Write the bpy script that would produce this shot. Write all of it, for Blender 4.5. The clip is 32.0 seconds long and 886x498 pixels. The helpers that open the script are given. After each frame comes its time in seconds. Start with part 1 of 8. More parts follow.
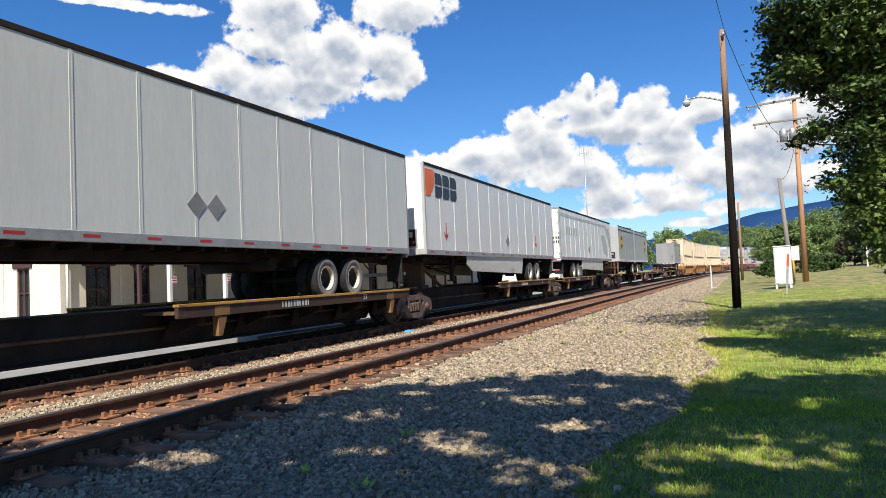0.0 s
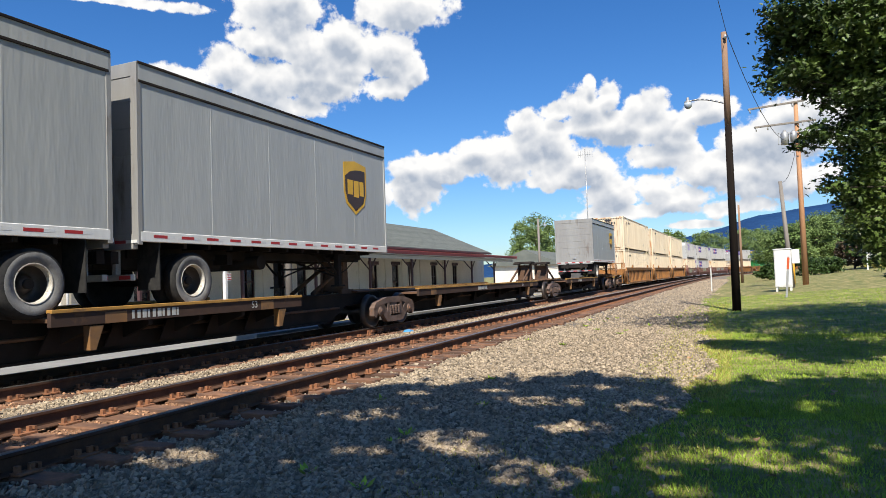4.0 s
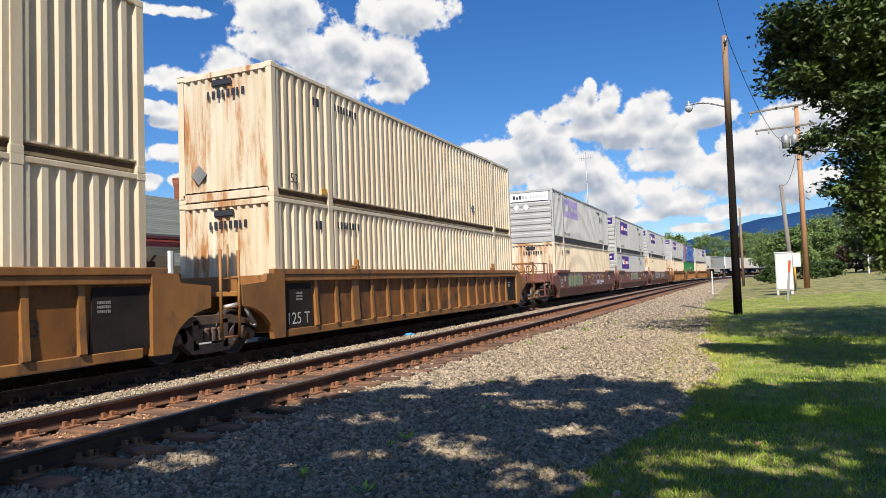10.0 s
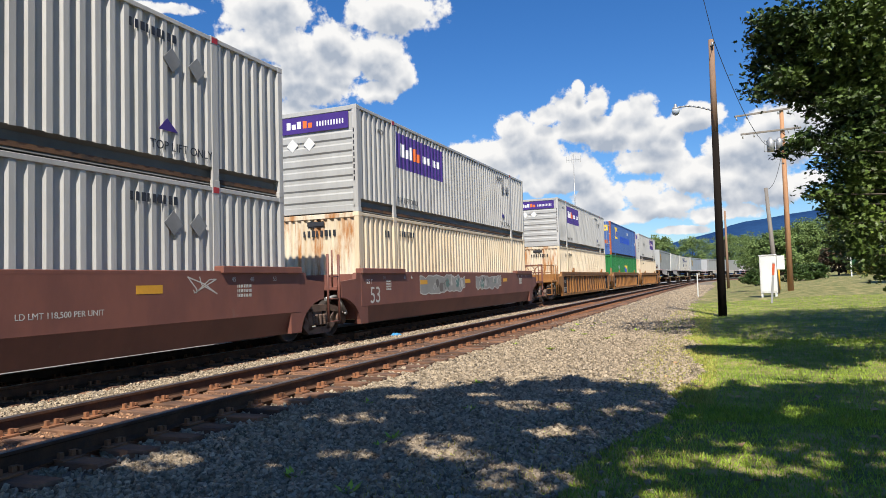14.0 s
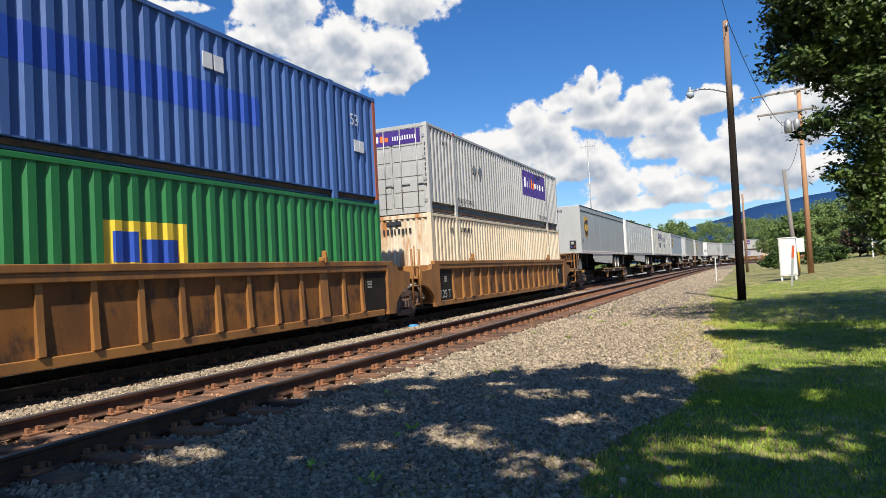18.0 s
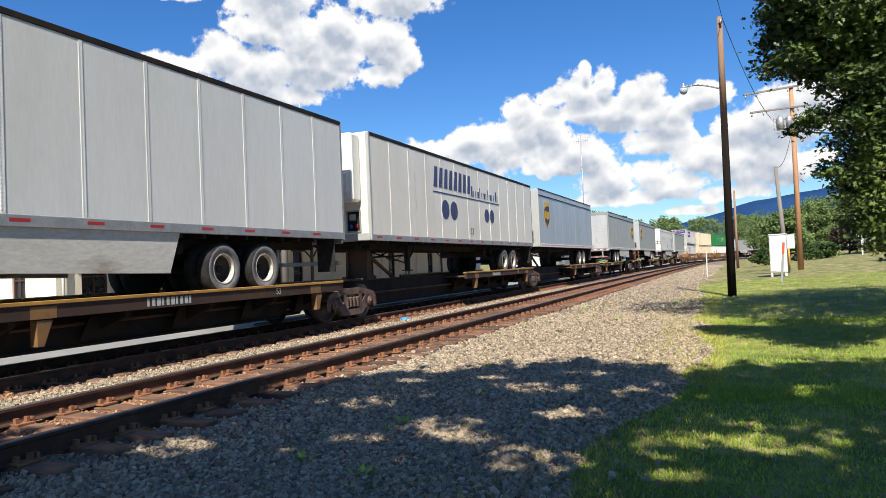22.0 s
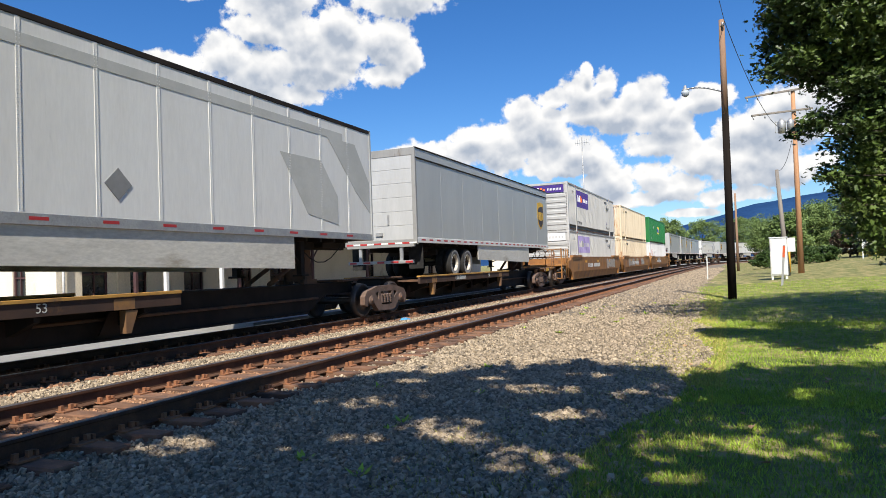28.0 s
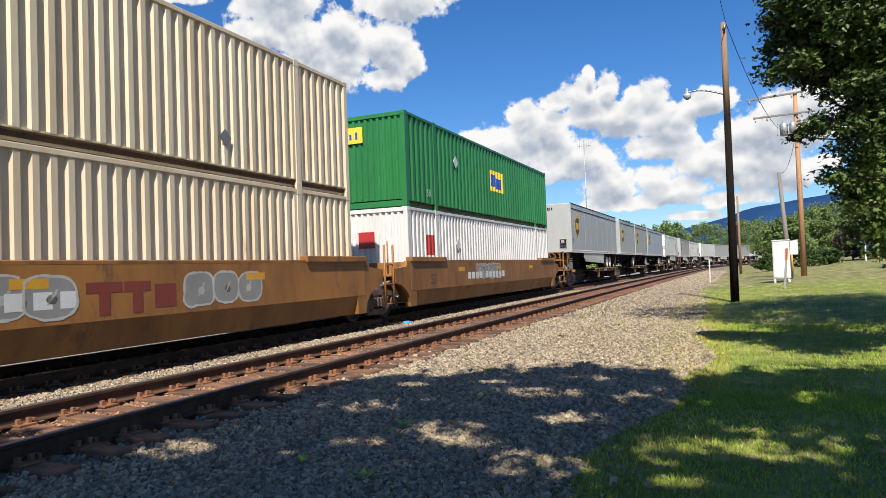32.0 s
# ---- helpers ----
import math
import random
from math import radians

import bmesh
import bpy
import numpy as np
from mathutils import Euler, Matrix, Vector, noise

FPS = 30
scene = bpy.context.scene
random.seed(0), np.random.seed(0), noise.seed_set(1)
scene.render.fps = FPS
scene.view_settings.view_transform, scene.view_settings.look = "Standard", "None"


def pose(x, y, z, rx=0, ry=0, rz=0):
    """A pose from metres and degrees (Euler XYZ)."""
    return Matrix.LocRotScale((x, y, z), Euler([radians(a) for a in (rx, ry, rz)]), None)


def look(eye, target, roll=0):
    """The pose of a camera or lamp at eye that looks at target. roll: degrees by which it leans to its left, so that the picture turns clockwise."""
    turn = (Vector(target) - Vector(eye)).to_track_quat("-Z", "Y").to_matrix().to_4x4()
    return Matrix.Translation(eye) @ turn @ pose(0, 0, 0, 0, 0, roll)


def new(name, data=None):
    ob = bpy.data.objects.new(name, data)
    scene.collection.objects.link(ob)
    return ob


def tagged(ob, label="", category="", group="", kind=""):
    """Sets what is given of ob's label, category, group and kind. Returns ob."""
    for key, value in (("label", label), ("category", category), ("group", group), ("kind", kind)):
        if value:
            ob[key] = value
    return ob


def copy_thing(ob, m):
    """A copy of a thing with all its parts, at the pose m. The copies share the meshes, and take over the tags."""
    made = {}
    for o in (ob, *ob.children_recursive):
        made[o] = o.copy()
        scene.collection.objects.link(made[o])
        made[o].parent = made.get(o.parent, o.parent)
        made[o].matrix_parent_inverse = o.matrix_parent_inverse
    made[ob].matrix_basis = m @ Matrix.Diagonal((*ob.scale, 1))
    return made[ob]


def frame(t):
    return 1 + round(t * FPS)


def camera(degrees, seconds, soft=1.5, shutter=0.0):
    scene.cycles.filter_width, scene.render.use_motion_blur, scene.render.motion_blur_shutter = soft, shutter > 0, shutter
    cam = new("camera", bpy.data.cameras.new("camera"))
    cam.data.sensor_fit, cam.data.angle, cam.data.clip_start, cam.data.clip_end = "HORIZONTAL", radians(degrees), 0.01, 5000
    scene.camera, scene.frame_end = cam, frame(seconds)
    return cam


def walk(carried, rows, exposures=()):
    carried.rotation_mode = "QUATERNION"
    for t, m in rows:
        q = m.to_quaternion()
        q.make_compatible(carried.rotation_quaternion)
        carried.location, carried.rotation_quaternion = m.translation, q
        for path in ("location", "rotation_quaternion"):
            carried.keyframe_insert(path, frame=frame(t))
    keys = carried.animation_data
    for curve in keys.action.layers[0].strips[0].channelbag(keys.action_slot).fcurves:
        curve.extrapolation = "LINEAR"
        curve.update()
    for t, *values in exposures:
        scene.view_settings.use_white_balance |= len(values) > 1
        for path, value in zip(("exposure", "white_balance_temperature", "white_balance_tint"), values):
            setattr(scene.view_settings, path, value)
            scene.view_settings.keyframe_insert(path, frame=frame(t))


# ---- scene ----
# World: z = 0 is the top of the rails, y runs along the track, x to the right of it.
EYE = (0.0, 0.0, 1.297)
cam = camera(66.24, 32.0, soft=0.8)
TURNS = [
    (0, 92.497, 2.515, 23.002),
    (0.5, 92.529, 2.547, 22.915),
    (1, 92.432, 2.534, 22.912),
    (1.5, 92.326, 2.58, 22.823),
    (2, 92.32, 2.606, 22.743),
    (2.5, 92.395, 2.499, 22.78),
    (3, 92.432, 2.343, 22.871),
    (3.5, 92.438, 2.069, 22.953),
    (5.5, 92.66, 2.079, 23.166),
    (6, 92.665, 2.078, 23.232),
    (6.5, 92.668, 2.109, 23.103),
    (7, 92.691, 1.845, 23.064),
    (7.5, 92.725, 1.856, 23.148),
    (8, 92.805, 1.768, 23.214),
    (8.5, 92.881, 1.632, 23.346),
    (9, 92.907, 1.712, 23.308),
    (9.5, 92.878, 1.747, 23.252),
    (10, 92.792, 2.034, 23.076),
    (10.5, 92.801, 1.62, 23.079),
    (11, 92.964, 1.904, 23.286),
    (11.5, 93.135, 2.191, 23.081),
    (12, 93.151, 1.819, 22.197),
    (12.5, 93, 1.795, 22.037),
    (13, 92.839, 1.767, 22.024),
    (13.5, 92.77, 1.639, 21.999),
    (14, 92.779, 1.655, 21.991),
    (14.5, 92.79, 1.674, 21.907),
    (16.5, 92.637, 1.666, 22.372),
    (17, 92.286, 1.551, 22.476),
    (17.5, 92.07, 2.009, 23.282),
    (18, 92.035, 2.947, 23.351),
    (18.5, 91.805, 3.081, 23.616),
    (19, 91.704, 2.984, 23.515),
    (19.5, 91.486, 2.665, 23.176),
    (20, 91.395, 2.897, 23.066),
    (20.5, 91.378, 2.728, 22.989),
    (21, 91.427, 2.61, 22.772),
    (21.5, 91.469, 2.661, 22.767),
    (22, 91.445, 2.443, 22.691),
    (22.5, 91.401, 2.531, 22.644),
    (23, 91.398, 2.35, 22.611),
    (23.5, 91.372, 2.342, 22.673),
    (24, 91.375, 2.454, 22.774),
    (24.5, 91.374, 2.454, 22.784),
    (25, 91.401, 2.355, 22.783),
    (25.5, 91.391, 2.151, 22.775),
    (27.5, 91.494, 2.071, 22.697),
    (28, 91.503, 2.024, 22.72),
    (28.5, 91.492, 1.946, 22.72),
    (29, 91.417, 2.058, 22.744),
    (29.5, 91.482, 2.235, 22.708),
    (30, 91.644, 2.182, 22.729),
    (30.5, 91.703, 2.005, 22.738),
    (31, 91.744, 1.839, 22.771),
    (31.5, 91.781, 1.969, 22.812),
    (32, 91.774, 2.073, 22.896)
]
# the camera slowly opens up and closes down a little
LIGHT = [(0.0, 0.20), (3.0, 0.22), (6.0, 0.02), (12.0, 0.08), (18.0, 0.08), (20.0, 0.08), (21.0, 0.12), (23.0, 0.32), (24.0, 0.32), (25.0, 0.20), (28.0, 0.18), (30.0, 0.22), (32.0, 0.10)]
walk(cam, [(t, pose(*EYE, rx, ry, rz)) for t, rx, ry, rz in TURNS], exposures=[(t, 0.32 + v) for t, v in LIGHT])

# ---- world, sun, exposure ----
SUN_AZ, SUN_EL = radians(163.4), radians(48.7)     # azimuth from +y towards +x
SUN_DIR = Vector((math.sin(SUN_AZ) * math.cos(SUN_EL), math.cos(SUN_AZ) * math.cos(SUN_EL), math.sin(SUN_EL)))


def build_world():
    w = bpy.data.worlds.new("sky")
    scene.world = w
    w.use_nodes = True
    nt = w.node_tree
    nt.nodes.clear()
    N, K = nt.nodes.new, nt.links.new

    def m(op, a, b=None, c=None, clamp=False):
        n = N("ShaderNodeMath")
        n.operation, n.use_clamp = op, clamp
        for i, v in enumerate((a, b, c)):
            if v is None:
                continue
            if isinstance(v, (int, float)):
                n.inputs[i].default_value = v
            else:
                K(v, n.inputs[i])
        return n.outputs[0]

    sky = N("ShaderNodeTexSky")
    sky.sky_type, sky.sun_disc = "NISHITA", False
    sky.sun_elevation, sky.sun_rotation = SUN_EL, SUN_AZ
    sky.air_density, sky.dust_density, sky.ozone_density = 1.0, 0.35, 2.2
    tc = N("ShaderNodeTexCoord")
    sep = N("ShaderNodeSeparateXYZ")
    K(tc.outputs["Generated"], sep.inputs[0])
    az = m("MULTIPLY", m("ARCTAN2", sep.outputs[0], sep.outputs[1]), 180 / math.pi)
    el = m("MULTIPLY", m("ARCSINE", sep.outputs[2]), 180 / math.pi)
    flat = N("ShaderNodeCombineXYZ")
    K(az, flat.inputs[0]), K(el, flat.inputs[1])

    def tex(scale, detail, rough, off=0.0, dist=0.0, rise=0.0):
        n = N("ShaderNodeTexNoise")
        n.inputs["Scale"].default_value, n.inputs["Detail"].default_value = scale, detail
        n.inputs["Roughness"].default_value, n.inputs["Distortion"].default_value = rough, dist
        v = N("ShaderNodeVectorMath")
        v.operation = "ADD"
        v.inputs[1].default_value = (off, off * 0.7 + rise, off * 1.3)
        K(flat.outputs[0], v.inputs[0]), K(v.outputs[0], n.inputs["Vector"])
        return n.outputs["Fac"]

    def cells(scale, off, shift):
        """Rounded billows: high in the middle of each cell, low in the folds between them."""
        wob = N("ShaderNodeTexNoise")
        wob.inputs["Scale"].default_value, wob.inputs["Detail"].default_value = scale * 1.3, 4.0
        mv = N("ShaderNodeVectorMath")
        mv.operation = "ADD"
        mv.inputs[1].default_value = (off + shift[0], off * 0.6 + shift[1], 0.0)
        K(flat.outputs[0], mv.inputs[0]), K(mv.outputs[0], wob.inputs["Vector"])
        bend = N("ShaderNodeVectorMath")
        bend.operation = "MULTIPLY_ADD"
        bend.inputs[1].default_value = (0.9 / scale,) * 3
        K(wob.outputs["Color"], bend.inputs[0]), K(mv.outputs[0], bend.inputs[2])
        v = N("ShaderNodeTexVoronoi")
        v.voronoi_dimensions, v.feature = "2D", "SMOOTH_F1"
        v.inputs["Scale"].default_value, v.inputs["Smoothness"].default_value = scale, 0.35
        K(bend.outputs[0], v.inputs["Vector"])
        return m("SUBTRACT", 0.5, v.outputs["Distance"])

    def lumps(shift):
        """Outline and relief of the cumulus: heaped billows in three sizes with frayed curls."""
        big, mid, small = cells(0.27, 0.0, shift), cells(0.62, 7.0, shift), cells(1.5, 3.0, shift)
        return m("ADD", m("MULTIPLY", big, 1.0), m("ADD", m("MULTIPLY", mid, 0.52), m("MULTIPLY", small, 0.16)))

    lump, lit_side = lumps((0.0, 0.0)), lumps((0.15, 0.55))
    curl = tex(1.5, 8.0, 0.62, 3.0)

    def density(d_el):
        best = None
        for group in (CLOUDS_WEST, CLOUDS_MID, CLOUDS_EAST):
            for a, e, ra, re in group:
                v = N("ShaderNodeVectorMath")
                v.operation = "MULTIPLY_ADD"
                v.inputs[1].default_value = (1 / ra, 1 / re, 0)
                v.inputs[2].default_value = (-a / ra, (d_el - e) / re, 0)
                K(flat.outputs[0], v.inputs[0])
                g = N("ShaderNodeVectorMath")
                g.operation = "LENGTH"
                K(v.outputs[0], g.inputs[0])
                d = m("SUBTRACT", 1.0, g.outputs["Value"])
                best = d if best is None else m("SMOOTH_MAX", best, d, 0.22)
        return best

    core = density(0.0)
    here = m("ADD", m("ADD", m("ADD", core, 0.17), m("MULTIPLY", lump, 0.62)), m("MULTIPLY", m("SUBTRACT", curl, 0.5), 0.95))
    above = m("ADD", density(1.0), m("MULTIPLY", lump, 0.5))
    mask = N("ShaderNodeMapRange")
    mask.interpolation_type = "SMOOTHSTEP"
    mask.inputs["From Min"].default_value, mask.inputs["From Max"].default_value = 0.0, 0.32
    K(here, mask.inputs["Value"])
    up = N("ShaderNodeMapRange")
    up.interpolation_type = "SMOOTHSTEP"
    up.inputs["From Min"].default_value, up.inputs["From Max"].default_value = -0.10, 0.80
    K(above, up.inputs["Value"])
    # undersides of the heads and of each billow lie in their own shade
    relief = m("MULTIPLY", m("SUBTRACT", lit_side, lump), 1.05)
    shade = m("ADD", m("ADD", m("MULTIPLY", up.outputs[0], 0.80), relief), m("MULTIPLY", m("SUBTRACT", tex(0.26, 5.0, 0.55, 9.0), 0.50), 1.1), clamp=True)
    col = N("ShaderNodeMix")
    col.data_type = "RGBA"
    col.inputs[6].default_value, col.inputs[7].default_value = (1.0, 0.99, 0.975, 1), (0.44, 0.50, 0.60, 1)
    K(shade, col.inputs[0])
    # a deep summer blue
    sat = N("ShaderNodeHueSaturation")
    sat.inputs["Saturation"].default_value, sat.inputs["Value"].default_value = 1.30, 1.0
    K(sky.outputs[0], sat.inputs["Color"])
    gain = N("ShaderNodeMix")
    gain.data_type = "RGBA"
    gain.blend_type = "MULTIPLY"
    gain.inputs[0].default_value = 1.0
    K(col.outputs[2], gain.inputs[6])
    gain.inputs[7].default_value = (9.4, 9.4, 9.4, 1)
    mix = N("ShaderNodeMix")
    mix.data_type = "RGBA"
    tint = N("ShaderNodeMix")
    tint.data_type, tint.blend_type = "RGBA", "MULTIPLY"
    tint.inputs[0].default_value, tint.inputs[7].default_value = 1.0, (0.81, 1.01, 1.29, 1)
    K(sat.outputs[0], tint.inputs[6])
    K(mask.outputs[0], mix.inputs[0]), K(tint.outputs[2], mix.inputs[6]), K(gain.outputs[2], mix.inputs[7])
    bg, out = N("ShaderNodeBackground"), N("ShaderNodeOutputWorld")
    bg.inputs["Strength"].default_value = 0.077
    K(mix.outputs[2], bg.inputs["Color"]), K(bg.outputs[0], out.inputs["Surface"])


# cumulus heads: azimuth, elevation, half width, half height in degrees
CLOUDS_WEST = [(-48.8, 21.4, 6.02, 0.42), (-48.9, 10.8, 2.31, 0.74), (-44.5, 10.9, 1.76, 0.6), (-52.9, 9.8, 0.46, 0.28), (-46.1, 14.2, 1.85, 0.51), (-44.0, 13.3, 2.22, 0.65), (-40.4, 13.3, 0.65, 0.23), (-49.7, 8.4, 1.85, 0.56), (-46.4, 8.6, 0.83, 0.56), (-44.0, 8.7, 0.83, 0.46)]
CLOUDS_MID = [(-35.9, 21.7, 3.61, 2.08), (-37.3, 19.3, 2.08, 1.16), (-33.2, 18.8, 3.24, 1.62), (-31.0, 19.7, 2.08, 1.76), (-27.0, 18.6, 2.69, 1.94), (-25.4, 22.0, 3.47, 1.85), (-43.6, 16.4, 2.55, 0.83), (-40.1, 17.0, 2.78, 1.67), (-37.4, 16.3, 4.17, 1.85), (-33.3, 16.4, 3.7, 1.57), (-30.9, 16.4, 1.39, 1.02), (-27.1, 15.9, 1.85, 0.83), (-36.1, 14.3, 3.7, 1.02), (-24.7, 17.2, 1.02, 1.16), (-30.2, 17.7, 2.31, 1.02)]
CLOUDS_EAST = [(-28.8, 7.4, 1.85, 1.2), (-25.0, 8.0, 2.08, 2.08), (-25.9, 9.4, 1.85, 0.83), (-22.5, 9.3, 2.55, 1.11), (-19.6, 10.4, 2.08, 1.16), (-17.3, 10.0, 2.78, 1.94), (-15.7, 12.7, 1.62, 1.16), (-14.4, 11.0, 2.78, 2.08), (-12.9, 13.4, 1.3, 0.74), (-10.5, 13.7, 1.85, 1.3), (-10.1, 15.2, 0.46, 0.74), (-8.7, 14.2, 1.02, 1.11), (-10.1, 12.1, 2.55, 1.02), (-7.9, 11.7, 2.31, 1.39), (-5.6, 13.4, 1.94, 1.2), (-4.4, 11.3, 2.31, 1.62), (-1.3, 12.3, 2.08, 1.02), (-4.9, 9.2, 2.78, 1.02), (-10.8, 8.7, 2.31, 1.3), (-12.6, 7.9, 2.78, 0.93), (-8.6, 6.3, 2.31, 1.39), (-5.5, 6.7, 1.62, 1.16), (-3.4, 5.7, 2.08, 0.93), (-8.2, 4.9, 3.7, 0.65), (-0.7, 7.9, 2.78, 1.39), (1.4, 9.8, 2.08, 1.3), (3.3, 9.2, 2.78, 2.31), (2.0, 7.2, 2.78, 1.85), (4.6, 11.5, 1.85, 1.16), (6.8, 11.6, 2.08, 1.16), (6.0, 9.7, 2.31, 1.62), (4.3, 6.1, 2.78, 1.16), (6.9, 6.9, 1.16, 0.65), (0.3, 4.7, 2.78, 0.56), (-0.9, 4.6, 0.93, 0.65), (1.9, 4.8, 1.85, 0.65), (-2.6, 3.6, 1.85, 0.32)]
build_world()
sun = new("sun", bpy.data.lights.new("sun", "SUN"))
sun.data.energy, sun.data.angle, sun.data.color = 5.5, radians(0.53), (1.0, 0.94, 0.83)
sun.matrix_world = look((0, 0, 60), Vector((0, 0, 60)) - SUN_DIR)

# ---- materials ----


def surface(name, c1, c2=None, rough=0.6, metal=0.0, scale=3.0, fine=40.0, bump=0.15, stain=None, stain_at=0.62, stretch=(1, 1, 1), vary=0.0, spec=0.5, island=False, stain_scale=1.0, bump_dist=0.01, grainy=1.0):
    """A worn surface: two tones in broad patches, fine grain, optional stains, small relief."""
    mt = bpy.data.materials.new(name)
    mt.use_nodes = True
    nt = mt.node_tree
    N, K = nt.nodes.new, nt.links.new
    bs = nt.nodes["Principled BSDF"]
    c2 = c2 or tuple(v * 0.8 for v in c1)
    tc, mp = N("ShaderNodeTexCoord"), N("ShaderNodeMapping")
    mp.inputs["Scale"].default_value = stretch
    K(tc.outputs["Object"], mp.inputs["Vector"])
    src = mp.outputs[0]
    if vary or island:
        rnd = N("ShaderNodeObjectInfo").outputs["Random"] if not island else N("ShaderNodeNewGeometry").outputs["Random Per Island"]
        if not island:
            add = N("ShaderNodeVectorMath")
            add.operation = "ADD"
            cb = N("ShaderNodeCombineXYZ")
            mul = N("ShaderNodeMath")
            mul.operation = "MULTIPLY"
            mul.inputs[1].default_value = 37.0
            K(rnd, mul.inputs[0]), K(mul.outputs[0], cb.inputs[0]), K(mul.outputs[0], cb.inputs[1])
            K(src, add.inputs[0]), K(cb.outputs[0], add.inputs[1])
            src = add.outputs[0]

    def tex(sc, detail=5.0, rgh=0.6):
        n = N("ShaderNodeTexNoise")
        n.inputs["Scale"].default_value, n.inputs["Detail"].default_value, n.inputs["Roughness"].default_value = sc, detail, rgh
        K(src, n.inputs["Vector"])
        return n.outputs["Fac"]

    def ramp(v, a, b):
        r = N("ShaderNodeMapRange")
        r.interpolation_type = "SMOOTHSTEP"
        r.inputs["From Min"].default_value, r.inputs["From Max"].default_value = a, b
        K(v, r.inputs["Value"])
        return r.outputs[0]

    def blend(f, a, b, mode="MIX"):
        x = N("ShaderNodeMix")
        x.data_type, x.blend_type = "RGBA", mode
        for i, v in ((0, f), (6, a), (7, b)):
            if isinstance(v, tuple):
                x.inputs[i].default_value = (*v, 1)
            elif isinstance(v, (int, float)):
                x.inputs[i].default_value = v
            else:
                K(v, x.inputs[i])
        return x.outputs[2]

    col = blend(ramp(tex(scale), 0.32, 0.68), tuple(c1), tuple(c2))
    grain = tex(fine, 3.0, 0.7)
    g = N("ShaderNodeMapRange")
    g.inputs["From Min"].default_value, g.inputs["From Max"].default_value = 0.3, 0.7
    g.inputs["To Min"].default_value, g.inputs["To Max"].default_value = 1 - 0.18 * grainy, 1 + 0.12 * grainy
    K(grain, g.inputs["Value"])
    gc = N("ShaderNodeCombineColor")
    for i in range(3):
        K(g.outputs[0], gc.inputs[i])
    col = blend(1.0, col, gc.outputs[0], "MULTIPLY")
    if vary:
        v = N("ShaderNodeMapRange")
        v.inputs["To Min"].default_value, v.inputs["To Max"].default_value = 1 - vary, 1 + vary
        K(rnd, v.inputs["Value"])
        vc = N("ShaderNodeCombineColor")
        for i in range(3):
            K(v.outputs[0], vc.inputs[i])
        col = blend(1.0, col, vc.outputs[0], "MULTIPLY")
    if stain:
        s = ramp(tex(scale * 1.7 * stain_scale, 8.0, 0.7), stain_at - 0.08, stain_at + 0.1)
        col = blend(s, col, tuple(stain))
    K(col, bs.inputs["Base Color"])
    bs.inputs["Metallic"].default_value = metal
    bs.inputs["Specular IOR Level"].default_value = spec
    r = N("ShaderNodeMapRange")
    r.inputs["To Min"].default_value, r.inputs["To Max"].default_value = max(0.03, rough - 0.12), min(1.0, rough + 0.12)
    K(grain, r.inputs["Value"]), K(r.outputs[0], bs.inputs["Roughness"])
    if bump:
        b = N("ShaderNodeBump")
        b.inputs["Strength"].default_value, b.inputs["Distance"].default_value = bump, bump_dist
        K(grain, b.inputs["Height"]), K(b.outputs[0], bs.inputs["Normal"])
    return mt


STREAK = (1, 1, 0.18)      # stretched downwards: run-off streaks
M = {}


def paint(key, c, c2=None, rough=0.45, stain=None, **kw):
    kw.setdefault("bump", 0.04)
    kw.setdefault("scale", 1.3)
    kw.setdefault("fine", 18.0)
    kw.setdefault("grainy", 0.3)
    M[key] = surface(key, c, c2 or tuple(v * 0.86 for v in c), rough, 0.0, stain=stain, **kw)


paint("cream", (0.74, 0.625, 0.455), (0.64, 0.515, 0.35), stain=(0.33, 0.17, 0.07), stain_at=0.70, stretch=STREAK, vary=0.06)
paint("cream_end", (0.68, 0.61, 0.48), (0.58, 0.46, 0.31), stain=(0.40, 0.17, 0.05), stain_at=0.555, stretch=STREAK, vary=0.05, scale=1.6)
paint("fed_grey", (0.47, 0.46, 0.44), (0.40, 0.39, 0.37), stain=(0.27, 0.24, 0.20), stain_at=0.72, stretch=STREAK, vary=0.05)
paint("fed_end", (0.41, 0.41, 0.395), (0.35, 0.345, 0.33), stain=(0.34, 0.27, 0.20), stain_at=0.68, stretch=STREAK)
paint("purple", (0.062, 0.028, 0.20), (0.05, 0.022, 0.17), rough=0.4)
paint("faded_purple", (0.24, 0.19, 0.40), (0.31, 0.26, 0.44), rough=0.5)
paint("placard_grey", (0.17, 0.17, 0.17), (0.24, 0.24, 0.235), rough=0.5)
paint("logo_white", (0.78, 0.78, 0.80))
paint("logo_orange", (0.80, 0.16, 0.03))
paint("emp_blue", (0.06, 0.13, 0.35), (0.05, 0.105, 0.29), stain=(0.10, 0.10, 0.12), stain_at=0.7, stretch=STREAK)
paint("emp_band", (0.022, 0.075, 0.42))
paint("emp_green", (0.024, 0.185, 0.050), (0.018, 0.15, 0.042), stain=(0.03, 0.09, 0.05), stain_at=0.7, stretch=STREAK)
paint("emp_yellow", (0.80, 0.56, 0.04))
paint("emp_orange", (0.42, 0.10, 0.03))
paint("box_white", (0.66, 0.65, 0.64), (0.60, 0.58, 0.56), stain=(0.45, 0.38, 0.32), stain_at=0.72, stretch=STREAK)
paint("trl_white", (0.73, 0.725, 0.69), (0.68, 0.67, 0.635), rough=0.35, stain=(0.52, 0.51, 0.48), stain_at=0.7, stretch=STREAK, vary=0.06)
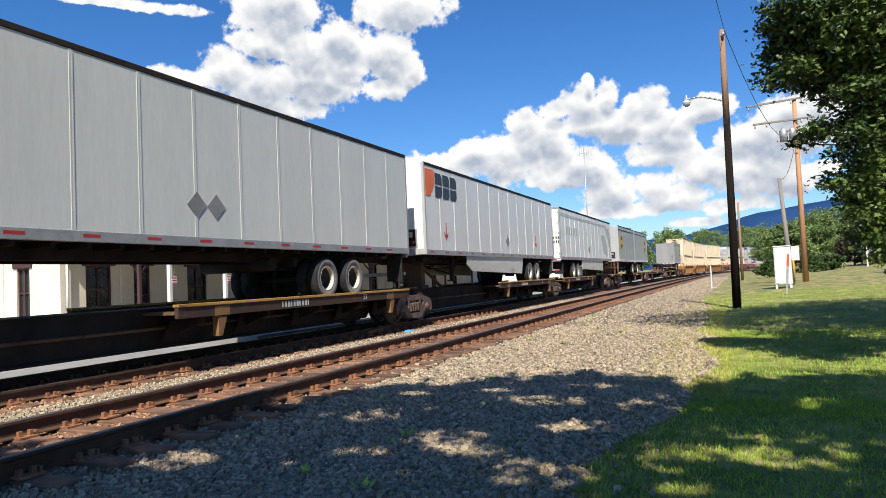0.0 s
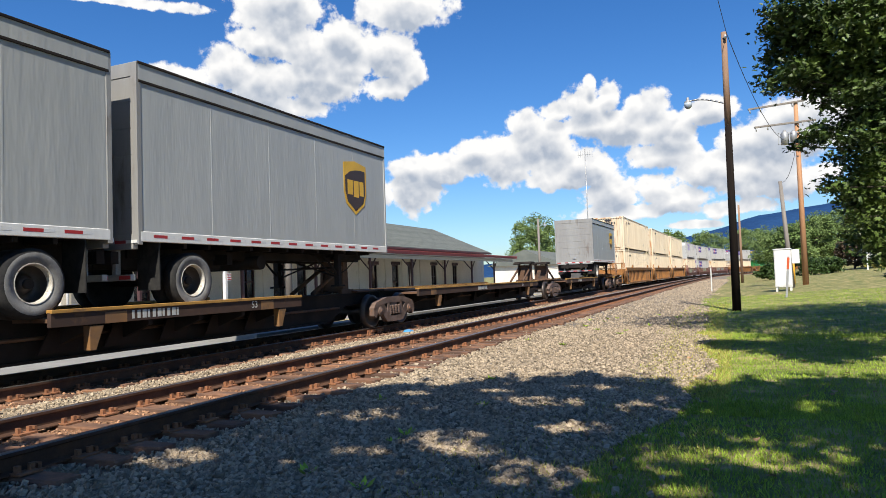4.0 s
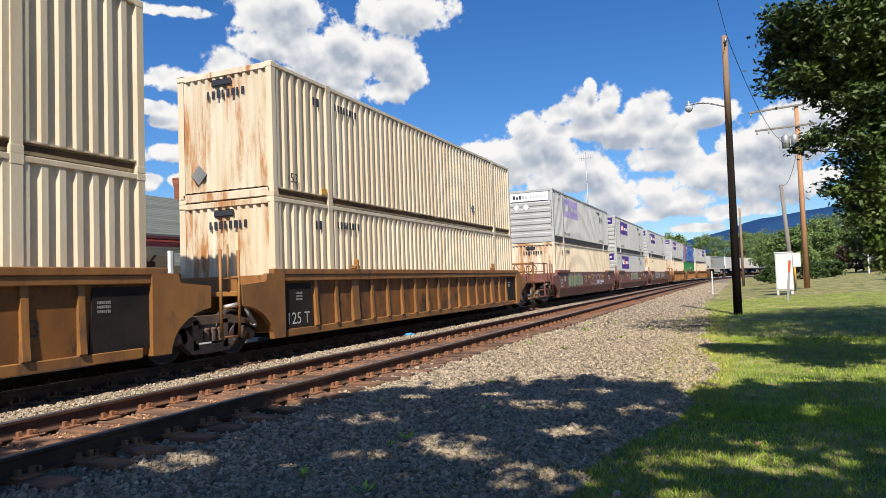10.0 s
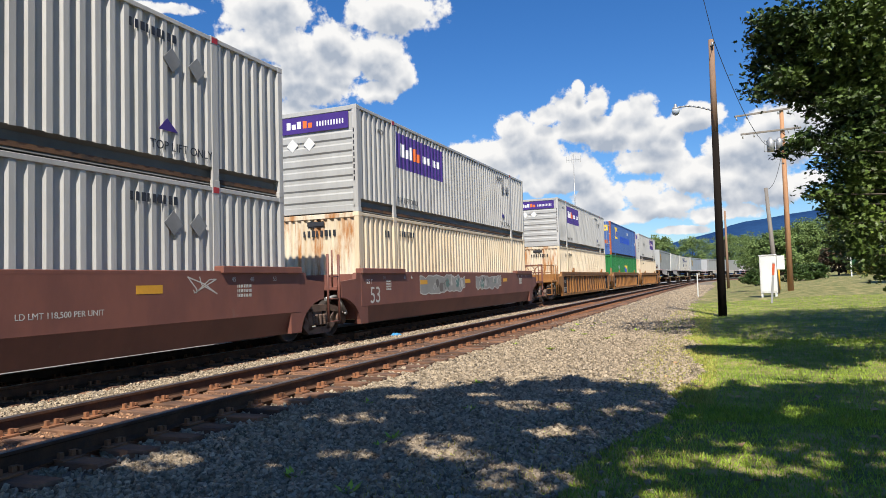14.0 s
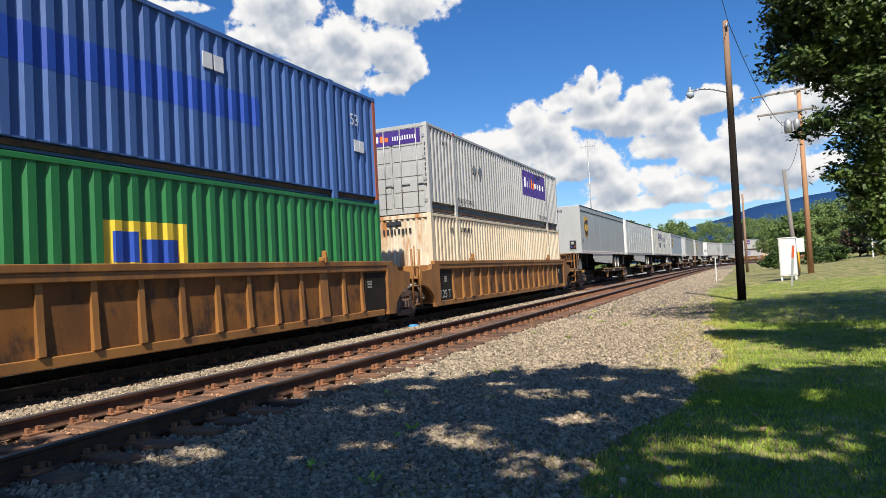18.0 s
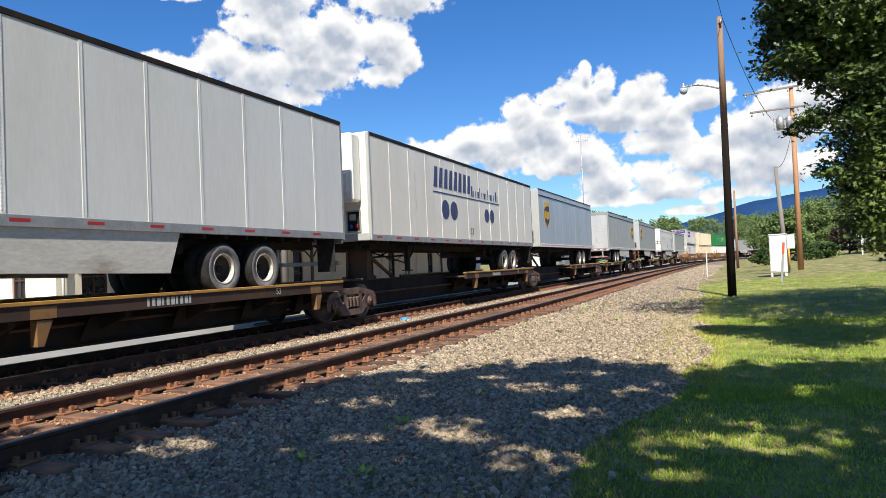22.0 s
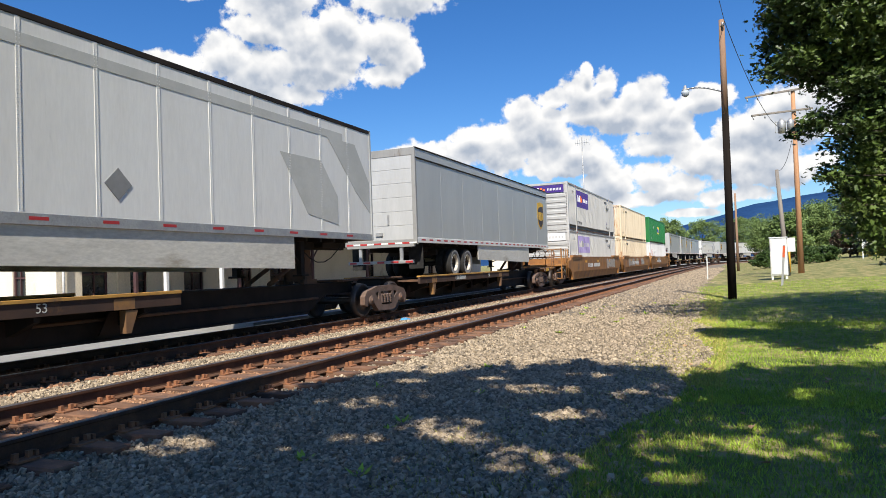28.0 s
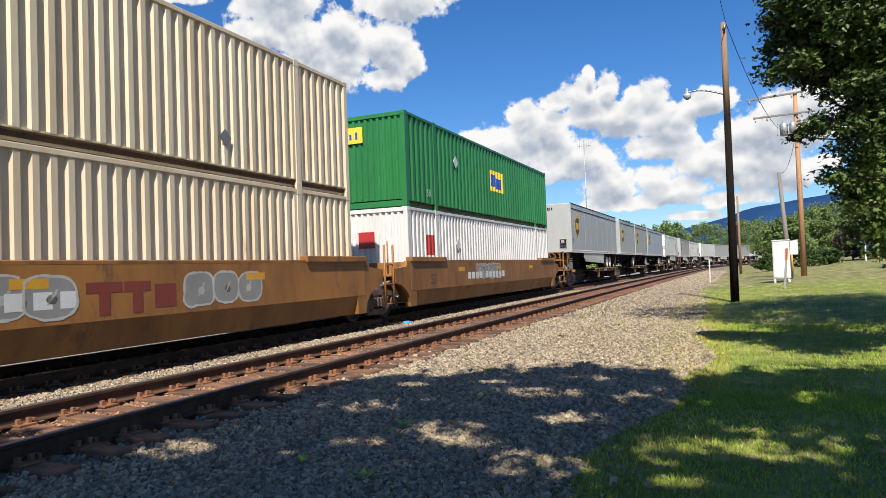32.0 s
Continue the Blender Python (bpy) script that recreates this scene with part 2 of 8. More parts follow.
paint("trl_dull", (0.60, 0.605, 0.57), (0.56, 0.565, 0.535), rough=0.4, stain=(0.47, 0.47, 0.44), stain_at=0.68, stretch=STREAK)
paint("trl_cream", (0.78, 0.74, 0.66), (0.72, 0.68, 0.60), rough=0.4, stain=(0.36, 0.33, 0.27), stain_at=0.68, stretch=STREAK)
paint("trl_grey", (0.41, 0.42, 0.405), (0.375, 0.385, 0.375), rough=0.4, bump=0.30, fine=3.2, bump_dist=0.04, stain=(0.36, 0.365, 0.35), stain_at=0.68, stretch=STREAK, vary=0.07)
paint("trl_blue", (0.42, 0.47, 0.52), (0.36, 0.41, 0.46), rough=0.4, stain=(0.28, 0.30, 0.32), stain_at=0.68, stretch=STREAK)
paint("trl_door", (0.45, 0.455, 0.455), (0.39, 0.395, 0.395), rough=0.4, stain=(0.33, 0.27, 0.21), stain_at=0.69, stretch=STREAK)
paint("trl_pale", (0.42, 0.425, 0.41), (0.37, 0.375, 0.36), rough=0.4, stain=(0.45, 0.45, 0.43), stain_at=0.7, stretch=STREAK)
paint("graf_green", (0.30, 0.36, 0.20), (0.24, 0.30, 0.17))
paint("graf_haze", (0.36, 0.30, 0.26), (0.30, 0.245, 0.205))
paint("graf_grey", (0.30, 0.29, 0.27), (0.24, 0.235, 0.22))
paint("graf_dark", (0.10, 0.085, 0.075), (0.14, 0.12, 0.105))
paint("rail_grey", (0.15, 0.148, 0.14), (0.11, 0.11, 0.105), rough=0.5, stain=(0.10, 0.085, 0.07), stain_at=0.62)
paint("rail_rusty", (0.185, 0.088, 0.042), (0.12, 0.062, 0.036), rough=0.7, stain=(0.25, 0.13, 0.05), stain_at=0.62, bump=0.1)
paint("graf_teal", (0.10, 0.20, 0.18))
paint("graf_pale", (0.52, 0.50, 0.46))
paint("graf_red", (0.22, 0.045, 0.03))
paint("fade_grey", (0.42, 0.42, 0.39), (0.48, 0.48, 0.45))
paint("brown_shield", (0.055, 0.028, 0.014))
paint("gold", (0.72, 0.42, 0.03))
paint("navy", (0.045, 0.05, 0.13))
paint("ink", (0.03, 0.03, 0.035))
paint("sign_red", (0.42, 0.03, 0.03))
paint("tape_white", (0.72, 0.72, 0.70))
paint("rail_orange", (0.33, 0.145, 0.034), (0.215, 0.092, 0.026), rough=0.6, stain=(0.12, 0.065, 0.035), stain_at=0.60, stretch=(1, 1, 0.4), vary=0.08, bump=0.1)
paint("well_sheet", (0.27, 0.114, 0.031), (0.15, 0.068, 0.027), rough=0.7, stain=(0.055, 0.034, 0.024), stain_at=0.56, stretch=(1, 1, 0.55), vary=0.1, bump=0.15, scale=0.9, spec=0.2)
paint("rail_brown", (0.20, 0.075, 0.052), (0.155, 0.06, 0.044), rough=0.6, stain=(0.20, 0.14, 0.11), stain_at=0.70, stretch=(1, 1, 0.5), vary=0.06, bump=0.1)
paint("car_black", (0.020, 0.017, 0.016), (0.035, 0.028, 0.024), rough=0.8, bump=0.15, spec=0.12)
paint("door_grey", (0.28, 0.28, 0.27), (0.24, 0.235, 0.225), rough=0.5, stain=(0.14, 0.11, 0.09), stain_at=0.62, stretch=STREAK)
# brown gusset plates, darkened to carry the shade under a trailer
paint("gusset", (0.040, 0.026, 0.020), (0.028, 0.020, 0.017), rough=0.8, spec=0.1, bump=0.15)
paint("sill_rust", (0.075, 0.045, 0.033), (0.05, 0.034, 0.028), rough=0.75, stain=(0.13, 0.07, 0.035), stain_at=0.62, bump=0.2, spec=0.15)
paint("deck_rust", (0.105, 0.060, 0.040), (0.15, 0.082, 0.048), rough=0.75, spec=0.2, stain=(0.06, 0.045, 0.038), stain_at=0.55, bump=0.2)
paint("deck_yellow", (0.27, 0.135, 0.04), (0.16, 0.085, 0.04), rough=0.65, stain=(0.09, 0.06, 0.04), stain_at=0.58, bump=0.15)
paint("flange_yellow", (0.46, 0.245, 0.05), (0.34, 0.175, 0.04), rough=0.6, stain=(0.14, 0.085, 0.045), stain_at=0.60, bump=0.1)
paint("bright_yellow", (0.72, 0.36, 0.03))
M["steel_rust"] = surface("steel_rust", (0.165, 0.108, 0.083), (0.095, 0.064, 0.05), 0.75, 0.15, 5.0, 60, 0.3, stain=(0.22, 0.10, 0.05), stain_at=0.62)
M["wheel_steel"] = surface("wheel_steel", (0.07, 0.058, 0.05), (0.10, 0.08, 0.07), 0.5, 0.6, 4.0, 50, 0.15)
M["chrome"] = surface("chrome", (0.55, 0.55, 0.54), (0.45, 0.45, 0.44), 0.35, 0.7, 6.0, 60, 0.05)
M["galv"] = surface("galv", (0.42, 0.42, 0.41), (0.34, 0.34, 0.34), 0.5, 0.5, 5.0, 50, 0.1)
M["rubber"] = surface("rubber", (0.018, 0.018, 0.019), (0.035, 0.034, 0.032), 0.9, 0, 6.0, 60, 0.2, spec=0.15)
M["tyre_wall"] = surface("tyre_wall", (0.19, 0.187, 0.18), (0.125, 0.123, 0.12), 0.85, 0, 6.0, 60, 0.15)
M["rim"] = surface("rim", (0.60, 0.57, 0.50), (0.42, 0.39, 0.33), 0.5, 0.1, 8.0, 60, 0.1, stain=(0.20, 0.13, 0.08), stain_at=0.6)
M["skirt"] = surface("skirt", (0.56, 0.54, 0.48), (0.48, 0.46, 0.41), 0.5, 0, 1.0, 20, 0.05, stain=(0.30, 0.26, 0.2), stain_at=0.62, stretch=(1, 0.3, 1))
M["rail_side"] = surface("rail_side", (0.125, 0.066, 0.040), (0.075, 0.042, 0.029), 0.85, 0.0, 3.0, 60, 0.3, spec=0.1, stain=(0.07, 0.045, 0.034), stain_at=0.6)
M["rail_head"] = surface("rail_head", (0.30, 0.27, 0.25), (0.22, 0.18, 0.16), 0.4, 0.8, 4.0, 60, 0.05)
M["tie"] = surface("tie", (0.085, 0.050, 0.036), (0.20, 0.098, 0.053), 0.9, 0, 5.0, 45, 0.6, stain=(0.20, 0.13, 0.09), stain_at=0.63, stretch=(0.4, 1, 1), vary=0.35)
M["plate"] = surface("plate", (0.32, 0.135, 0.06), (0.20, 0.09, 0.045), 0.85, 0.1, 8.0, 60, 0.4)
M["stone_rust"] = surface("stone_rust", (0.36, 0.195, 0.105), (0.26, 0.145, 0.085), 0.9, 0, 30.0, 120, 0.4, vary=0.45, island=True)
M["ballast_rust"] = surface("ballast_rust", (0.35, 0.18, 0.09), (0.25, 0.135, 0.073), 0.95, 0, 14.0, 55, 1.0, stain=(0.24, 0.17, 0.12), stain_at=0.6, stain_scale=2.0, bump_dist=0.04)
M["stone"] = surface("stone", (0.37, 0.295, 0.205), (0.25, 0.196, 0.137), 0.9, 0, 30.0, 120, 0.4, vary=0.5, island=True)
# dirty fines under the stones, darkened further to paint in the gaps' shade
M["gravel"] = surface("gravel", (0.20, 0.162, 0.118), (0.115, 0.094, 0.07), 0.95, 0, 16.0, 55, 1.0, stain=(0.31, 0.28, 0.24), stain_at=0.56, stain_scale=2.0, bump_dist=0.04)
M["ballast_old"] = surface("ballast_old", (0.25, 0.20, 0.155), (0.18, 0.145, 0.115), 0.95, 0, 14.0, 55, 1.0, stain=(0.30, 0.27, 0.23), stain_at=0.58, stain_scale=2.0, bump_dist=0.04)
M["grass"] = surface("grass", (0.165, 0.165, 0.046), (0.112, 0.135, 0.030), 0.9, 0, 0.9, 40, 0.8, stain=(0.36, 0.29, 0.125), stain_at=0.525, bump_dist=0.03)
M["blade"] = surface("blade", (0.32, 0.425, 0.052), (0.21, 0.31, 0.038), 0.7, 0, 0.8, 20, 0.0, stain=(0.36, 0.32, 0.10), stain_at=0.68, vary=0.35, island=True, spec=0.25)
M["straw"] = surface("straw", (0.46, 0.40, 0.12), (0.32, 0.32, 0.07), 0.8, 0, 0.8, 20, 0.0, vary=0.35, island=True, spec=0.25)
M["asphalt"] = surface("asphalt", (0.27, 0.26, 0.24), (0.20, 0.195, 0.18), 0.95, 0, 0.7, 60, 0.4)
M["leaf"] = surface("leaf", (0.032, 0.062, 0.012), (0.05, 0.088, 0.018), 0.55, 0, 0.6, 12, 0.0, vary=0.45, island=True, spec=0.35)
# light painted in: dark tone for shaded leaves, bright tone for sunlit ones
M["leaf_maple"] = surface("leaf_maple", (0.028, 0.054, 0.010), (0.11, 0.155, 0.026), 0.5, 0, 0.5, 12, 0.0, vary=0.5, island=True, spec=0.4)
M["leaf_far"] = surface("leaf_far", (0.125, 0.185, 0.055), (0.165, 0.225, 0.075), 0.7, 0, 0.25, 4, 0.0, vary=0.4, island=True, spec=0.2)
M["needle"] = surface("needle", (0.11, 0.15, 0.14), (0.07, 0.105, 0.095), 0.7, 0, 0.5, 4, 0.0, vary=0.3, island=True, spec=0.2)
M["purple_leaf"] = surface("purple_leaf", (0.085, 0.05, 0.035), (0.06, 0.055, 0.03), 0.7, 0, 0.5, 4, 0.0, vary=0.3, island=True, spec=0.2)
M["dead_leaf"] = surface("dead_leaf", (0.30, 0.17, 0.08), (0.40, 0.26, 0.14), 0.8, 0, 8, 40, 0.0, vary=0.4)
M["bark"] = surface("bark", (0.10, 0.078, 0.058), (0.065, 0.05, 0.038), 0.95, 0, 4.0, 30, 0.8, stretch=(1, 1, 0.25))
M["pole_wood"] = surface("pole_wood", (0.30, 0.185, 0.115), (0.22, 0.13, 0.08), 0.85, 0, 6.0, 50, 0.4, stretch=(1, 1, 0.06))
M["pole_orange"] = surface("pole_orange", (0.46, 0.24, 0.12), (0.36, 0.18, 0.09), 0.85, 0, 6.0, 50, 0.3, stretch=(1, 1, 0.06))
# near-black tone of the lamp pole below its split height
M["pole_tar"] = surface("pole_tar", (0.012, 0.010, 0.009), (0.02, 0.015, 0.012), 0.9, 0, 6.0, 50, 0.4, stretch=(1, 1, 0.06), spec=0.05)
M["pole_grey"] = surface("pole_grey", (0.24, 0.21, 0.18), (0.17, 0.15, 0.13), 0.85, 0, 6.0, 50, 0.4, stretch=(1, 1, 0.06))
M["brick_white"] = surface("brick_white", (0.80, 0.72, 0.58), (0.72, 0.64, 0.50), 0.75, 0, 0.8, 30, 0.25, stain=(0.48, 0.41, 0.31), stain_at=0.68, stretch=(1, 1, 0.5))
M["shingle"] = surface("shingle", (0.135, 0.145, 0.125), (0.105, 0.115, 0.10), 0.92, 0, 0.6, 18, 0.4, stretch=(1, 1, 2.0), vary=0.12)
M["chimney_brick"] = surface("chimney_brick", (0.33, 0.105, 0.055), (0.25, 0.08, 0.045), 0.85, 0, 5.0, 30, 0.3, vary=0.2)
M["trim_maroon"] = surface("trim_maroon", (0.075, 0.03, 0.028), (0.055, 0.025, 0.023), 0.6, 0, 2.0, 30, 0.1)
M["canopy_red"] = surface("canopy_red", (0.36, 0.065, 0.055), (0.29, 0.055, 0.05), 0.55, 0, 1.0, 30, 0.05)
M["white_paint"] = surface("white_paint", (0.72, 0.71, 0.68), (0.64, 0.63, 0.60), 0.5, 0, 1.0, 25, 0.05)
M["sign_grey"] = surface("sign_grey", (0.33, 0.36, 0.33), (0.30, 0.33, 0.30), 0.5, 0, 1.0, 25, 0.02)
M["sign_blue"] = surface("sign_blue", (0.03, 0.12, 0.30), (0.025, 0.10, 0.26), 0.5, 0, 1.0, 25, 0.02)
M["glass_dark"] = surface("glass_dark", (0.02, 0.022, 0.024), (0.03, 0.032, 0.034), 0.12, 0, 1.0, 5, 0.0, spec=0.8)
M["cable"] = surface("cable", (0.02, 0.02, 0.02), None, 0.6, 0, 3, 20, 0.0)
M["stripe_yellow"] = surface("stripe_yellow", (0.55, 0.42, 0.14), (0.45, 0.36, 0.16), 0.8, 0, 3, 40, 0.2)
M["blue_cloth"] = surface("blue_cloth", (0.06, 0.30, 0.60), (0.05, 0.24, 0.50), 0.6, 0, 6, 40, 0.2)
M["signal_red"] = surface("signal_red", (0.60, 0.10, 0.03), None, 0.5, 0, 3, 20, 0.02)
# far forest with the blue of distance haze mixed into its base colour
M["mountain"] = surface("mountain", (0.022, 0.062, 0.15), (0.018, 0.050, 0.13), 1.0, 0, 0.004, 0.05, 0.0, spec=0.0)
M["flower"] = surface("flower", (0.45, 0.36, 0.05), (0.20, 0.22, 0.05), 0.8, 0, 3, 20, 0.0, vary=0.3, island=True)

# ---- mesh helpers ----


def mesh_of(bm, name, material):
    me = bpy.data.meshes.new(name)
    bm.to_mesh(me)
    bm.free()
    for mt in material if isinstance(material, (list, tuple)) else [material]:
        me.materials.append(mt if not isinstance(mt, str) else M[mt])
    return me


SMALL = ("reflective_tape", "underframe", "serial_mark", "small_print", "graffiti_stroke", "guard_tape", "tail_tape", "number_bar", "graffiti_line")


def part(name, bm, material, parent, label=""):
    ob = new(name, mesh_of(bm, name, material))
    if parent is not None:
        ob.parent = parent
    if name in SMALL:
        ob["kind"] = "stuff"
    return tagged(ob, label)


def share(name, me, parent, m):
    ob = new(name, me)
    ob.parent = parent
    ob.matrix_basis = m
    return ob


def thing(name, label, category, group="", kind="", m=None):
    ob = new(name)
    ob.empty_display_size = 0.2
    if m is not None:
        ob.matrix_basis = m
    return tagged(ob, label, category, group, kind)


def box(bm, x0, x1, y0, y1, z0, z1, bev=0.0, mi=0):
    g = bmesh.ops.create_cube(bm, size=1.0)
    vs = g["verts"]
    for v in vs:
        v.co = Vector(((x0 + x1) / 2 + v.co.x * (x1 - x0), (y0 + y1) / 2 + v.co.y * (y1 - y0), (z0 + z1) / 2 + v.co.z * (z1 - z0)))
    fs = {f for v in vs for f in v.link_faces}
    for f in fs:
        f.material_index = mi
    if bev:
        es = list({e for v in vs for e in v.link_edges})
        r = bmesh.ops.bevel(bm, geom=es, offset=bev, segments=1, affect="EDGES", profile=0.5)
        for f in r["faces"]:
            f.material_index = mi
    return vs


def boxes(*rows, bev=0.0):
    bm = bmesh.new()
    for r in rows:
        box(bm, *r, bev=bev)
    return bm


def tube(bm, p0, p1, r0, r1=None, n=10, mi=0, caps=True):
    p0, p1 = Vector(p0), Vector(p1)
    d = p1 - p0
    q = d.to_track_quat("Z", "Y").to_matrix().to_4x4()
    r1 = r0 if r1 is None else r1
    g = bmesh.ops.create_cone(bm, cap_ends=caps, segments=n, radius1=r0, radius2=r1, depth=d.length, matrix=Matrix.Translation((p0 + p1) / 2) @ q)
    for v in g["verts"]:
        for f in v.link_faces:
            f.material_index = mi
            f.smooth = len(f.verts) == 4
    return g["verts"]


def tubes(*rows, n=10):
    bm = bmesh.new()
    for r in rows:
        tube(bm, *r, n=n)
    return bm


def prism(bm, pts, axis, a, b, mi=0):
    """A flat outline pts pushed from a to b along an axis ('x': pts are (y, z); 'y': (x, z); 'z': (x, y))."""
    def at(p, w):
        return {"x": (w, p[0], p[1]), "y": (p[0], w, p[1]), "z": (p[0], p[1], w)}[axis]
    va, vb = [bm.verts.new(at(p, a)) for p in pts], [bm.verts.new(at(p, b)) for p in pts]
    n = len(pts)
    fs = [bm.faces.new(va), bm.faces.new(list(reversed(vb)))]
    for i in range(n):
        fs.append(bm.faces.new((va[i], vb[i], vb[(i + 1) % n], va[(i + 1) % n])))
    for f in fs:
        f.material_index = mi
    bmesh.ops.recalc_face_normals(bm, faces=fs)
    return fs


def lathe(bm, prof, axis_m, n=20, mi=0, caps=True):
    """prof: (radius, along) pairs, turned about the local z axis, placed by axis_m."""
    rings = []
    for r, h in prof:
        rings.append([bm.verts.new(axis_m @ Vector((r * math.cos(2 * math.pi * i / n), r * math.sin(2 * math.pi * i / n), h))) for i in range(n)])
    for a, b in zip(rings, rings[1:]):
        for i in range(n):
            f = bm.faces.new((a[i], a[(i + 1) % n], b[(i + 1) % n], b[i]))
            f.smooth, f.material_index = True, mi
    for ring, flip in ((rings[0], True), (rings[-1], False)):
        if caps and (ring[0].co - ring[n // 2].co).length > 0.002:
            f = bm.faces.new(list(reversed(ring)) if flip else ring)
            f.material_index = mi
    return rings


def write(name, text, size, material, parent, m, label=""):
    """Lettering in the built-in font, made into a mesh part."""
    cu = bpy.data.curves.new(name, "FONT")
    cu.body, cu.size, cu.extrude, cu.align_x, cu.align_y = text, size, 0.0015, "CENTER", "CENTER"
    tmp = bpy.data.objects.new("tmp_text", cu)
    scene.collection.objects.link(tmp)
    dg = bpy.context.evaluated_depsgraph_get()
    me = bpy.data.meshes.new_from_object(tmp.evaluated_get(dg))
    bpy.data.objects.remove(tmp)
    me.materials.clear()
    me.materials.append(M[material])
    ob = new(name, me)
    ob.parent = parent
    ob.matrix_basis = m
    return tagged(ob, label)


SIDE = Matrix(((0, 0, 1, 0), (1, 0, 0, 0), (0, 1, 0, 0), (0, 0, 0, 1)))   # writing on a +x face, reading towards +y
END = Matrix(((1, 0, 0, 0), (0, 0, -1, 0), (0, 1, 0, 0), (0, 0, 0, 1)))   # writing on a -y face

# ---- the line of the track ----
K_NEAR, S_BEND, K_FAR = 0.00025, 135.0, 0.0038
NEAR_C, TRAIN_C = -6.31, -10.14


def track(s, lat):
    """Place and heading (radians, to the right of +y) at s metres along the line, lat metres to the right of it."""
    h = K_NEAR * min(s, S_BEND)
    x, y = (1 - math.cos(h)) / K_NEAR, math.sin(h) / K_NEAR
    if s > S_BEND:
        h2 = h + K_FAR * (s - S_BEND)
        x += (math.cos(h) - math.cos(h2)) / K_FAR
        y += (math.sin(h2) - math.sin(h)) / K_FAR
        h = h2
    return x + lat * math.cos(h), y - lat * math.sin(h), h

# ---- ground, platform and tracks ----


def centre_x(y):
    """x of the line's centre where it passes y."""
    if y <= 0:
        return K_NEAR * y * y / 2
    s = y
    for _ in range(4):
        s += y - track(s, 0.0)[1]
    return track(min(s, 330.0), 0.0)[0]


def smooth(a, b, v):
    v = min(1.0, max(0.0, (v - a) / (b - a)))
    return v * v * (3 - 2 * v)


def ground_z(lat, y):
    """Height of the ground: ballast bed, gravel shoulder, lawn that rises away from the track, platform level."""
    n = noise.noise((lat * 0.35, y * 0.35, 0.0)) * 0.03
    z = -0.30 + 0.045 * smooth(-4.2, -5.0, lat) * smooth(-6.0, -5.6, lat)
    z += 0.07 * smooth(-5.6, -6.0, lat) * smooth(-15, -11.8, lat)
    z += 0.65 * smooth(8, 70, y) * smooth(-2, 7, lat) + 0.05 * max(0.0, min(lat, 40) - 7)
    z += 0.9 * smooth(60, 140, y) * smooth(3, 20, lat)
    return z + n * smooth(-5.2, -4.0, lat)


def zone(lat, y):
    """0 lawn, 1 gravel, 2 dirty ballast, 3 asphalt, 4 rust-stained ballast between the rails."""
    if abs(lat - NEAR_C) < 0.95 or abs(lat - TRAIN_C) < 1.0:
        return 4
    e = noise.noise((lat * 0.6, y * 0.45, 5.0)) * 0.55 + noise.noise((lat * 2.5, y * 2.0, 9.0)) * 0.22
    edge = -0.5 - 0.6 * smooth(10.5, 4.5, y) - 0.22 * smooth(13, 19, y) - 0.8 * smooth(18, 36, y)
    if y > 90:
        edge = -1.5 - 2.0 * smooth(90, 150, y)
    if lat > edge + e * 0.8:
        return 0
    if lat > -4.9 + e * 0.3:
        return 1
    if lat > -12.0:
        return 2
    return 3 if lat > -60 else 0


def build_ground():
    lats = sorted(set([-3000, -1200, -500, -200, -100, -60, -40, -30, -24, -20, -17, -15, -14, -13, -12.5] + [round(-12.0 + 0.25 * i, 2) for i in range(25)] + [round(-6 + 0.2 * i, 2) for i in range(56)] + [5.5, 6, 7, 8, 9, 10, 12, 15, 18, 22, 28, 35, 45, 60, 80, 120, 200, 500, 1200, 3000]))
    ys = sorted(set([-3000, -1200, -500, -200, -100, -60, -40, -25, -15, -8, -4, -2] + [round(0.25 * i, 2) for i in range(100)] + [25 + 0.6 * i for i in range(60)] + [62, 65, 70, 75, 80, 90, 100, 110, 120, 130, 140, 150, 160, 170, 180, 190, 200, 215, 230, 260, 300, 400, 700, 1200, 3000]))
    verts, faces, mats = [], [], []
    for y in ys:
        cx = centre_x(min(y, 320.0)) if y > -300 else 0.0
        for lat in lats:
            k = math.exp(-(lat / 400.0) ** 2)
            verts.append((lat + cx * k, y, ground_z(lat, y)))
    nl = len(lats)
    for j in range(len(ys) - 1):
        for i in range(nl - 1):
            faces.append((j * nl + i, j * nl + i + 1, (j + 1) * nl + i + 1, (j + 1) * nl + i))
            mats.append(zone((lats[i] + lats[i + 1]) / 2, (ys[j] + ys[j + 1]) / 2))
    me = bpy.data.meshes.new("ground")
    me.from_pydata(verts, [], faces)
    for k in ("grass", "gravel", "ballast_old", "asphalt", "ballast_rust"):
        me.materials.append(M[k])
    me.polygons.foreach_set("material_index", mats)
    me.polygons.foreach_set("use_smooth", [True] * len(faces))
    tagged(new("ground", me), "mown lawn, grey gravel shoulder and ballast bed", "ground", kind="structure")


build_ground()

RAIL = [(-0.070, -0.186), (0.070, -0.186), (0.070, -0.176), (0.012, -0.155), (0.009, -0.052), (0.036, -0.036), (0.037, -0.008), (0.030, 0.0), (-0.030, 0.0), (-0.037, -0.008), (-0.036, -0.036), (-0.009, -0.052), (-0.012, -0.155), (-0.070, -0.176)]


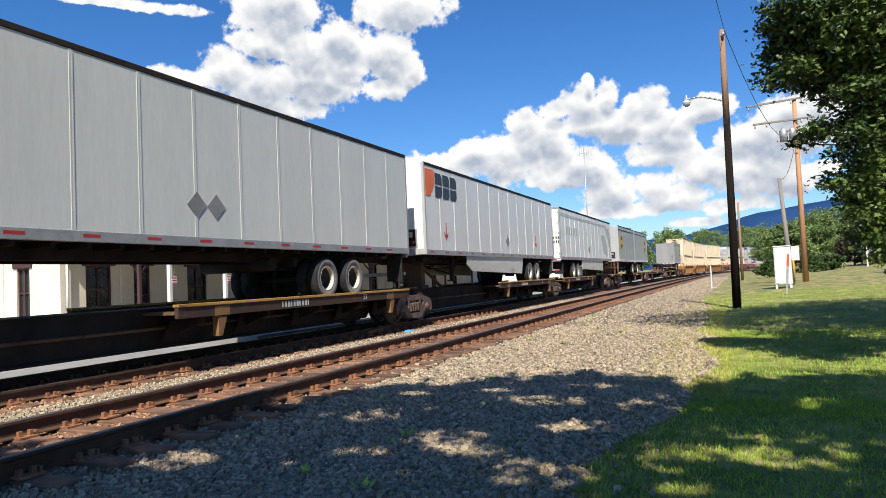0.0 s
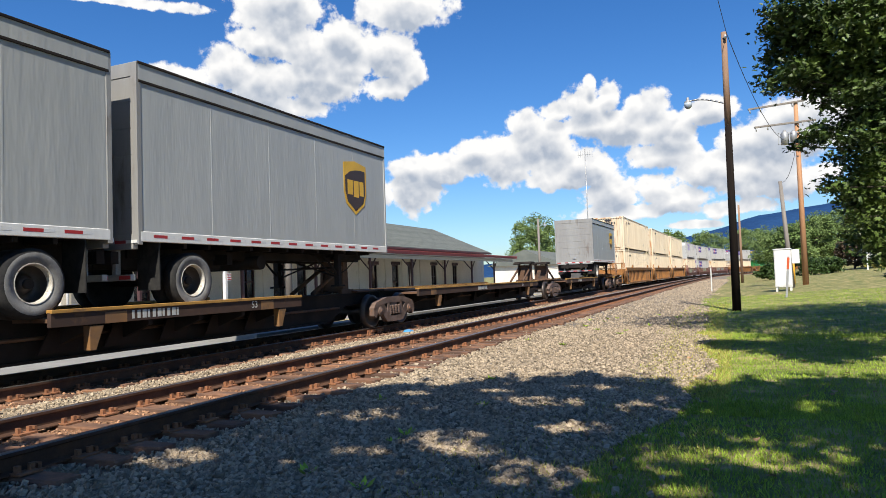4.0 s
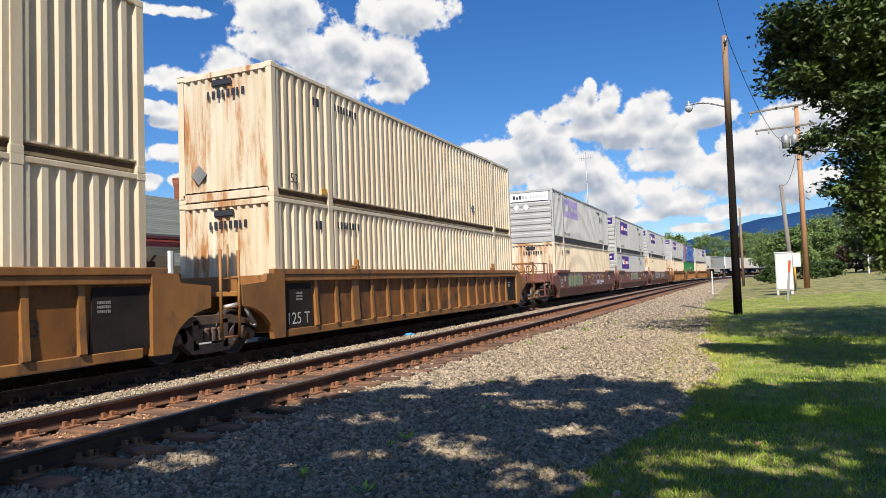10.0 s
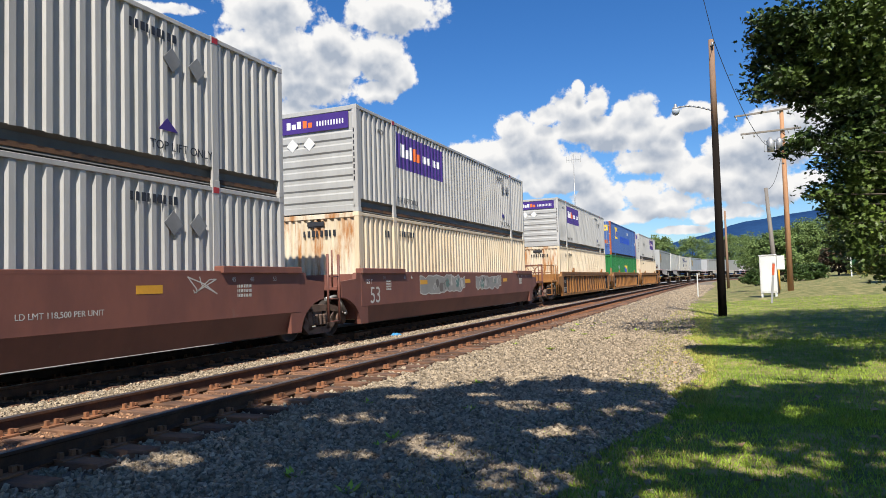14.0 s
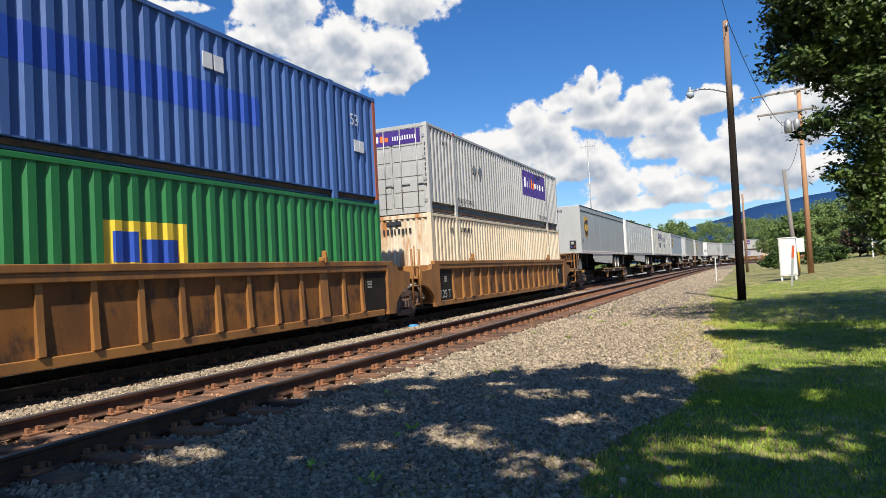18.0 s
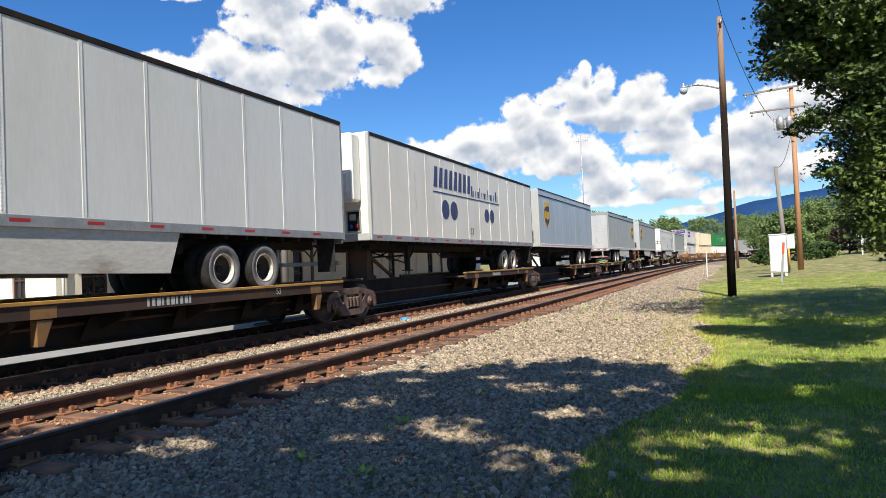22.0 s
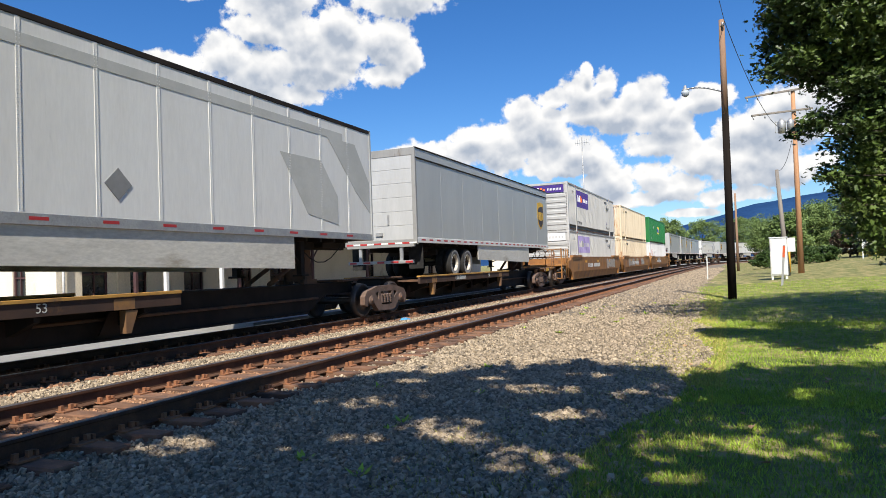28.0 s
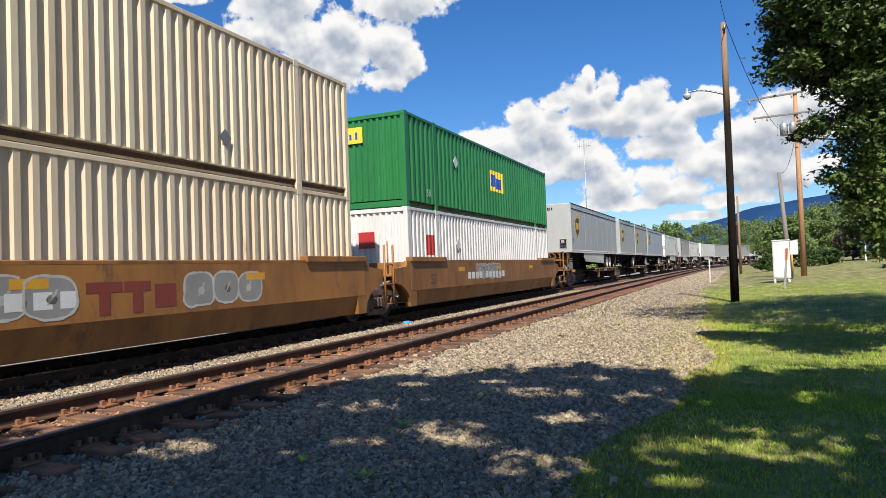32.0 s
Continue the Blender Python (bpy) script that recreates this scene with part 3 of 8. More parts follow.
def sweep(name, prof, c, s0, s1, mats, parent, head=()):
    ss = [s0 + i for i in range(int(s1 - s0) + 1)]
    verts, faces, mi, n = [], [], [], len(prof)
    for s in ss:
        for a, z in prof:
            x, y, _ = track(s, c + a)
            verts.append((x, y, z))
    for j in range(len(ss) - 1):
        for i in range(n):
            faces.append((j * n + i, j * n + (i + 1) % n, (j + 1) * n + (i + 1) % n, (j + 1) * n + i))
            mi.append(1 if i in head else 0)
    me = bpy.data.meshes.new(name)
    me.from_pydata(verts, [], faces)
    for k in mats:
        me.materials.append(M[k])
    me.polygons.foreach_set("material_index", mi)
    bm = bmesh.new()
    bm.from_mesh(me)
    bmesh.ops.recalc_face_normals(bm, faces=bm.faces)
    bm.to_mesh(me)
    bm.free()
    ob = new(name, me)
    ob.parent = parent
    return ob


def build_track(label, c):
    t = thing("railway_track", label, "railway track", kind="structure")
    for a in (-0.755, 0.755):
        sweep("rail", RAIL, c + a, -60, 300, ["rail_side", "rail_head"], t, head=(6, 7, 8))
    return t


track_near = build_track("empty rusty railway track on wooden ties", NEAR_C)
track_far = build_track("railway track that the train runs on", TRAIN_C)

# ---- the train: prototypes (built at the origin, local y runs towards the tail of the train) ----
CL, CW, CH = 16.5, 2.59, 2.91


def wave_wall(bm, y0, y1, z0, z1, n, depth, x, sgn, along="y", flat=0.32):
    """A trapezoid-corrugated sheet; sgn is the outward side."""
    step = (y1 - y0) / n
    prof = []
    for i in range(n):
        a = y0 + i * step
        prof += [(a, 0.0), (a + flat * step, 0.0), (a + 0.5 * step, -depth), (a + (0.5 + flat) * step, -depth)]
    prof.append((y1, 0.0))
    def at(p, z):
        w = x + sgn * p[1]
        return (w, p[0], z) if along == "y" else (p[0], w, z)
    lo, hi = [bm.verts.new(at(p, z0)) for p in prof], [bm.verts.new(at(p, z1)) for p in prof]
    flip = (sgn > 0) == (along == "y")
    for i in range(len(prof) - 1):
        q = (lo[i], lo[i + 1], hi[i + 1], hi[i])
        bm.faces.new(q if flip else tuple(reversed(q)))


def on_waves(rows, lift, waves=58):
    """Painted rectangles (y0, y1, z0, z1) that follow a container's corrugated side, lift metres proud of it."""
    bm = bmesh.new()
    a, step = -CL / 2 + 0.16, (CL - 0.32) / waves
    knots = (0.0, 0.37, 0.5, 0.87, 1.0)
    deep = (0.0, 0.0, -0.048, -0.048, 0.0)

    def depth(y):
        f = ((y - a) / step) % 1.0
        for k in range(4):
            if f <= knots[k + 1]:
                return deep[k] + (deep[k + 1] - deep[k]) * (f - knots[k]) / (knots[k + 1] - knots[k])
        return 0.0

    for y0, y1, z0, z1 in rows:
        ys = [y0]
        for i in range(int((y0 - a) / step) - 1, int((y1 - a) / step) + 2):
            ys += [a + (i + k) * step for k in knots[:4] if y0 + 1e-4 < a + (i + k) * step < y1 - 1e-4]
        ys = sorted(ys) + [y1]
        w = CW / 2 - 0.012 + lift
        lo, hi = [bm.verts.new((w + depth(y), y, z0)) for y in ys], [bm.verts.new((w + depth(y), y, z1)) for y in ys]
        bk = [bm.verts.new((w + depth(y) - 0.003, y, z1)) for y in ys]
        for i in range(len(ys) - 1):
            bm.faces.new((lo[i], lo[i + 1], hi[i + 1], hi[i]))
            bm.faces.new((hi[i], hi[i + 1], bk[i + 1], bk[i]))
    return bm


def diamond(bm, y, z, r, x0, x1):
    prism(bm, [(y - r, z), (y, z - r), (y + r, z), (y, z + r)], "x", x0, x1)


def end_diamond(bm, x, z, r, y0, y1):
    prism(bm, [(x - r, z), (x, z - r), (x + r, z), (x, z + r)], "y", y0, y1)


def text_bars(rows, x, z, size, n, gap=0.25, depth=0.003, y=0.0, on="side"):
    """Unreadable small writing as plain bars, n strokes in each of rows lines."""
    bm = bmesh.new()
    for r in range(rows):
        for i in range(n):
            a = i * size * 0.8
            w = size * (0.35 + 0.25 * ((i * 7 + r * 3) % 3) / 2)
            zz = z - r * size * 1.5
            if on == "side":
                box(bm, x, x + depth, y + a, y + a + w, zz, zz + size)
            else:
                box(bm, y + a, y + a + w, x - depth, x, zz, zz + size)
    return bm


def mark_panel(ob, y0, y1, z0, z1, ground, faded=False):
    """A coloured company panel; its lettering is drawn as plain shapes."""
    p = part("logo_panel", on_waves([(y0, y1, z0, z1)], 0.003), ground, ob, "purple company panel" if not faded else "faded purple company panel")
    w, h = y1 - y0, z1 - z0
    c = "logo_white" if not faded else "fed_grey"
    at = lambda a, b, lo, hi: (y0 + w * a, y0 + w * b, z0 + h * lo, z0 + h * hi)
    part("logo_shape", on_waves([at(0.08, 0.16, 0.34, 0.72), at(0.18, 0.24, 0.34, 0.60), at(0.26, 0.31, 0.34, 0.72)], 0.006), c, p)
    part("logo_shape", on_waves([at(0.34, 0.40, 0.34, 0.72), at(0.42, 0.48, 0.34, 0.60)], 0.006), "logo_orange" if not faded else "placard_grey", p)
    part("logo_shape", on_waves([at(0.53 + 0.045 * i, 0.555 + 0.045 * i, 0.38, 0.60) for i in range(9)], 0.006), c, p)


def end_panel(ob, x0, x1, z0, z1, y, ground="purple", colours=("logo_white", "logo_orange", "logo_white")):
    p = part("logo_panel", boxes((x0, x1, y - 0.012, y, z0, z1)), ground, ob)
    w, h = x1 - x0, z1 - z0
    part("logo_shape", boxes(*[(x0 + w * (0.07 + 0.08 * i), x0 + w * (0.07 + 0.08 * i + 0.06), y - 0.016, y - 0.012, z0 + h * 0.28, z0 + h * (0.72 if i != 1 else 0.58)) for i in range(3)]), colours[0], p)
    part("logo_shape", boxes(*[(x0 + w * (0.32 + 0.08 * i), x0 + w * (0.32 + 0.08 * i + 0.06), y - 0.016, y - 0.012, z0 + h * 0.28, z0 + h * (0.72 if i == 0 else 0.58)) for i in range(2)]), colours[1], p)
    part("logo_shape", boxes(*[(x0 + w * (0.53 + 0.042 * i), x0 + w * (0.53 + 0.042 * i + 0.02), y - 0.016, y - 0.012, z0 + h * 0.30, z0 + h * 0.60) for i in range(10)]), colours[2], p)


def container(label, col, end_col, end="corr", post=None, waves=58, low=0.20):
    c = thing("shipping_container", label, "container", "containers on the train")
    post = post or col
    h, w = CL / 2, CW / 2
    for sg in (1, -1):
        bm = bmesh.new()
        wave_wall(bm, -h + 0.16, h - 0.16, low, CH - 0.09, waves, 0.048, sg * (w - 0.012), sg, flat=0.37)
        part("side_wall", bm, col, c)
        if low > 0.3:
            rb = bmesh.new()
            prism(rb, [(sg * (w - 0.02), low + 0.01), (sg * (w - 0.13), low - 0.05), (sg * (w - 0.13), 0.12), (sg * (w - 0.06), 0.03), (sg * (w - 0.2), 0.03), (sg * (w - 0.2), low + 0.01)], "y", -h + 0.18, h - 0.18)
            part("bottom_rail", rb, "rail_grey", c, "dark grey recessed bottom rail")
        else:
            part("bottom_rail", boxes((sg * (w - 0.26), sg * (w - 0.12), -h + 0.18, h - 0.18, 0.03, 0.21), (sg * (w - 0.14), sg * (w - 0.02), -h + 0.18, h - 0.18, 0.185, 0.215)), col, c)
        part("top_rail", boxes((sg * (w - 0.07), sg * w, -h + 0.17, h - 0.17, CH - 0.10, CH - 0.012), bev=0.008), col, c)
        for yy in (-6.05, 6.05):
            part("lift_post", boxes((sg * (w - 0.05), sg * (w + 0.004), yy - 0.09, yy + 0.09, 0.05, CH - 0.11), (sg * (w - 0.06), sg * (w + 0.008), yy - 0.10, yy + 0.10, CH - 0.15, CH + 0.004), (sg * (w - 0.06), sg * (w + 0.008), yy - 0.10, yy + 0.10, 0.0, 0.12), bev=0.006), col, c)
    for ye, s in ((-h, -1), (h, 1)):
        bm = bmesh.new()
        kind = end if s < 0 else "corr"
        if kind == "corr":
            wave_wall(bm, -w + 0.14, w - 0.14, 0.24, CH - 0.14, 11, 0.05, ye - s * 0.02, s, along="x")
            part("end_wall", bm, end_col, c)
        elif kind == "ribs":
            box(bm, -w + 0.12, w - 0.12, ye + 0.03, ye + 0.07, 0.2, CH - 0.1)
            wl = part("end_wall", bm, end_col, c)
            for i in range(6):
                z = 0.30 + i * 0.335
                part("rib", prism_bm([(ye + 0.031, z), (ye - 0.004, z + 0.05), (ye - 0.004, z + 0.20), (ye + 0.031, z + 0.25)], -w + 0.14, w - 0.14), end_col, wl)
        else:
            for a, b in ((-w + 0.13, -0.008), (0.008, w - 0.13)):
                d = part("door", boxes((a, b, ye + 0.015, ye + 0.06, 0.16, CH - 0.13), *[(a + 0.06, b - 0.06, ye - 0.004, ye + 0.016, 0.22 + i * 0.5, 0.62 + i * 0.5) for i in range(5)], bev=0.006), end_col, c)
                for k in (0.28, 0.78):
                    xx = a + (b - a) * k
                    part("lock_rod", tubes(((xx, ye - 0.03, 0.10), (xx, ye - 0.03, CH - 0.08), 0.017), n=8), "galv", d)
                    part("lock_handle", boxes((xx - 0.02, xx + 0.30, ye - 0.05, ye - 0.03, 0.95, 0.99)), "galv", d)
                for k in range(4):
                    xx = a if a < -0.5 else b
                    part("hinge", boxes((xx - 0.05, xx + 0.05, ye - 0.02, ye + 0.02, 0.35 + k * 0.7, 0.45 + k * 0.7)), "galv", d)
        part("end_header", boxes((-w + 0.1, w - 0.1, min(ye, ye - s * 0.1), max(ye, ye - s * 0.1), CH - 0.14, CH - 0.01), bev=0.01), end_col, c)
        part("end_sill", boxes((-w + 0.1, w - 0.1, min(ye, ye - s * 0.12), max(ye, ye - s * 0.12), 0.02, 0.2), bev=0.01), end_col, c)
        for sg in (1, -1):
            y0, y1 = (ye, ye + 0.16) if s < 0 else (ye - 0.16, ye)
            part("corner_post", boxes((sg * (w - 0.15), sg * w, y0, y1, 0.10, CH - 0.10), bev=0.012), post, c)
            for z in (0.0, CH - 0.118):
                part("corner_casting", boxes((sg * (w - 0.178), sg * (w + 0.004), y0 - 0.004 if s < 0 else y0 - 0.02, y1 + 0.02 if s < 0 else y1 + 0.004, z, z + 0.122), bev=0.01), post if s < 0 else col, c)
    bm = bmesh.new()
    wave_wall(bm, -h + 0.1, h - 0.1, -w + 0.06, w - 0.06, 40, 0.02, CH - 0.02, 1)
    for v in bm.verts:
        v.co = Vector((v.co.z, v.co.y, v.co.x))
    bmesh.ops.recalc_face_normals(bm, faces=bm.faces)
    part("roof", bm, col, c)
    part("floor", boxes((-w + 0.07, w - 0.07, -h + 0.1, h - 0.1, 0.08, 0.16)), "deck_rust", c)
    return c


def cream_box(label, bare=True):
    c = container(label, "cream", "cream_end")
    x, h = CW / 2, CL / 2
    bm = bmesh.new()
    diamond(bm, h - 4.6, 0.75, 0.17, x - 0.004, x + 0.006)
    part("placard", bm, "placard_grey", c, "dark grey diamond placard")
    bm = bmesh.new()
    end_diamond(bm, -0.72, 0.62, 0.22, -h - 0.012, -h + 0.02)
    part("placard", bm, "placard_grey", c, "dark grey diamond placard")
    part("serial_mark", text_bars(1, x - 0.006, CH - 0.55, 0.17, 8, y=-5.75), "ink", c)
    part("serial_mark", text_bars(1, x - 0.006, CH - 0.62, 0.2, 2, y=-6.7), "ink", c)
    part("serial_mark", text_bars(1, -h - 0.0, CH - 0.62, 0.17, 8, y=-0.45, on="end"), "ink", c)
    bm = boxes((-0.32, 0.22, -h - 0.01, -h + 0.03, CH - 0.36, CH - 0.20), bev=0.03)
    part("rust_patch", bm, "ink", c)
    part("yellow_mark", boxes((x - 0.01, x + 0.004, -6.42, -6.2, 0.22, 0.36)), "bright_yellow", c)
    return c


def placards(ob, y, z, x=CW / 2, r=0.22, gap=0.62, material="placard_grey"):
    for k in (0, 1):
        bm = bmesh.new()
        diamond(bm, y + k * gap, z, r, x - 0.006, x + 0.005)
        part("placard", bm, material, ob, "grey diamond placard")


def fed_box(label, end="ribs", panel_near=True, faded=False, end_ground="purple"):
    c = container(label, "fed_grey", "fed_end", end, low=0.36)
    x, h = CW / 2, CL / 2
    gr = "faded_purple" if faded else "purple"
    if panel_near:
        mark_panel(c, -5.85, -2.15, 1.55, 2.62, gr, faded)
        placards(c, 4.95, 2.13)
    else:
        mark_panel(c, 2.1, 5.9, 1.45, 2.62, gr, faded)
        placards(c, -4.15, 1.85)
    end_panel(c, -CW / 2 + 0.22, CW / 2 - 0.24, CH - 0.62, CH - 0.16, -h - 0.002, end_ground, ("logo_white", "logo_orange", "logo_white") if end_ground == "purple" else ("ink", "fed_grey", "fed_grey"))
    for yy in (-5.1, 5.2):
        write("lettering", "TOP LIFT ONLY", 0.22, "ink", c, Matrix.Translation((x - 0.005, yy, 0.56)) @ SIDE)
    write("lettering", "WTP", 0.2, "ink", c, Matrix.Translation((x - 0.005, -6.85, 2.4)) @ SIDE)
    part("serial_mark", text_bars(1, x - 0.006, 2.45, 0.15, 9, y=4.0), "ink", c)
    part("serial_mark", text_bars(9, -h - 0.003, CH - 0.75, 0.11, 1, y=CW / 2 - 0.115, on="end"), "ink", c)
    if end == "ribs":
        for k in (0, 1):
            bm = bmesh.new()
            end_diamond(bm, -0.75 + 0.55 * k, CH - 0.95, 0.19, -h - 0.012, -h - 0.002)
            part("placard", bm, "tape_white", c, "pale blue diamond placard")
    for yy in (-6.05, 6.05):
        part("lift_mark", boxes((x + 0.008, x + 0.012, yy - 0.08, yy + 0.08, CH - 0.13, CH - 0.02)), "sign_red", c)
    return c


def emp_logo(ob, y0, y1, z0, z1, bg, fg):
    p = part("logo_panel", on_waves([(y0, y1, z0, z1)], 0.003, 46), bg, ob, "square company panel")
    w, h = y1 - y0, z1 - z0
    part("logo_shape", on_waves([(y0 + w * 0.10, y0 + w * 0.38, z0 + h * 0.22, z0 + h * 0.80), (y0 + w * 0.44, y0 + w * 0.90, z0 + h * 0.14, z0 + h * 0.66)], 0.006, 46), fg, p)


def end_square(ob, x0, x1, z0, z1, y, bg):
    p = part("logo_panel", boxes((x0, x1, y - 0.012, y, z0, z1)), bg, ob)
    w, h = x1 - x0, z1 - z0
    part("logo_shape", boxes(*[(x0 + w * a, x0 + w * (a + 0.1), y - 0.016, y - 0.012, z0 + h * 0.25, z0 + h * b) for a, b in ((0.14, 0.78), (0.42, 0.6), (0.68, 0.7))]), "emp_band", p)


TY, TZ = 1.15, 2.97          # height of a trailer's floor over its wheels' foot, height of its box


def shield(ob, y, z, s, x):
    p = part("logo_panel", prism_bm([(y - s * 0.42, z + s * 0.46), (y, z + s * 0.52), (y + s * 0.42, z + s * 0.46), (y + s * 0.42, z - s * 0.10), (y + s * 0.34, z - s * 0.32), (y, z - s * 0.52), (y - s * 0.34, z - s * 0.32), (y - s * 0.42, z - s * 0.10)], x, x + 0.006), "gold", ob, "gold and brown company shield")
    part("logo_shape", prism_bm([(y - s * 0.37, z + s * 0.20), (y - s * 0.2, z + s * 0.30), (y, z + s * 0.345), (y + s * 0.2, z + s * 0.36), (y + s * 0.37, z + s * 0.355), (y + s * 0.37, z - s * 0.09), (y + s * 0.29, z - s * 0.28), (y, z - s * 0.45), (y - s * 0.29, z - s * 0.28), (y - s * 0.37, z - s * 0.09)], x + 0.006, x + 0.009), "brown_shield", p)
    part("logo_shape", boxes((x + 0.009, x + 0.012, y - s * 0.29, y - s * 0.10, z - s * 0.14, z + s * 0.14)), "gold", p)
    part("logo_shape", boxes((x + 0.009, x + 0.012, y - s * 0.06, y + s * 0.12, z - s * 0.18, z + s * 0.14)), "gold", p)
    part("logo_shape", boxes((x + 0.009, x + 0.012, y + s * 0.16, y + s * 0.31, z - s * 0.14, z + s * 0.14)), "gold", p)


def prism_bm(pts, a, b, axis="x"):
    bm = bmesh.new()
    prism(bm, pts, axis, a, b)
    return bm


def wheel_pair(parent, x, y, sg, r=0.50):
    """Dual wheels: tyre with a bulged wall, dished rim and hub."""
    ax = Matrix.Translation((x, y, r)) @ Euler((0, sg * math.pi / 2, 0)).to_matrix().to_4x4()
    bm = bmesh.new()
    lathe(bm, [(0.28, -0.12), (r - 0.06, -0.14), (r, -0.09), (r, 0.09), (r - 0.06, 0.14), (0.29, 0.12), (0.28, 0.05)], ax, 24, caps=False)
    for f in bm.faces:
        d = (ax.inverted() @ f.calc_center_median())
        f.material_index = 0 if math.hypot(d.x, d.y) > r - 0.035 else 1
    t = part("tyre", bm, ["rubber", "tyre_wall"], parent, "dusty black tyre")
    bm = bmesh.new()
    lathe(bm, [(0.30, 0.112), (0.288, 0.128), (0.272, 0.115), (0.264, 0.06), (0.258, 0.03)], ax, 22, caps=False)
    part("rim", bm, "rim", t, "cream wheel rim")
    # the rim's barrel takes the dark hub colour to imitate shade in the dish
    bm = bmesh.new()
    lathe(bm, [(0.259, 0.032), (0.246, -0.14), (0.15, -0.15), (0.115, -0.06), (0.06, -0.02), (0.0015, -0.02)], ax, 18, caps=False)
    part("hub", bm, "wheel_steel", t, "wheel hub and rim barrel, darkened as in shade")
    bm = bmesh.new()
    ax2 = Matrix.Translation((x - sg * 0.32, y, r)) @ Euler((0, sg * math.pi / 2, 0)).to_matrix().to_4x4()
    lathe(bm, [(0.28, -0.12), (r - 0.06, -0.14), (r, -0.09), (r, 0.09), (r - 0.06, 0.14), (0.29, 0.12)], ax2, 20)
    part("tyre", bm, "rubber", parent)


def trailer(label, L, col, end_col="trl_door", wheels_far=True, style="plate", skirt=True, single=False, rail="car_black", seams=13):
    """A road trailer standing on its wheels at z = 0; its nose points to -y when wheels_far, else its rear does."""
    t = thing("semi_trailer", label, "trailer", "trailers on the train")
    h, w, z0, z1 = L / 2, 1.30, TY, TY + TZ
    nose = -1 if wheels_far else 1          # local y side of the nose
    top = 0.30 if style == "soft" else 0.10
    for sg in (1, -1):
        part("side_wall", boxes((sg * (w - 0.035), sg * w, -h + 0.06, h - 0.06, z0 + 0.16, z1 - top), bev=0.004), col, t)
        part("bottom_rail", boxes((sg * (w - 0.06), sg * (w + 0.012), -h + 0.03, h - 0.03, z0, z0 + 0.17), bev=0.008), "galv" if style != "soft" else "trl_white", t)
        part("top_rail", boxes((sg * (w - 0.06), sg * (w + 0.012), -h + 0.02, h - 0.02, z1 - top, z1), bev=0.01), rail if style != "soft" else col, t)
        if style == "soft":
            part("roof_fold", boxes((sg * (w - 0.05), sg * (w + 0.03), -h + 0.01, h - 0.01, z1 - 0.03, z1 + 0.015), (sg * (w - 0.05), sg * (w + 0.022), -h + 0.03, h - 0.03, z1 - top - 0.035, z1 - top + 0.01), bev=0.006), "car_black", t)
        bm = bmesh.new()
        for i in range(1, seams):
            if sg > 0:
                bm = bmesh.new()
            yy = -h + L * i / seams
            if style == "soft":
                box(bm, sg * (w - 0.01), sg * (w + 0.003), yy - 0.015, yy + 0.015, z0 + 0.17, z1 - top - 0.04)
            else:
                box(bm, sg * (w - 0.01), sg * (w + 0.006), yy - 0.035, yy + 0.035, z0 + 0.17, z1 - top)
                if sg > 0:
                    for k in range(44):
                        zz = z0 + 0.22 + k * (TZ - 0.4) / 44
                        for dy in (-0.024, 0.024):
                            box(bm, w + 0.005, w + 0.010, yy + dy - 0.008, yy + dy + 0.008, zz, zz + 0.016)
            if sg > 0:
                part("seam_strip", bm, col, t)
        if sg < 0:
            part("seam_strip", bm, col, t)
        rb, wb = bmesh.new(), bmesh.new()
        n = int(L / 0.62)
        for i in range(n):
            yy = -h + 0.3 + i * (L - 0.5) / n
            if style == "soft" or i % 2 == 0:
                box(rb, sg * (w + 0.010), sg * (w + 0.014), yy, yy + 0.30, z0 + 0.07, z0 + 0.12)
                if style == "soft":
                    box(wb, sg * (w + 0.010), sg * (w + 0.014), yy + 0.30, yy + 0.46, z0 + 0.07, z0 + 0.12)
        part("reflective_tape", rb, "sign_red", t)
        if style == "soft":
            part("reflective_tape", wb, "tape_white", t)
    part("roof", boxes((-w + 0.03, w - 0.03, -h + 0.03, h - 0.03, z1 - 0.05, z1 - 0.01)), "trl_white", t)
    part("floor", boxes((-w + 0.05, w - 0.05, -h + 0.05, h - 0.05, z0 + 0.02, z0 + 0.12)), "car_black", t)
    part("underframe", boxes(*[(-w + 0.08, w - 0.08, yy - 0.04, yy + 0.04, z0 - 0.08, z0 + 0.02) for yy in [(-h + 0.5 + 0.6 * i) for i in range(int((L - 0.8) / 0.6))]]), "car_black", t)
    # nose wall
    yn = nose * h
    a, b = sorted((yn, yn - nose * 0.06))
    part("front_wall", boxes((-w, w, a, b, z0, z1), bev=0.03), col if style != "soft" else "trl_pale", t)
    for sg in (1, -1):
        p0, p1 = sorted((yn + nose * 0.004, yn - nose * 0.10))
        part("corner_post", boxes((sg * (w - 0.09), sg * (w + 0.014), p0, p1, z0, z1), bev=0.02), "trl_pale", t)
    pp = sorted((yn, yn + nose * 0.02))
    hb = part("hose_box", boxes((0.60, 0.97, pp[0] - 0.004, pp[1] + 0.004, z0 + 0.28, z0 + 0.80)), "car_black", t, "recessed hose connection box")
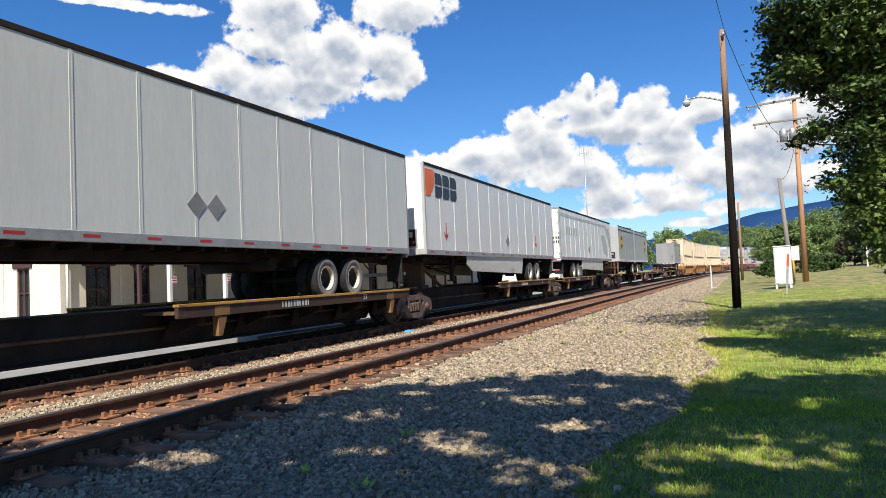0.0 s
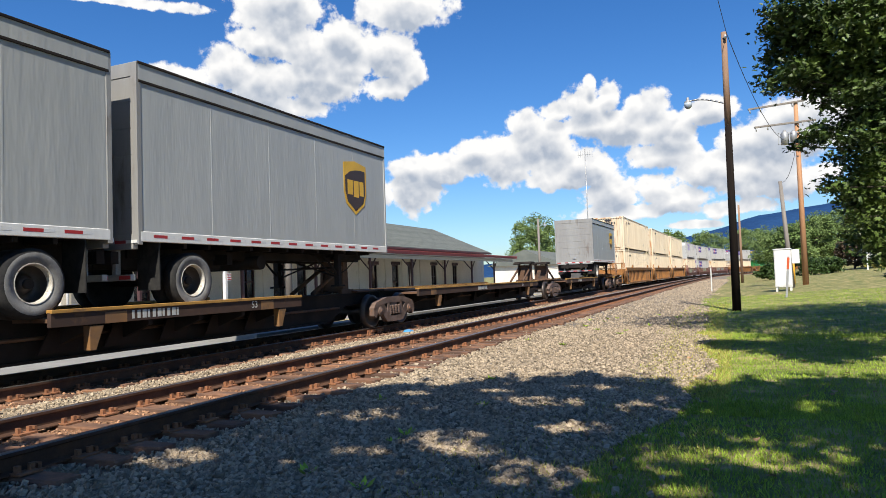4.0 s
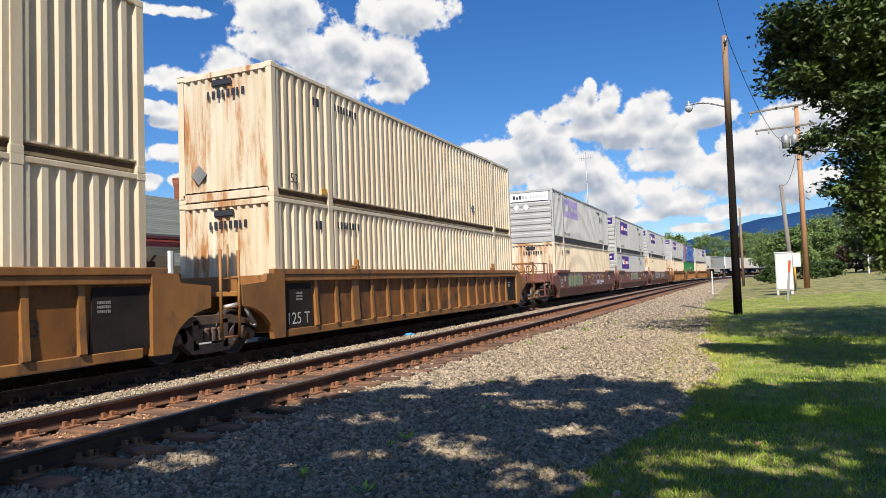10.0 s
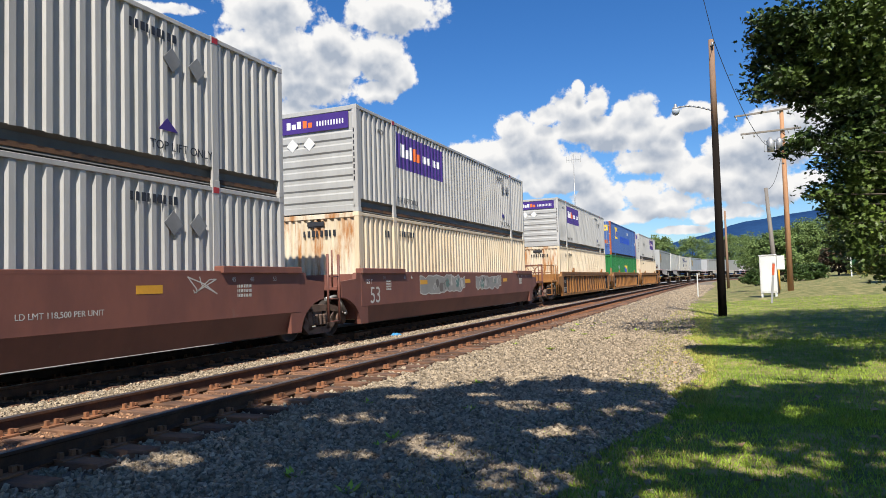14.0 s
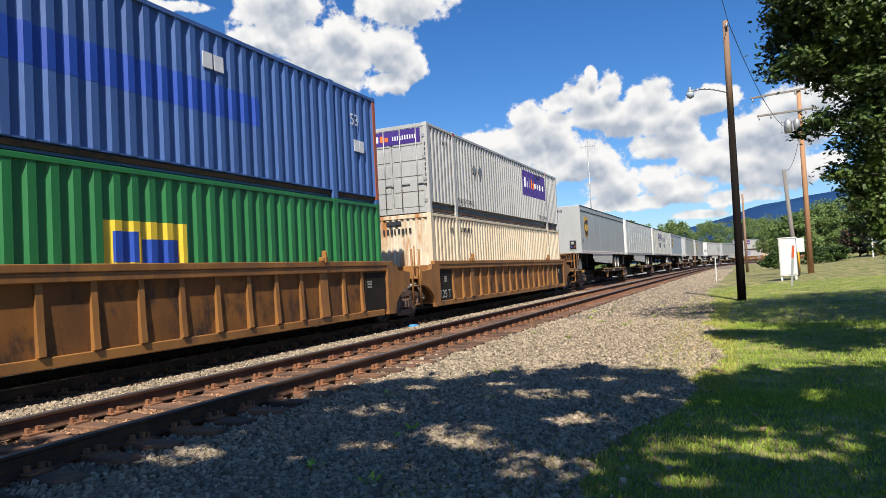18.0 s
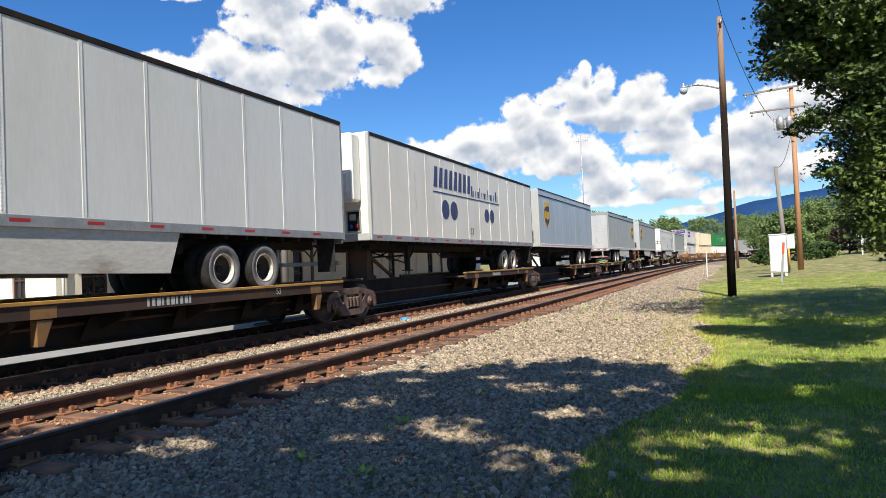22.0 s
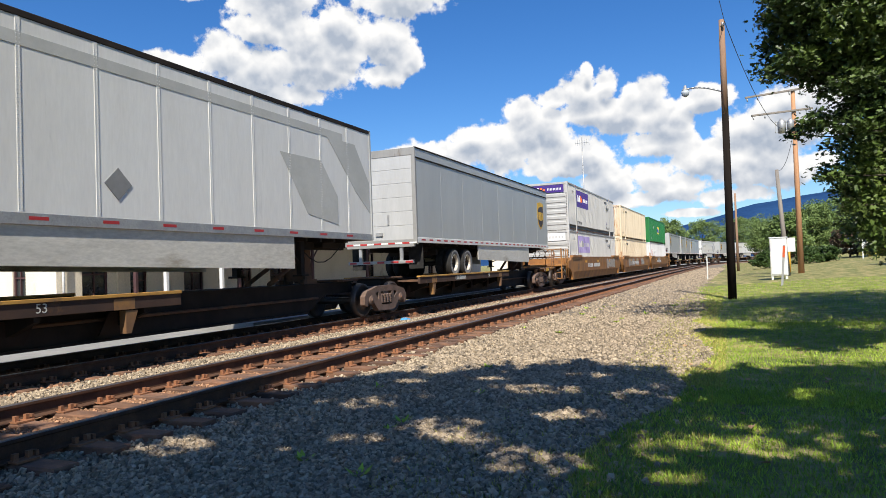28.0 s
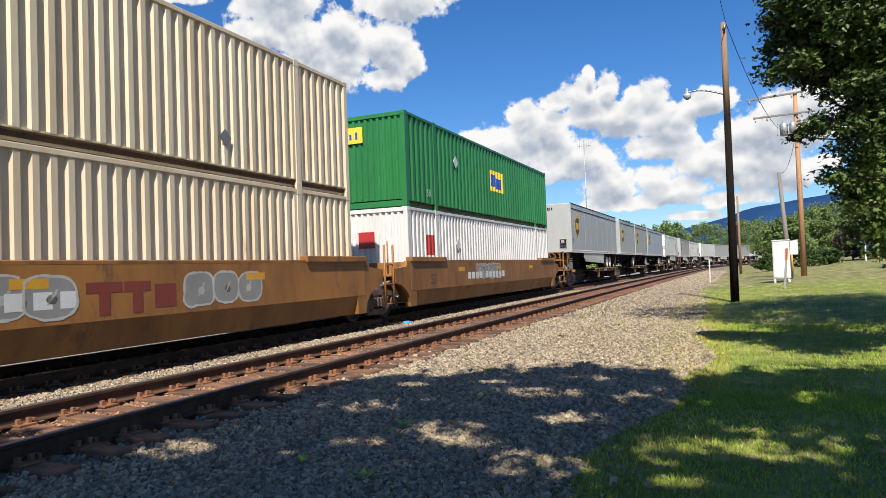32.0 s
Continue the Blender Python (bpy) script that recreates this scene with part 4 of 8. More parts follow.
    part("box_frame", boxes((0.56, 0.60, pp[0] - 0.012, pp[1] + 0.012, z0 + 0.24, z0 + 0.84), (0.97, 1.01, pp[0] - 0.012, pp[1] + 0.012, z0 + 0.24, z0 + 0.84), (0.60, 0.97, pp[0] - 0.012, pp[1] + 0.012, z0 + 0.24, z0 + 0.28), (0.60, 0.97, pp[0] - 0.012, pp[1] + 0.012, z0 + 0.80, z0 + 0.84)), "galv", hb)
    part("socket", boxes((0.66, 0.86, pp[0] - 0.03, pp[1] + 0.03, z0 + 0.56, z0 + 0.74), bev=0.02), "galv", hb)
    part("hose_coupling", boxes((0.86, 0.92, pp[0] - 0.04, pp[1] + 0.04, z0 + 0.36, z0 + 0.46), bev=0.01), "sign_red", hb, "red air hose coupling")
    part("hose_coupling", boxes((0.68, 0.74, pp[0] - 0.04, pp[1] + 0.04, z0 + 0.36, z0 + 0.46), bev=0.01), "emp_band", hb, "blue air hose coupling")
    part("nose_band", boxes((-w + 0.02, w - 0.02, pp[0] - 0.006, pp[1] + 0.006, z0 + 0.02, z0 + 0.2)), "trl_pale", t)
    part("document_box", boxes((-0.75, -0.42, pp[0] - 0.02, pp[1] + 0.02, z0 + 0.30, z0 + 0.65), bev=0.01), "galv", t)
    part("serial_mark", text_bars(1, pp[0] - 0.003 if nose < 0 else pp[1] + 0.006, z1 - 0.36, 0.15, 5, y=-0.35, on="end"), "ink", t)
    # rear
    yr = -nose * h
    out = -nose
    q = lambda d0, d1: sorted((yr + out * d0, yr + out * d1))
    if style == "soft":
        y0, y1 = q(-0.05, 0.0)
        d = part("roll_door", boxes((-w + 0.12, w - 0.12, y0, y1, z0 + 0.10, z1 - 0.22), bev=0.004), end_col, t)
        for i in range(6):
            part("door_panel", boxes((-w + 0.12, w - 0.12, *q(-0.01, 0.008), z0 + 0.12 + i * 0.44, z0 + 0.545 + i * 0.44), bev=0.004), end_col, d)
        part("door_handle", boxes((-0.12, 0.12, *q(0.0, 0.05), z0 + 0.25, z0 + 0.36), (0.3, 0.36, *q(0.0, 0.04), z0 + 0.6, z0 + 0.9)), "galv", d)
        part("rear_frame", boxes((-w - 0.01, -w + 0.12, *q(-0.08, 0.02), z0 - 0.05, z1), (w - 0.12, w + 0.01, *q(-0.08, 0.02), z0 - 0.05, z1), (-w + 0.1, w - 0.1, *q(-0.08, 0.02), z1 - 0.24, z1), (-w + 0.1, w - 0.1, *q(-0.08, 0.03), z0 - 0.12, z0 + 0.12), bev=0.008), "door_grey", t)
    else:
        for a, b in ((-w + 0.06, -0.006), (0.006, w - 0.06)):
            d = part("door", boxes((a, b, *q(-0.05, 0.0), z0 + 0.08, z1 - 0.10), bev=0.006), end_col, t)
            for k in (0.30, 0.72) if a > -0.5 else (0.62, 0.82):
                xx = a + (b - a) * k
                part("lock_rod", tubes(((xx, yr + out * 0.03, z0 + 0.04), (xx, yr + out * 0.03, z1 - 0.06), 0.02), n=8), "galv", d)
            xx = a if a < -0.5 else b
            for k in range(5):
                part("hinge", boxes((xx - 0.06, xx + 0.06, *q(0.0, 0.025), z0 + 0.3 + k * 0.58, z0 + 0.37 + k * 0.58)), "galv", d)
        part("rear_frame", boxes((-w - 0.01, -w + 0.07, *q(-0.08, 0.012), z0 - 0.02, z1), (w - 0.07, w + 0.01, *q(-0.08, 0.012), z0 - 0.02, z1), (-w + 0.05, w - 0.05, *q(-0.08, 0.012), z1 - 0.12, z1), (-w + 0.05, w - 0.05, *q(-0.08, 0.02), z0 - 0.1, z0 + 0.10), bev=0.006), "galv", t)
        part("serial_mark", text_bars(2, q(0, 0.002)[0] if out < 0 else q(0, 0.006)[1], z0 + 1.15, 0.15, 6, y=0.55, on="end"), "ink", t)
    part("tail_tape", boxes(*[(-w + 0.1 + i * 0.5, -w + 0.35 + i * 0.5, *q(0.02, 0.036), z0 - 0.02, z0 + 0.03) for i in range(5)]), "sign_red", t)
    part("tail_tape", boxes(*[(-w + 0.35 + i * 0.5, -w + 0.6 + i * 0.5, *q(0.02, 0.036), z0 - 0.02, z0 + 0.03) for i in range(5)]), "tape_white", t)
    part("underrun_guard", boxes((-1.15, 1.15, *q(-0.06, 0.04), 0.52, 0.62), (-0.78, -0.68, *q(-0.10, 0.0), 0.6, z0), (0.68, 0.78, *q(-0.10, 0.0), 0.6, z0), bev=0.006), "galv", t)
    part("guard_tape", boxes(*[(-1.1 + i * 0.5, -0.85 + i * 0.5, *q(0.04, 0.048), 0.54, 0.60) for i in range(5)]), "sign_red", t)
    # running gear
    back = -nose
    inset = 3.15 if L > 15 else 2.80
    axles = [back * (h - 1.25)] if single else [back * (h - inset), back * (h - inset - 1.24)]
    for ya in axles:
        part("axle", tubes(((-1.15, ya, 0.50), (1.15, ya, 0.50), 0.075), n=10), "car_black", t)
        for sg in (1, -1):
            wheel_pair(t, sg * 1.13, ya, sg)
    ym = sum(axles) / len(axles)
    part("bogie_frame", boxes((-0.55, -0.40, ym - 1.5, ym + 1.5, 0.72, z0 - 0.05), (0.40, 0.55, ym - 1.5, ym + 1.5, 0.72, z0 - 0.05), (-0.9, 0.9, ym - 1.45, ym - 1.3, 0.8, 1.0), (-0.9, 0.9, ym + 1.3, ym + 1.45, 0.8, 1.0)), "car_black", t)
    for sg in (1, -1):
        part("mud_flap", boxes((sg * 0.78, sg * 1.28, yr - out * 0.45 - 0.01, yr - out * 0.45 + 0.01, 0.35, z0)), "rubber", t)
    part("frame_rail", boxes((-0.60, -0.50, -h + 0.4, h - 0.4, z0 - 0.24, z0 + 0.02), (0.50, 0.60, -h + 0.4, h - 0.4, z0 - 0.24, z0 + 0.02), bev=0.006), "car_black", t)
    bm = bmesh.new()
    tube(bm, (-0.95, ym - back * 2.3, z0 - 0.30), (0.95, ym - back * 2.3, z0 - 0.30), 0.15, n=12)
    part("air_tank", bm, "car_black", t)
    part("support_box", boxes((-0.85, 0.85, nose * (h - 1.25) - 0.55, nose * (h - 1.25) + 0.55, z0 - 0.20, z0 + 0.01), bev=0.02), "car_black", t)
    hose = bmesh.new()
    for k in range(7):
        a0, a1 = k / 7, (k + 1) / 7
        q_ = lambda a: (0.9, nose * (h - 0.9 - 2.2 * a), z0 - 0.02 - 0.55 * math.sin(a * math.pi))
        tube(hose, q_(a0), q_(a1), 0.014, n=5)
    part("air_hose", hose, "rubber", t)
    # landing gear
    yl = nose * (h - (2.9 if L > 12 else 2.0))
    for sg in (1, -1):
        part("landing_leg", boxes((sg * 0.86, sg * 1.00, yl - 0.07, yl + 0.07, 0.30, z0 + 0.02), (sg * 0.80, sg * 1.06, yl - 0.14, yl + 0.14, 0.27, 0.31), bev=0.008), "car_black", t)
        part("leg_brace", tubes(((sg * 0.93, yl, 0.55), (sg * 0.93, yl + back * 0.75, z0), 0.03), n=6), "car_black", t)
    part("leg_crossbrace", tubes(((-0.93, yl, 0.5), (0.93, yl, z0 - 0.05), 0.022), ((0.93, yl, 0.5), (-0.93, yl, z0 - 0.05), 0.022), n=5), "car_black", t)
    part("leg_shaft", tubes(((-0.93, yl, 0.75), (0.93, yl, 0.75), 0.025), n=6), "car_black", t)
    if skirt:
        ys0, ys1 = sorted((nose * (h - 3.6), ym - back * (1.75 if not single else 0.9)))
        for sg in (1, -1):
            part("side_skirt", prism_bm([(ys0, z0), (ys1, z0), (ys1 - (0.25 if nose < 0 else 0), z0 - 0.70), (ys0 + (0.5 if nose < 0 else 0.0), z0 - 0.55), (ys0, z0 - 0.3)], sg * (w - 0.03), sg * (w - 0.06)), "skirt", t, "dirty pale aerodynamic side skirt")
    return t


def sideframe(bm, x0, x1):
    """Cast three-piece truck side: bowed top bar, tension bars, columns and axle pedestals."""
    top = [(-1.25, 0.56), (-1.12, 0.70), (-0.5, 0.83), (0.5, 0.83), (1.12, 0.70), (1.25, 0.56), (1.25, 0.45), (1.05, 0.55), (0.5, 0.67), (-0.5, 0.67), (-1.05, 0.55), (-1.25, 0.45)]
    prism(bm, top, "x", x0, x1)
    for sg in (1, -1):
        prism(bm, [(sg * p[0], p[1]) for p in [(1.0, 0.62), (0.90, 0.50), (0.48, 0.14), (0.0, 0.13), (0.0, 0.29), (0.34, 0.30), (0.66, 0.64)]][::sg], "x", x0, x1)
        box(bm, x0, x1, sg * 0.39 - 0.08, sg * 0.39 + 0.08, 0.20, 0.76, bev=0.015)
        prism(bm, [(sg * p[0], p[1]) for p in [(1.25, 0.54), (1.25, 0.34), (1.11, 0.28), (1.03, 0.50), (0.76, 0.50), (0.70, 0.34), (0.60, 0.40), (0.66, 0.64)]][::sg], "x", x0 - 0.0, x1)


def rail_truck(label):
    t = thing("rail_truck", label, "rail truck", "trucks under the train")
    for sg in (1, -1):
        bm = bmesh.new()
        sideframe(bm, sg * 0.93, sg * 1.08)
        f = part("side_frame", bm, "steel_rust", t, "rust-brown cast steel truck frame")
        for yy in (-0.26, -0.09, 0.09, 0.26):
            bm = bmesh.new()
            lathe(bm, [(0.075, 0.34 + 0.0), (0.085, 0.36), (0.06, 0.385), (0.085, 0.41), (0.06, 0.435), (0.085, 0.46), (0.06, 0.485), (0.085, 0.51), (0.06, 0.535), (0.085, 0.56), (0.075, 0.60)], Matrix.Translation((sg * 1.02, yy, 0)), 10)
            part("spring", bm, "steel_rust", f)
        for yy in (-0.89, 0.89):
            bm = bmesh.new()
            lathe(bm, [(0.13, 0.0), (0.13, 0.07), (0.11, 0.085), (0.05, 0.09), (0.045, 0.11), (0.002, 0.11)], Matrix.Translation((sg * 1.02, yy, 0.455)) @ Euler((0, sg * math.pi / 2, 0)).to_matrix().to_4x4(), 14)
            part("axle_bearing", bm, "steel_rust", f)
    part("bolster", boxes((-1.05, 1.05, -0.20, 0.20, 0.56, 0.80), bev=0.03), "steel_rust", t)
    for yy in (-0.89, 0.89):
        bm = bmesh.new()
        for sg in (1, -1):
            ax = Matrix.Translation((sg * 0.755, 0, 0)) @ Euler((0, sg * math.pi / 2, 0)).to_matrix().to_4x4()
            lathe(bm, [(0.10, -0.06), (0.36, -0.03), (0.39, -0.085), (0.48, -0.075), (0.465, -0.04), (0.455, 0.065), (0.40, 0.065), (0.37, 0.02), (0.13, 0.05), (0.10, 0.10)], ax, 26)
        tube(bm, (-1.0, 0, 0), (1.0, 0, 0), 0.09, n=12)
        for sg in (1, -1):
            box(bm, sg * 0.80, sg * 0.815, 0.12, 0.30, -0.03, 0.03)
        ws = part("wheelset", bm, "wheel_steel", t)
        ws.location = (0, yy, 0.455)
    for yy in (-0.43, 0.43):
        part("brake_beam", boxes((-0.75, 0.75, yy - 0.03, yy + 0.03, 0.38, 0.46)), "car_black", t)
    return t


def ladder(name, parent, x, y0, y1, z0, z1, material, rungs=4):
    part(name, tubes(((x, y0, z0), (x, y0, z1), 0.032), ((x, y1, z0), (x, y1, z1), 0.032), *[((x, y0, z0 + (z1 - z0) * k / rungs), (x, y1, z0 + (z1 - z0) * k / rungs), 0.016) for k in range(rungs)], n=6), material, parent)


def well_unit(label, col, ribbed, pitch=19.9, near_end=False, far_end=False):
    """One well of an articulated double-stack car; trucks stand under its two ends."""
    u = thing("well_car", label, "well car", "well cars")
    hw, hl, hp = 1.47, CL / 2 + 0.28, pitch / 2
    for sg in (1, -1):
        if ribbed:
            part("side_sheet", boxes((sg * 1.345, sg * 1.365, -hl, hl, 0.30, 1.58)), "well_sheet", u, "rust-stained side sheet")
            part("top_chord", boxes((sg * 1.33, sg * hw, -hl, hl, 1.58, 1.70), (sg * 1.36, sg * (hw - 0.02), -hl, hl, 1.44, 1.58), bev=0.012), col, u)
            part("bottom_sill", boxes((sg * 1.30, sg * 1.42, -hl + 0.5, hl - 0.5, 0.26, 0.42), bev=0.012), col, u)
            n = 17
            for i in range(n):
                yy = -hl + 1.6 + i * (2 * hl - 3.2) / (n - 1)
                big = i in (2, 14)
                bw = 0.16 if big else 0.055
                bm = bmesh.new()
                prism(bm, [(sg * 1.36, 0.40), (sg * 1.455, 0.44), (sg * 1.43, 0.75), (sg * 1.40, 1.46), (sg * 1.36, 1.46)], "y", yy - bw, yy + bw)
                part("rib", bm, col, u)
                if big:
                    part("twist_lock", boxes((sg * 1.36, sg * (hw + 0.02), yy - 0.12, yy + 0.12, 1.70, 1.80), (sg * 1.40, sg * (hw + 0.04), yy - 0.05, yy + 0.05, 1.66, 1.95), bev=0.02), col, u)
            for yy in (-hl + 0.85, hl - 0.85):
                part("end_panel", prism_bm([(yy - 0.62, 0.42), (yy + 0.62, 0.42), (yy + 0.55, 1.40), (yy - 0.55, 1.40)], sg * 1.37, sg * 1.40), "car_black", u, "black lettered end panel")
        else:
            part("side_sheet", boxes((sg * 1.36, sg * (hw + 0.01), -hl, hl, 0.72, 1.60), bev=0.006), col, u)
            bm = bmesh.new()
            prism(bm, [(sg * 1.36, 0.72), (sg * (hw + 0.008), 0.72), (sg * 1.30, 0.26), (sg * 1.22, 0.26)], "y", -hl + 0.05, hl - 0.05)
            part("lower_sheet", bm, col, u)
            for a, b in ((-hl, -hl + 2.6), (hl - 2.6, hl)):
                part("top_chord", boxes((sg * 1.32, sg * (hw + 0.07), a, b, 1.58, 1.72), bev=0.012), col, u)
            part("top_chord", boxes((sg * 1.34, sg * (hw + 0.012), -hl + 2.6, hl - 2.6, 1.56, 1.63), bev=0.01), col, u)
            for yy in (-4.5, -0.5, 4.2):
                part("yellow_mark", boxes((sg * (hw + 0.01), sg * (hw + 0.014), yy - 0.28, yy + 0.28, 1.24, 1.38)), "bright_yellow", u)
    part("well_floor", boxes((-1.3, 1.3, -hl + 0.3, -hl + 1.2, 0.27, 0.34), (-1.3, 1.3, hl - 1.2, hl - 0.3, 0.27, 0.34), (-1.3, 1.3, -0.5, 0.5, 0.27, 0.34), (-0.3, 0.3, -hl + 0.3, hl - 0.3, 0.24, 0.30)), "car_black", u)
    for s in (-1, 1):
        ya, yb = sorted((s * hl, s * (hp - 0.12)))
        a2, b2 = sorted((s * (hl - 0.06), s * hl))
        part("end_bulkhead", boxes((-1.36, 1.36, a2, b2, 0.40, 1.58), bev=0.01), col, u)
        part("end_deck", boxes((-1.30, 1.30, *sorted((s * hl, s * (hp - 0.75))), 1.16, 1.26), (-0.35, 0.35, ya, yb, 0.84, 1.16), bev=0.012), col, u)
        for sg in (1, -1):
            arc = [(s * (hl + 1.10 - 1.06 * math.sin(radians(a))), 0.25 + 0.74 * math.cos(radians(a))) for a in range(6, 90, 12)]
            part("end_arch", prism_bm([(s * (hl - 0.35), 1.60), (s * (hl + 0.22), 1.60), (s * (hl + 0.27), 1.44), (s * (hl + 1.0), 1.38), *arc, (s * (hl + 0.04), 0.27), (s * (hl - 0.35), 0.27)], sg * 1.36, sg * (hw + 0.005)), col, u)
    ladder("ladder", u, 1.44, -hl - 1.55, -hl - 1.05, 0.42, 2.05, col, 3)
    part("hand_rail", tubes(((1.42, -hl - 1.32, 1.25), (1.42, -hl - 1.32, 2.15), 0.02), ((-1.42, -hl - 1.32, 1.25), (-1.42, -hl - 1.32, 2.15), 0.02), n=6), col, u)
    part("brake_pipe", tubes(((0.95, -hl - 0.9, 0.95), (1.05, -hl - 0.45, 1.02), 0.05), ((1.05, -hl - 0.45, 1.02), (1.12, -hl - 0.25, 0.62), 0.05), ((1.12, -hl - 0.25, 0.62), (1.05, -hl - 0.1, 0.55), 0.06), n=8), "galv", u)
    for s, on in ((-1, near_end), (1, far_end)):
        if on:
            y0 = s * hp
            part("end_platform", boxes((-1.45, 1.45, *sorted((y0 - s * 0.2, y0 + s * 1.15)), 1.10, 1.20), (-0.3, 0.3, *sorted((y0, y0 + s * 1.6)), 0.72, 1.10), (-1.45, -1.38, *sorted((y0 + s * 1.05, y0 + s * 1.13)), 0.4, 2.1), (1.38, 1.45, *sorted((y0 + s * 1.05, y0 + s * 1.13)), 0.4, 2.1), bev=0.012), col, u)
            part("hand_rail", tubes(((-1.4, y0 + s * 1.1, 2.05), (1.4, y0 + s * 1.1, 2.05), 0.025), ((-1.4, y0 + s * 1.1, 1.65), (1.4, y0 + s * 1.1, 1.65), 0.02), ((1.4, y0 + s * 0.4, 1.2), (1.4, y0 + s * 0.4, 2.05), 0.022), ((1.4, y0 + s * 0.4, 2.05), (1.4, y0 + s * 1.1, 2.05), 0.022), ((0.5, y0 + s * 1.1, 1.2), (0.5, y0 + s * 1.1, 2.05), 0.02), n=6), col, u)
            part("brake_wheel", brake_wheel_bm(0.75, y0 + s * 1.0, 1.75), col, u)
            for zs in (0.40, 0.74):
                part("step", boxes((1.15, 1.45, *sorted((y0 + s * 0.55, y0 + s * 1.1)), zs, zs + 0.04)), col, u)
            part("coupler", boxes((-0.12, 0.12, *sorted((y0 + s * 1.5, y0 + s * 2.1)), 0.76, 0.98), (-0.2, 0.2, *sorted((y0 + s * 1.95, y0 + s * 2.25)), 0.72, 1.02), bev=0.03), "steel_rust", u)
    return u


def brake_wheel_bm(x, y, z):
    bm = bmesh.new()
    n, r = 18, 0.28
    pts = [Vector((x + r * math.cos(2 * math.pi * i / n), y, z + r * math.sin(2 * math.pi * i / n))) for i in range(n)]
    for i in range(n):
        tube(bm, pts[i], pts[(i + 1) % n], 0.018, n=5)
    for i in range(0, n, 6):
        tube(bm, pts[i], (x, y, z), 0.014, n=5)
    return bm


def spine_unit(label, pitch, wheels_far=True, near_end=False, far_end=False, two=False, deck=9.05, spare=()):
    """One skeleton unit: deep centre beam, wheel platform, hitch stand, cross arms."""
    u = thing("spine_car", label, "spine car", "spine cars")
    hp = pitch / 2
    bm = bmesh.new()
    prism(bm, [(-hp + 0.15, 0.98), (-hp + 0.15, 0.70), (-hp + 1.5, 0.66), (-hp + 2.3, 0.27), (hp - 2.3, 0.27), (hp - 1.5, 0.66), (hp - 0.15, 0.70), (hp - 0.15, 0.98)], "x", -0.42, 0.42)
    part("centre_beam", bm, "car_black", u)
    part("beam_flange", boxes((-0.50, 0.50, -hp + 0.2, hp - 0.2, 0.955, 0.985), (-0.50, 0.50, -hp + 2.4, hp - 2.4, 0.25, 0.29)), "car_black", u)
    back = 1 if wheels_far else -1
    plats = [(back * (hp - 0.95 - deck), back * (hp - 0.95))]
    if two:
        plats = [(-1.6, 4.4)]
    for p in plats:
        y0, y1 = sorted(p)
        part("wheel_deck", boxes((-1.28, -0.55, y0, y1, 0.87, 0.925), (0.55, 1.28, y0, y1, 0.87, 0.925), (-0.56, 0.56, y0 + 0.3, y1 - 0.3, 0.90, 0.92)), "deck_rust", u)
        for sg in (1, -1):
            part("deck_sill", boxes((sg * 1.27, sg * 1.35, y0, y1, 0.80, 1.02), bev=0.006), "sill_rust", u, "rusty brown deck sill")
            part("sill_flange", boxes((sg * 1.23, sg * 1.37, y0, y1, 1.00, 1.05), bev=0.004), "flange_yellow", u, "worn yellow top flange")
            for ym in (y0 + 1.1, y1 - 1.2):
                part("sill_mark", boxes((sg * 1.35, sg * 1.353, ym - 0.2, ym + 0.2, 0.80, 0.97)), "deck_yellow", u)
            if sg > 0:
                part("small_print", text_bars(1, 1.35, 0.84, 0.13, 10, y=(y0 + y1) / 2 - 1.6), "fade_grey", u)
                write("number", "53", 0.19, "fade_grey", u, Matrix.Translation((1.352, y1 - 2.6 if y1 - y0 > 7 else (y0 + y1) / 2 + 1.4, 0.91)) @ SIDE)
            for k in (0.12, 0.88):
                yy = y0 + (y1 - y0) * k
                part("sill_bracket", prism_bm([(yy - 0.08, 0.78), (yy + 0.16, 0.78), (yy + 0.02, 0.42), (yy - 0.08, 0.42)], sg * 1.20, sg * 1.34), "deck_yellow", u)
        for i in range(5):
            yy = y0 + 0.7 + i * (y1 - y0 - 1.4) / 4
            for sg in (1, -1):
                bm = bmesh.new()
                prism(bm, [(sg * 0.40, 0.86), (sg * 1.27, 0.86), (sg * 1.27, 0.72), (sg * 0.40, 0.40)], "y", yy - 0.05, yy + 0.05)
                part("cross_arm", bm, "car_black", u)
                part("gusset_plate", prism_bm([(yy - 0.42, 0.38), (yy + 0.22, 0.38), (yy + 0.42, 0.74), (yy - 0.22, 0.74)], sg * 0.66, sg * 0.69), "gusset", u)
    # hitch: sloped stand with a cast top plate
    hs = [-back * (hp - 2.15)] if not two else [-hp + 1.55, hp - 1.4]
    for yh in (*hs, *spare):
        s = 1 if yh > 0 else -1
        h = part("hitch_stand", boxes((-0.42, -0.30, yh - 0.30, yh + 0.30, 0.98, 1.10), (0.30, 0.42, yh - 0.30, yh + 0.30, 0.98, 1.10), bev=0.01), "deck_rust", u, "rusty trailer hitch stand")
        bm = bmesh.new()
        for sg in (1, -1):
            prism(bm, [(yh - 0.16, 1.0), (yh + 0.16, 1.0), (yh + 0.10, 1.95), (yh - 0.10, 1.95)], "x", sg * 0.28, sg * 0.36)
        box(bm, -0.30, 0.30, yh - 0.08, yh - 0.04, 1.05, 1.85)
        part("hitch_leg", bm, "deck_rust", h)
        bm = bmesh.new()
        for sg in (1, -1):
            tube(bm, (sg * 0.32, yh - s * 1.55, 1.02), (sg * 0.30, yh - s * 0.05, 1.72), 0.055, n=8)
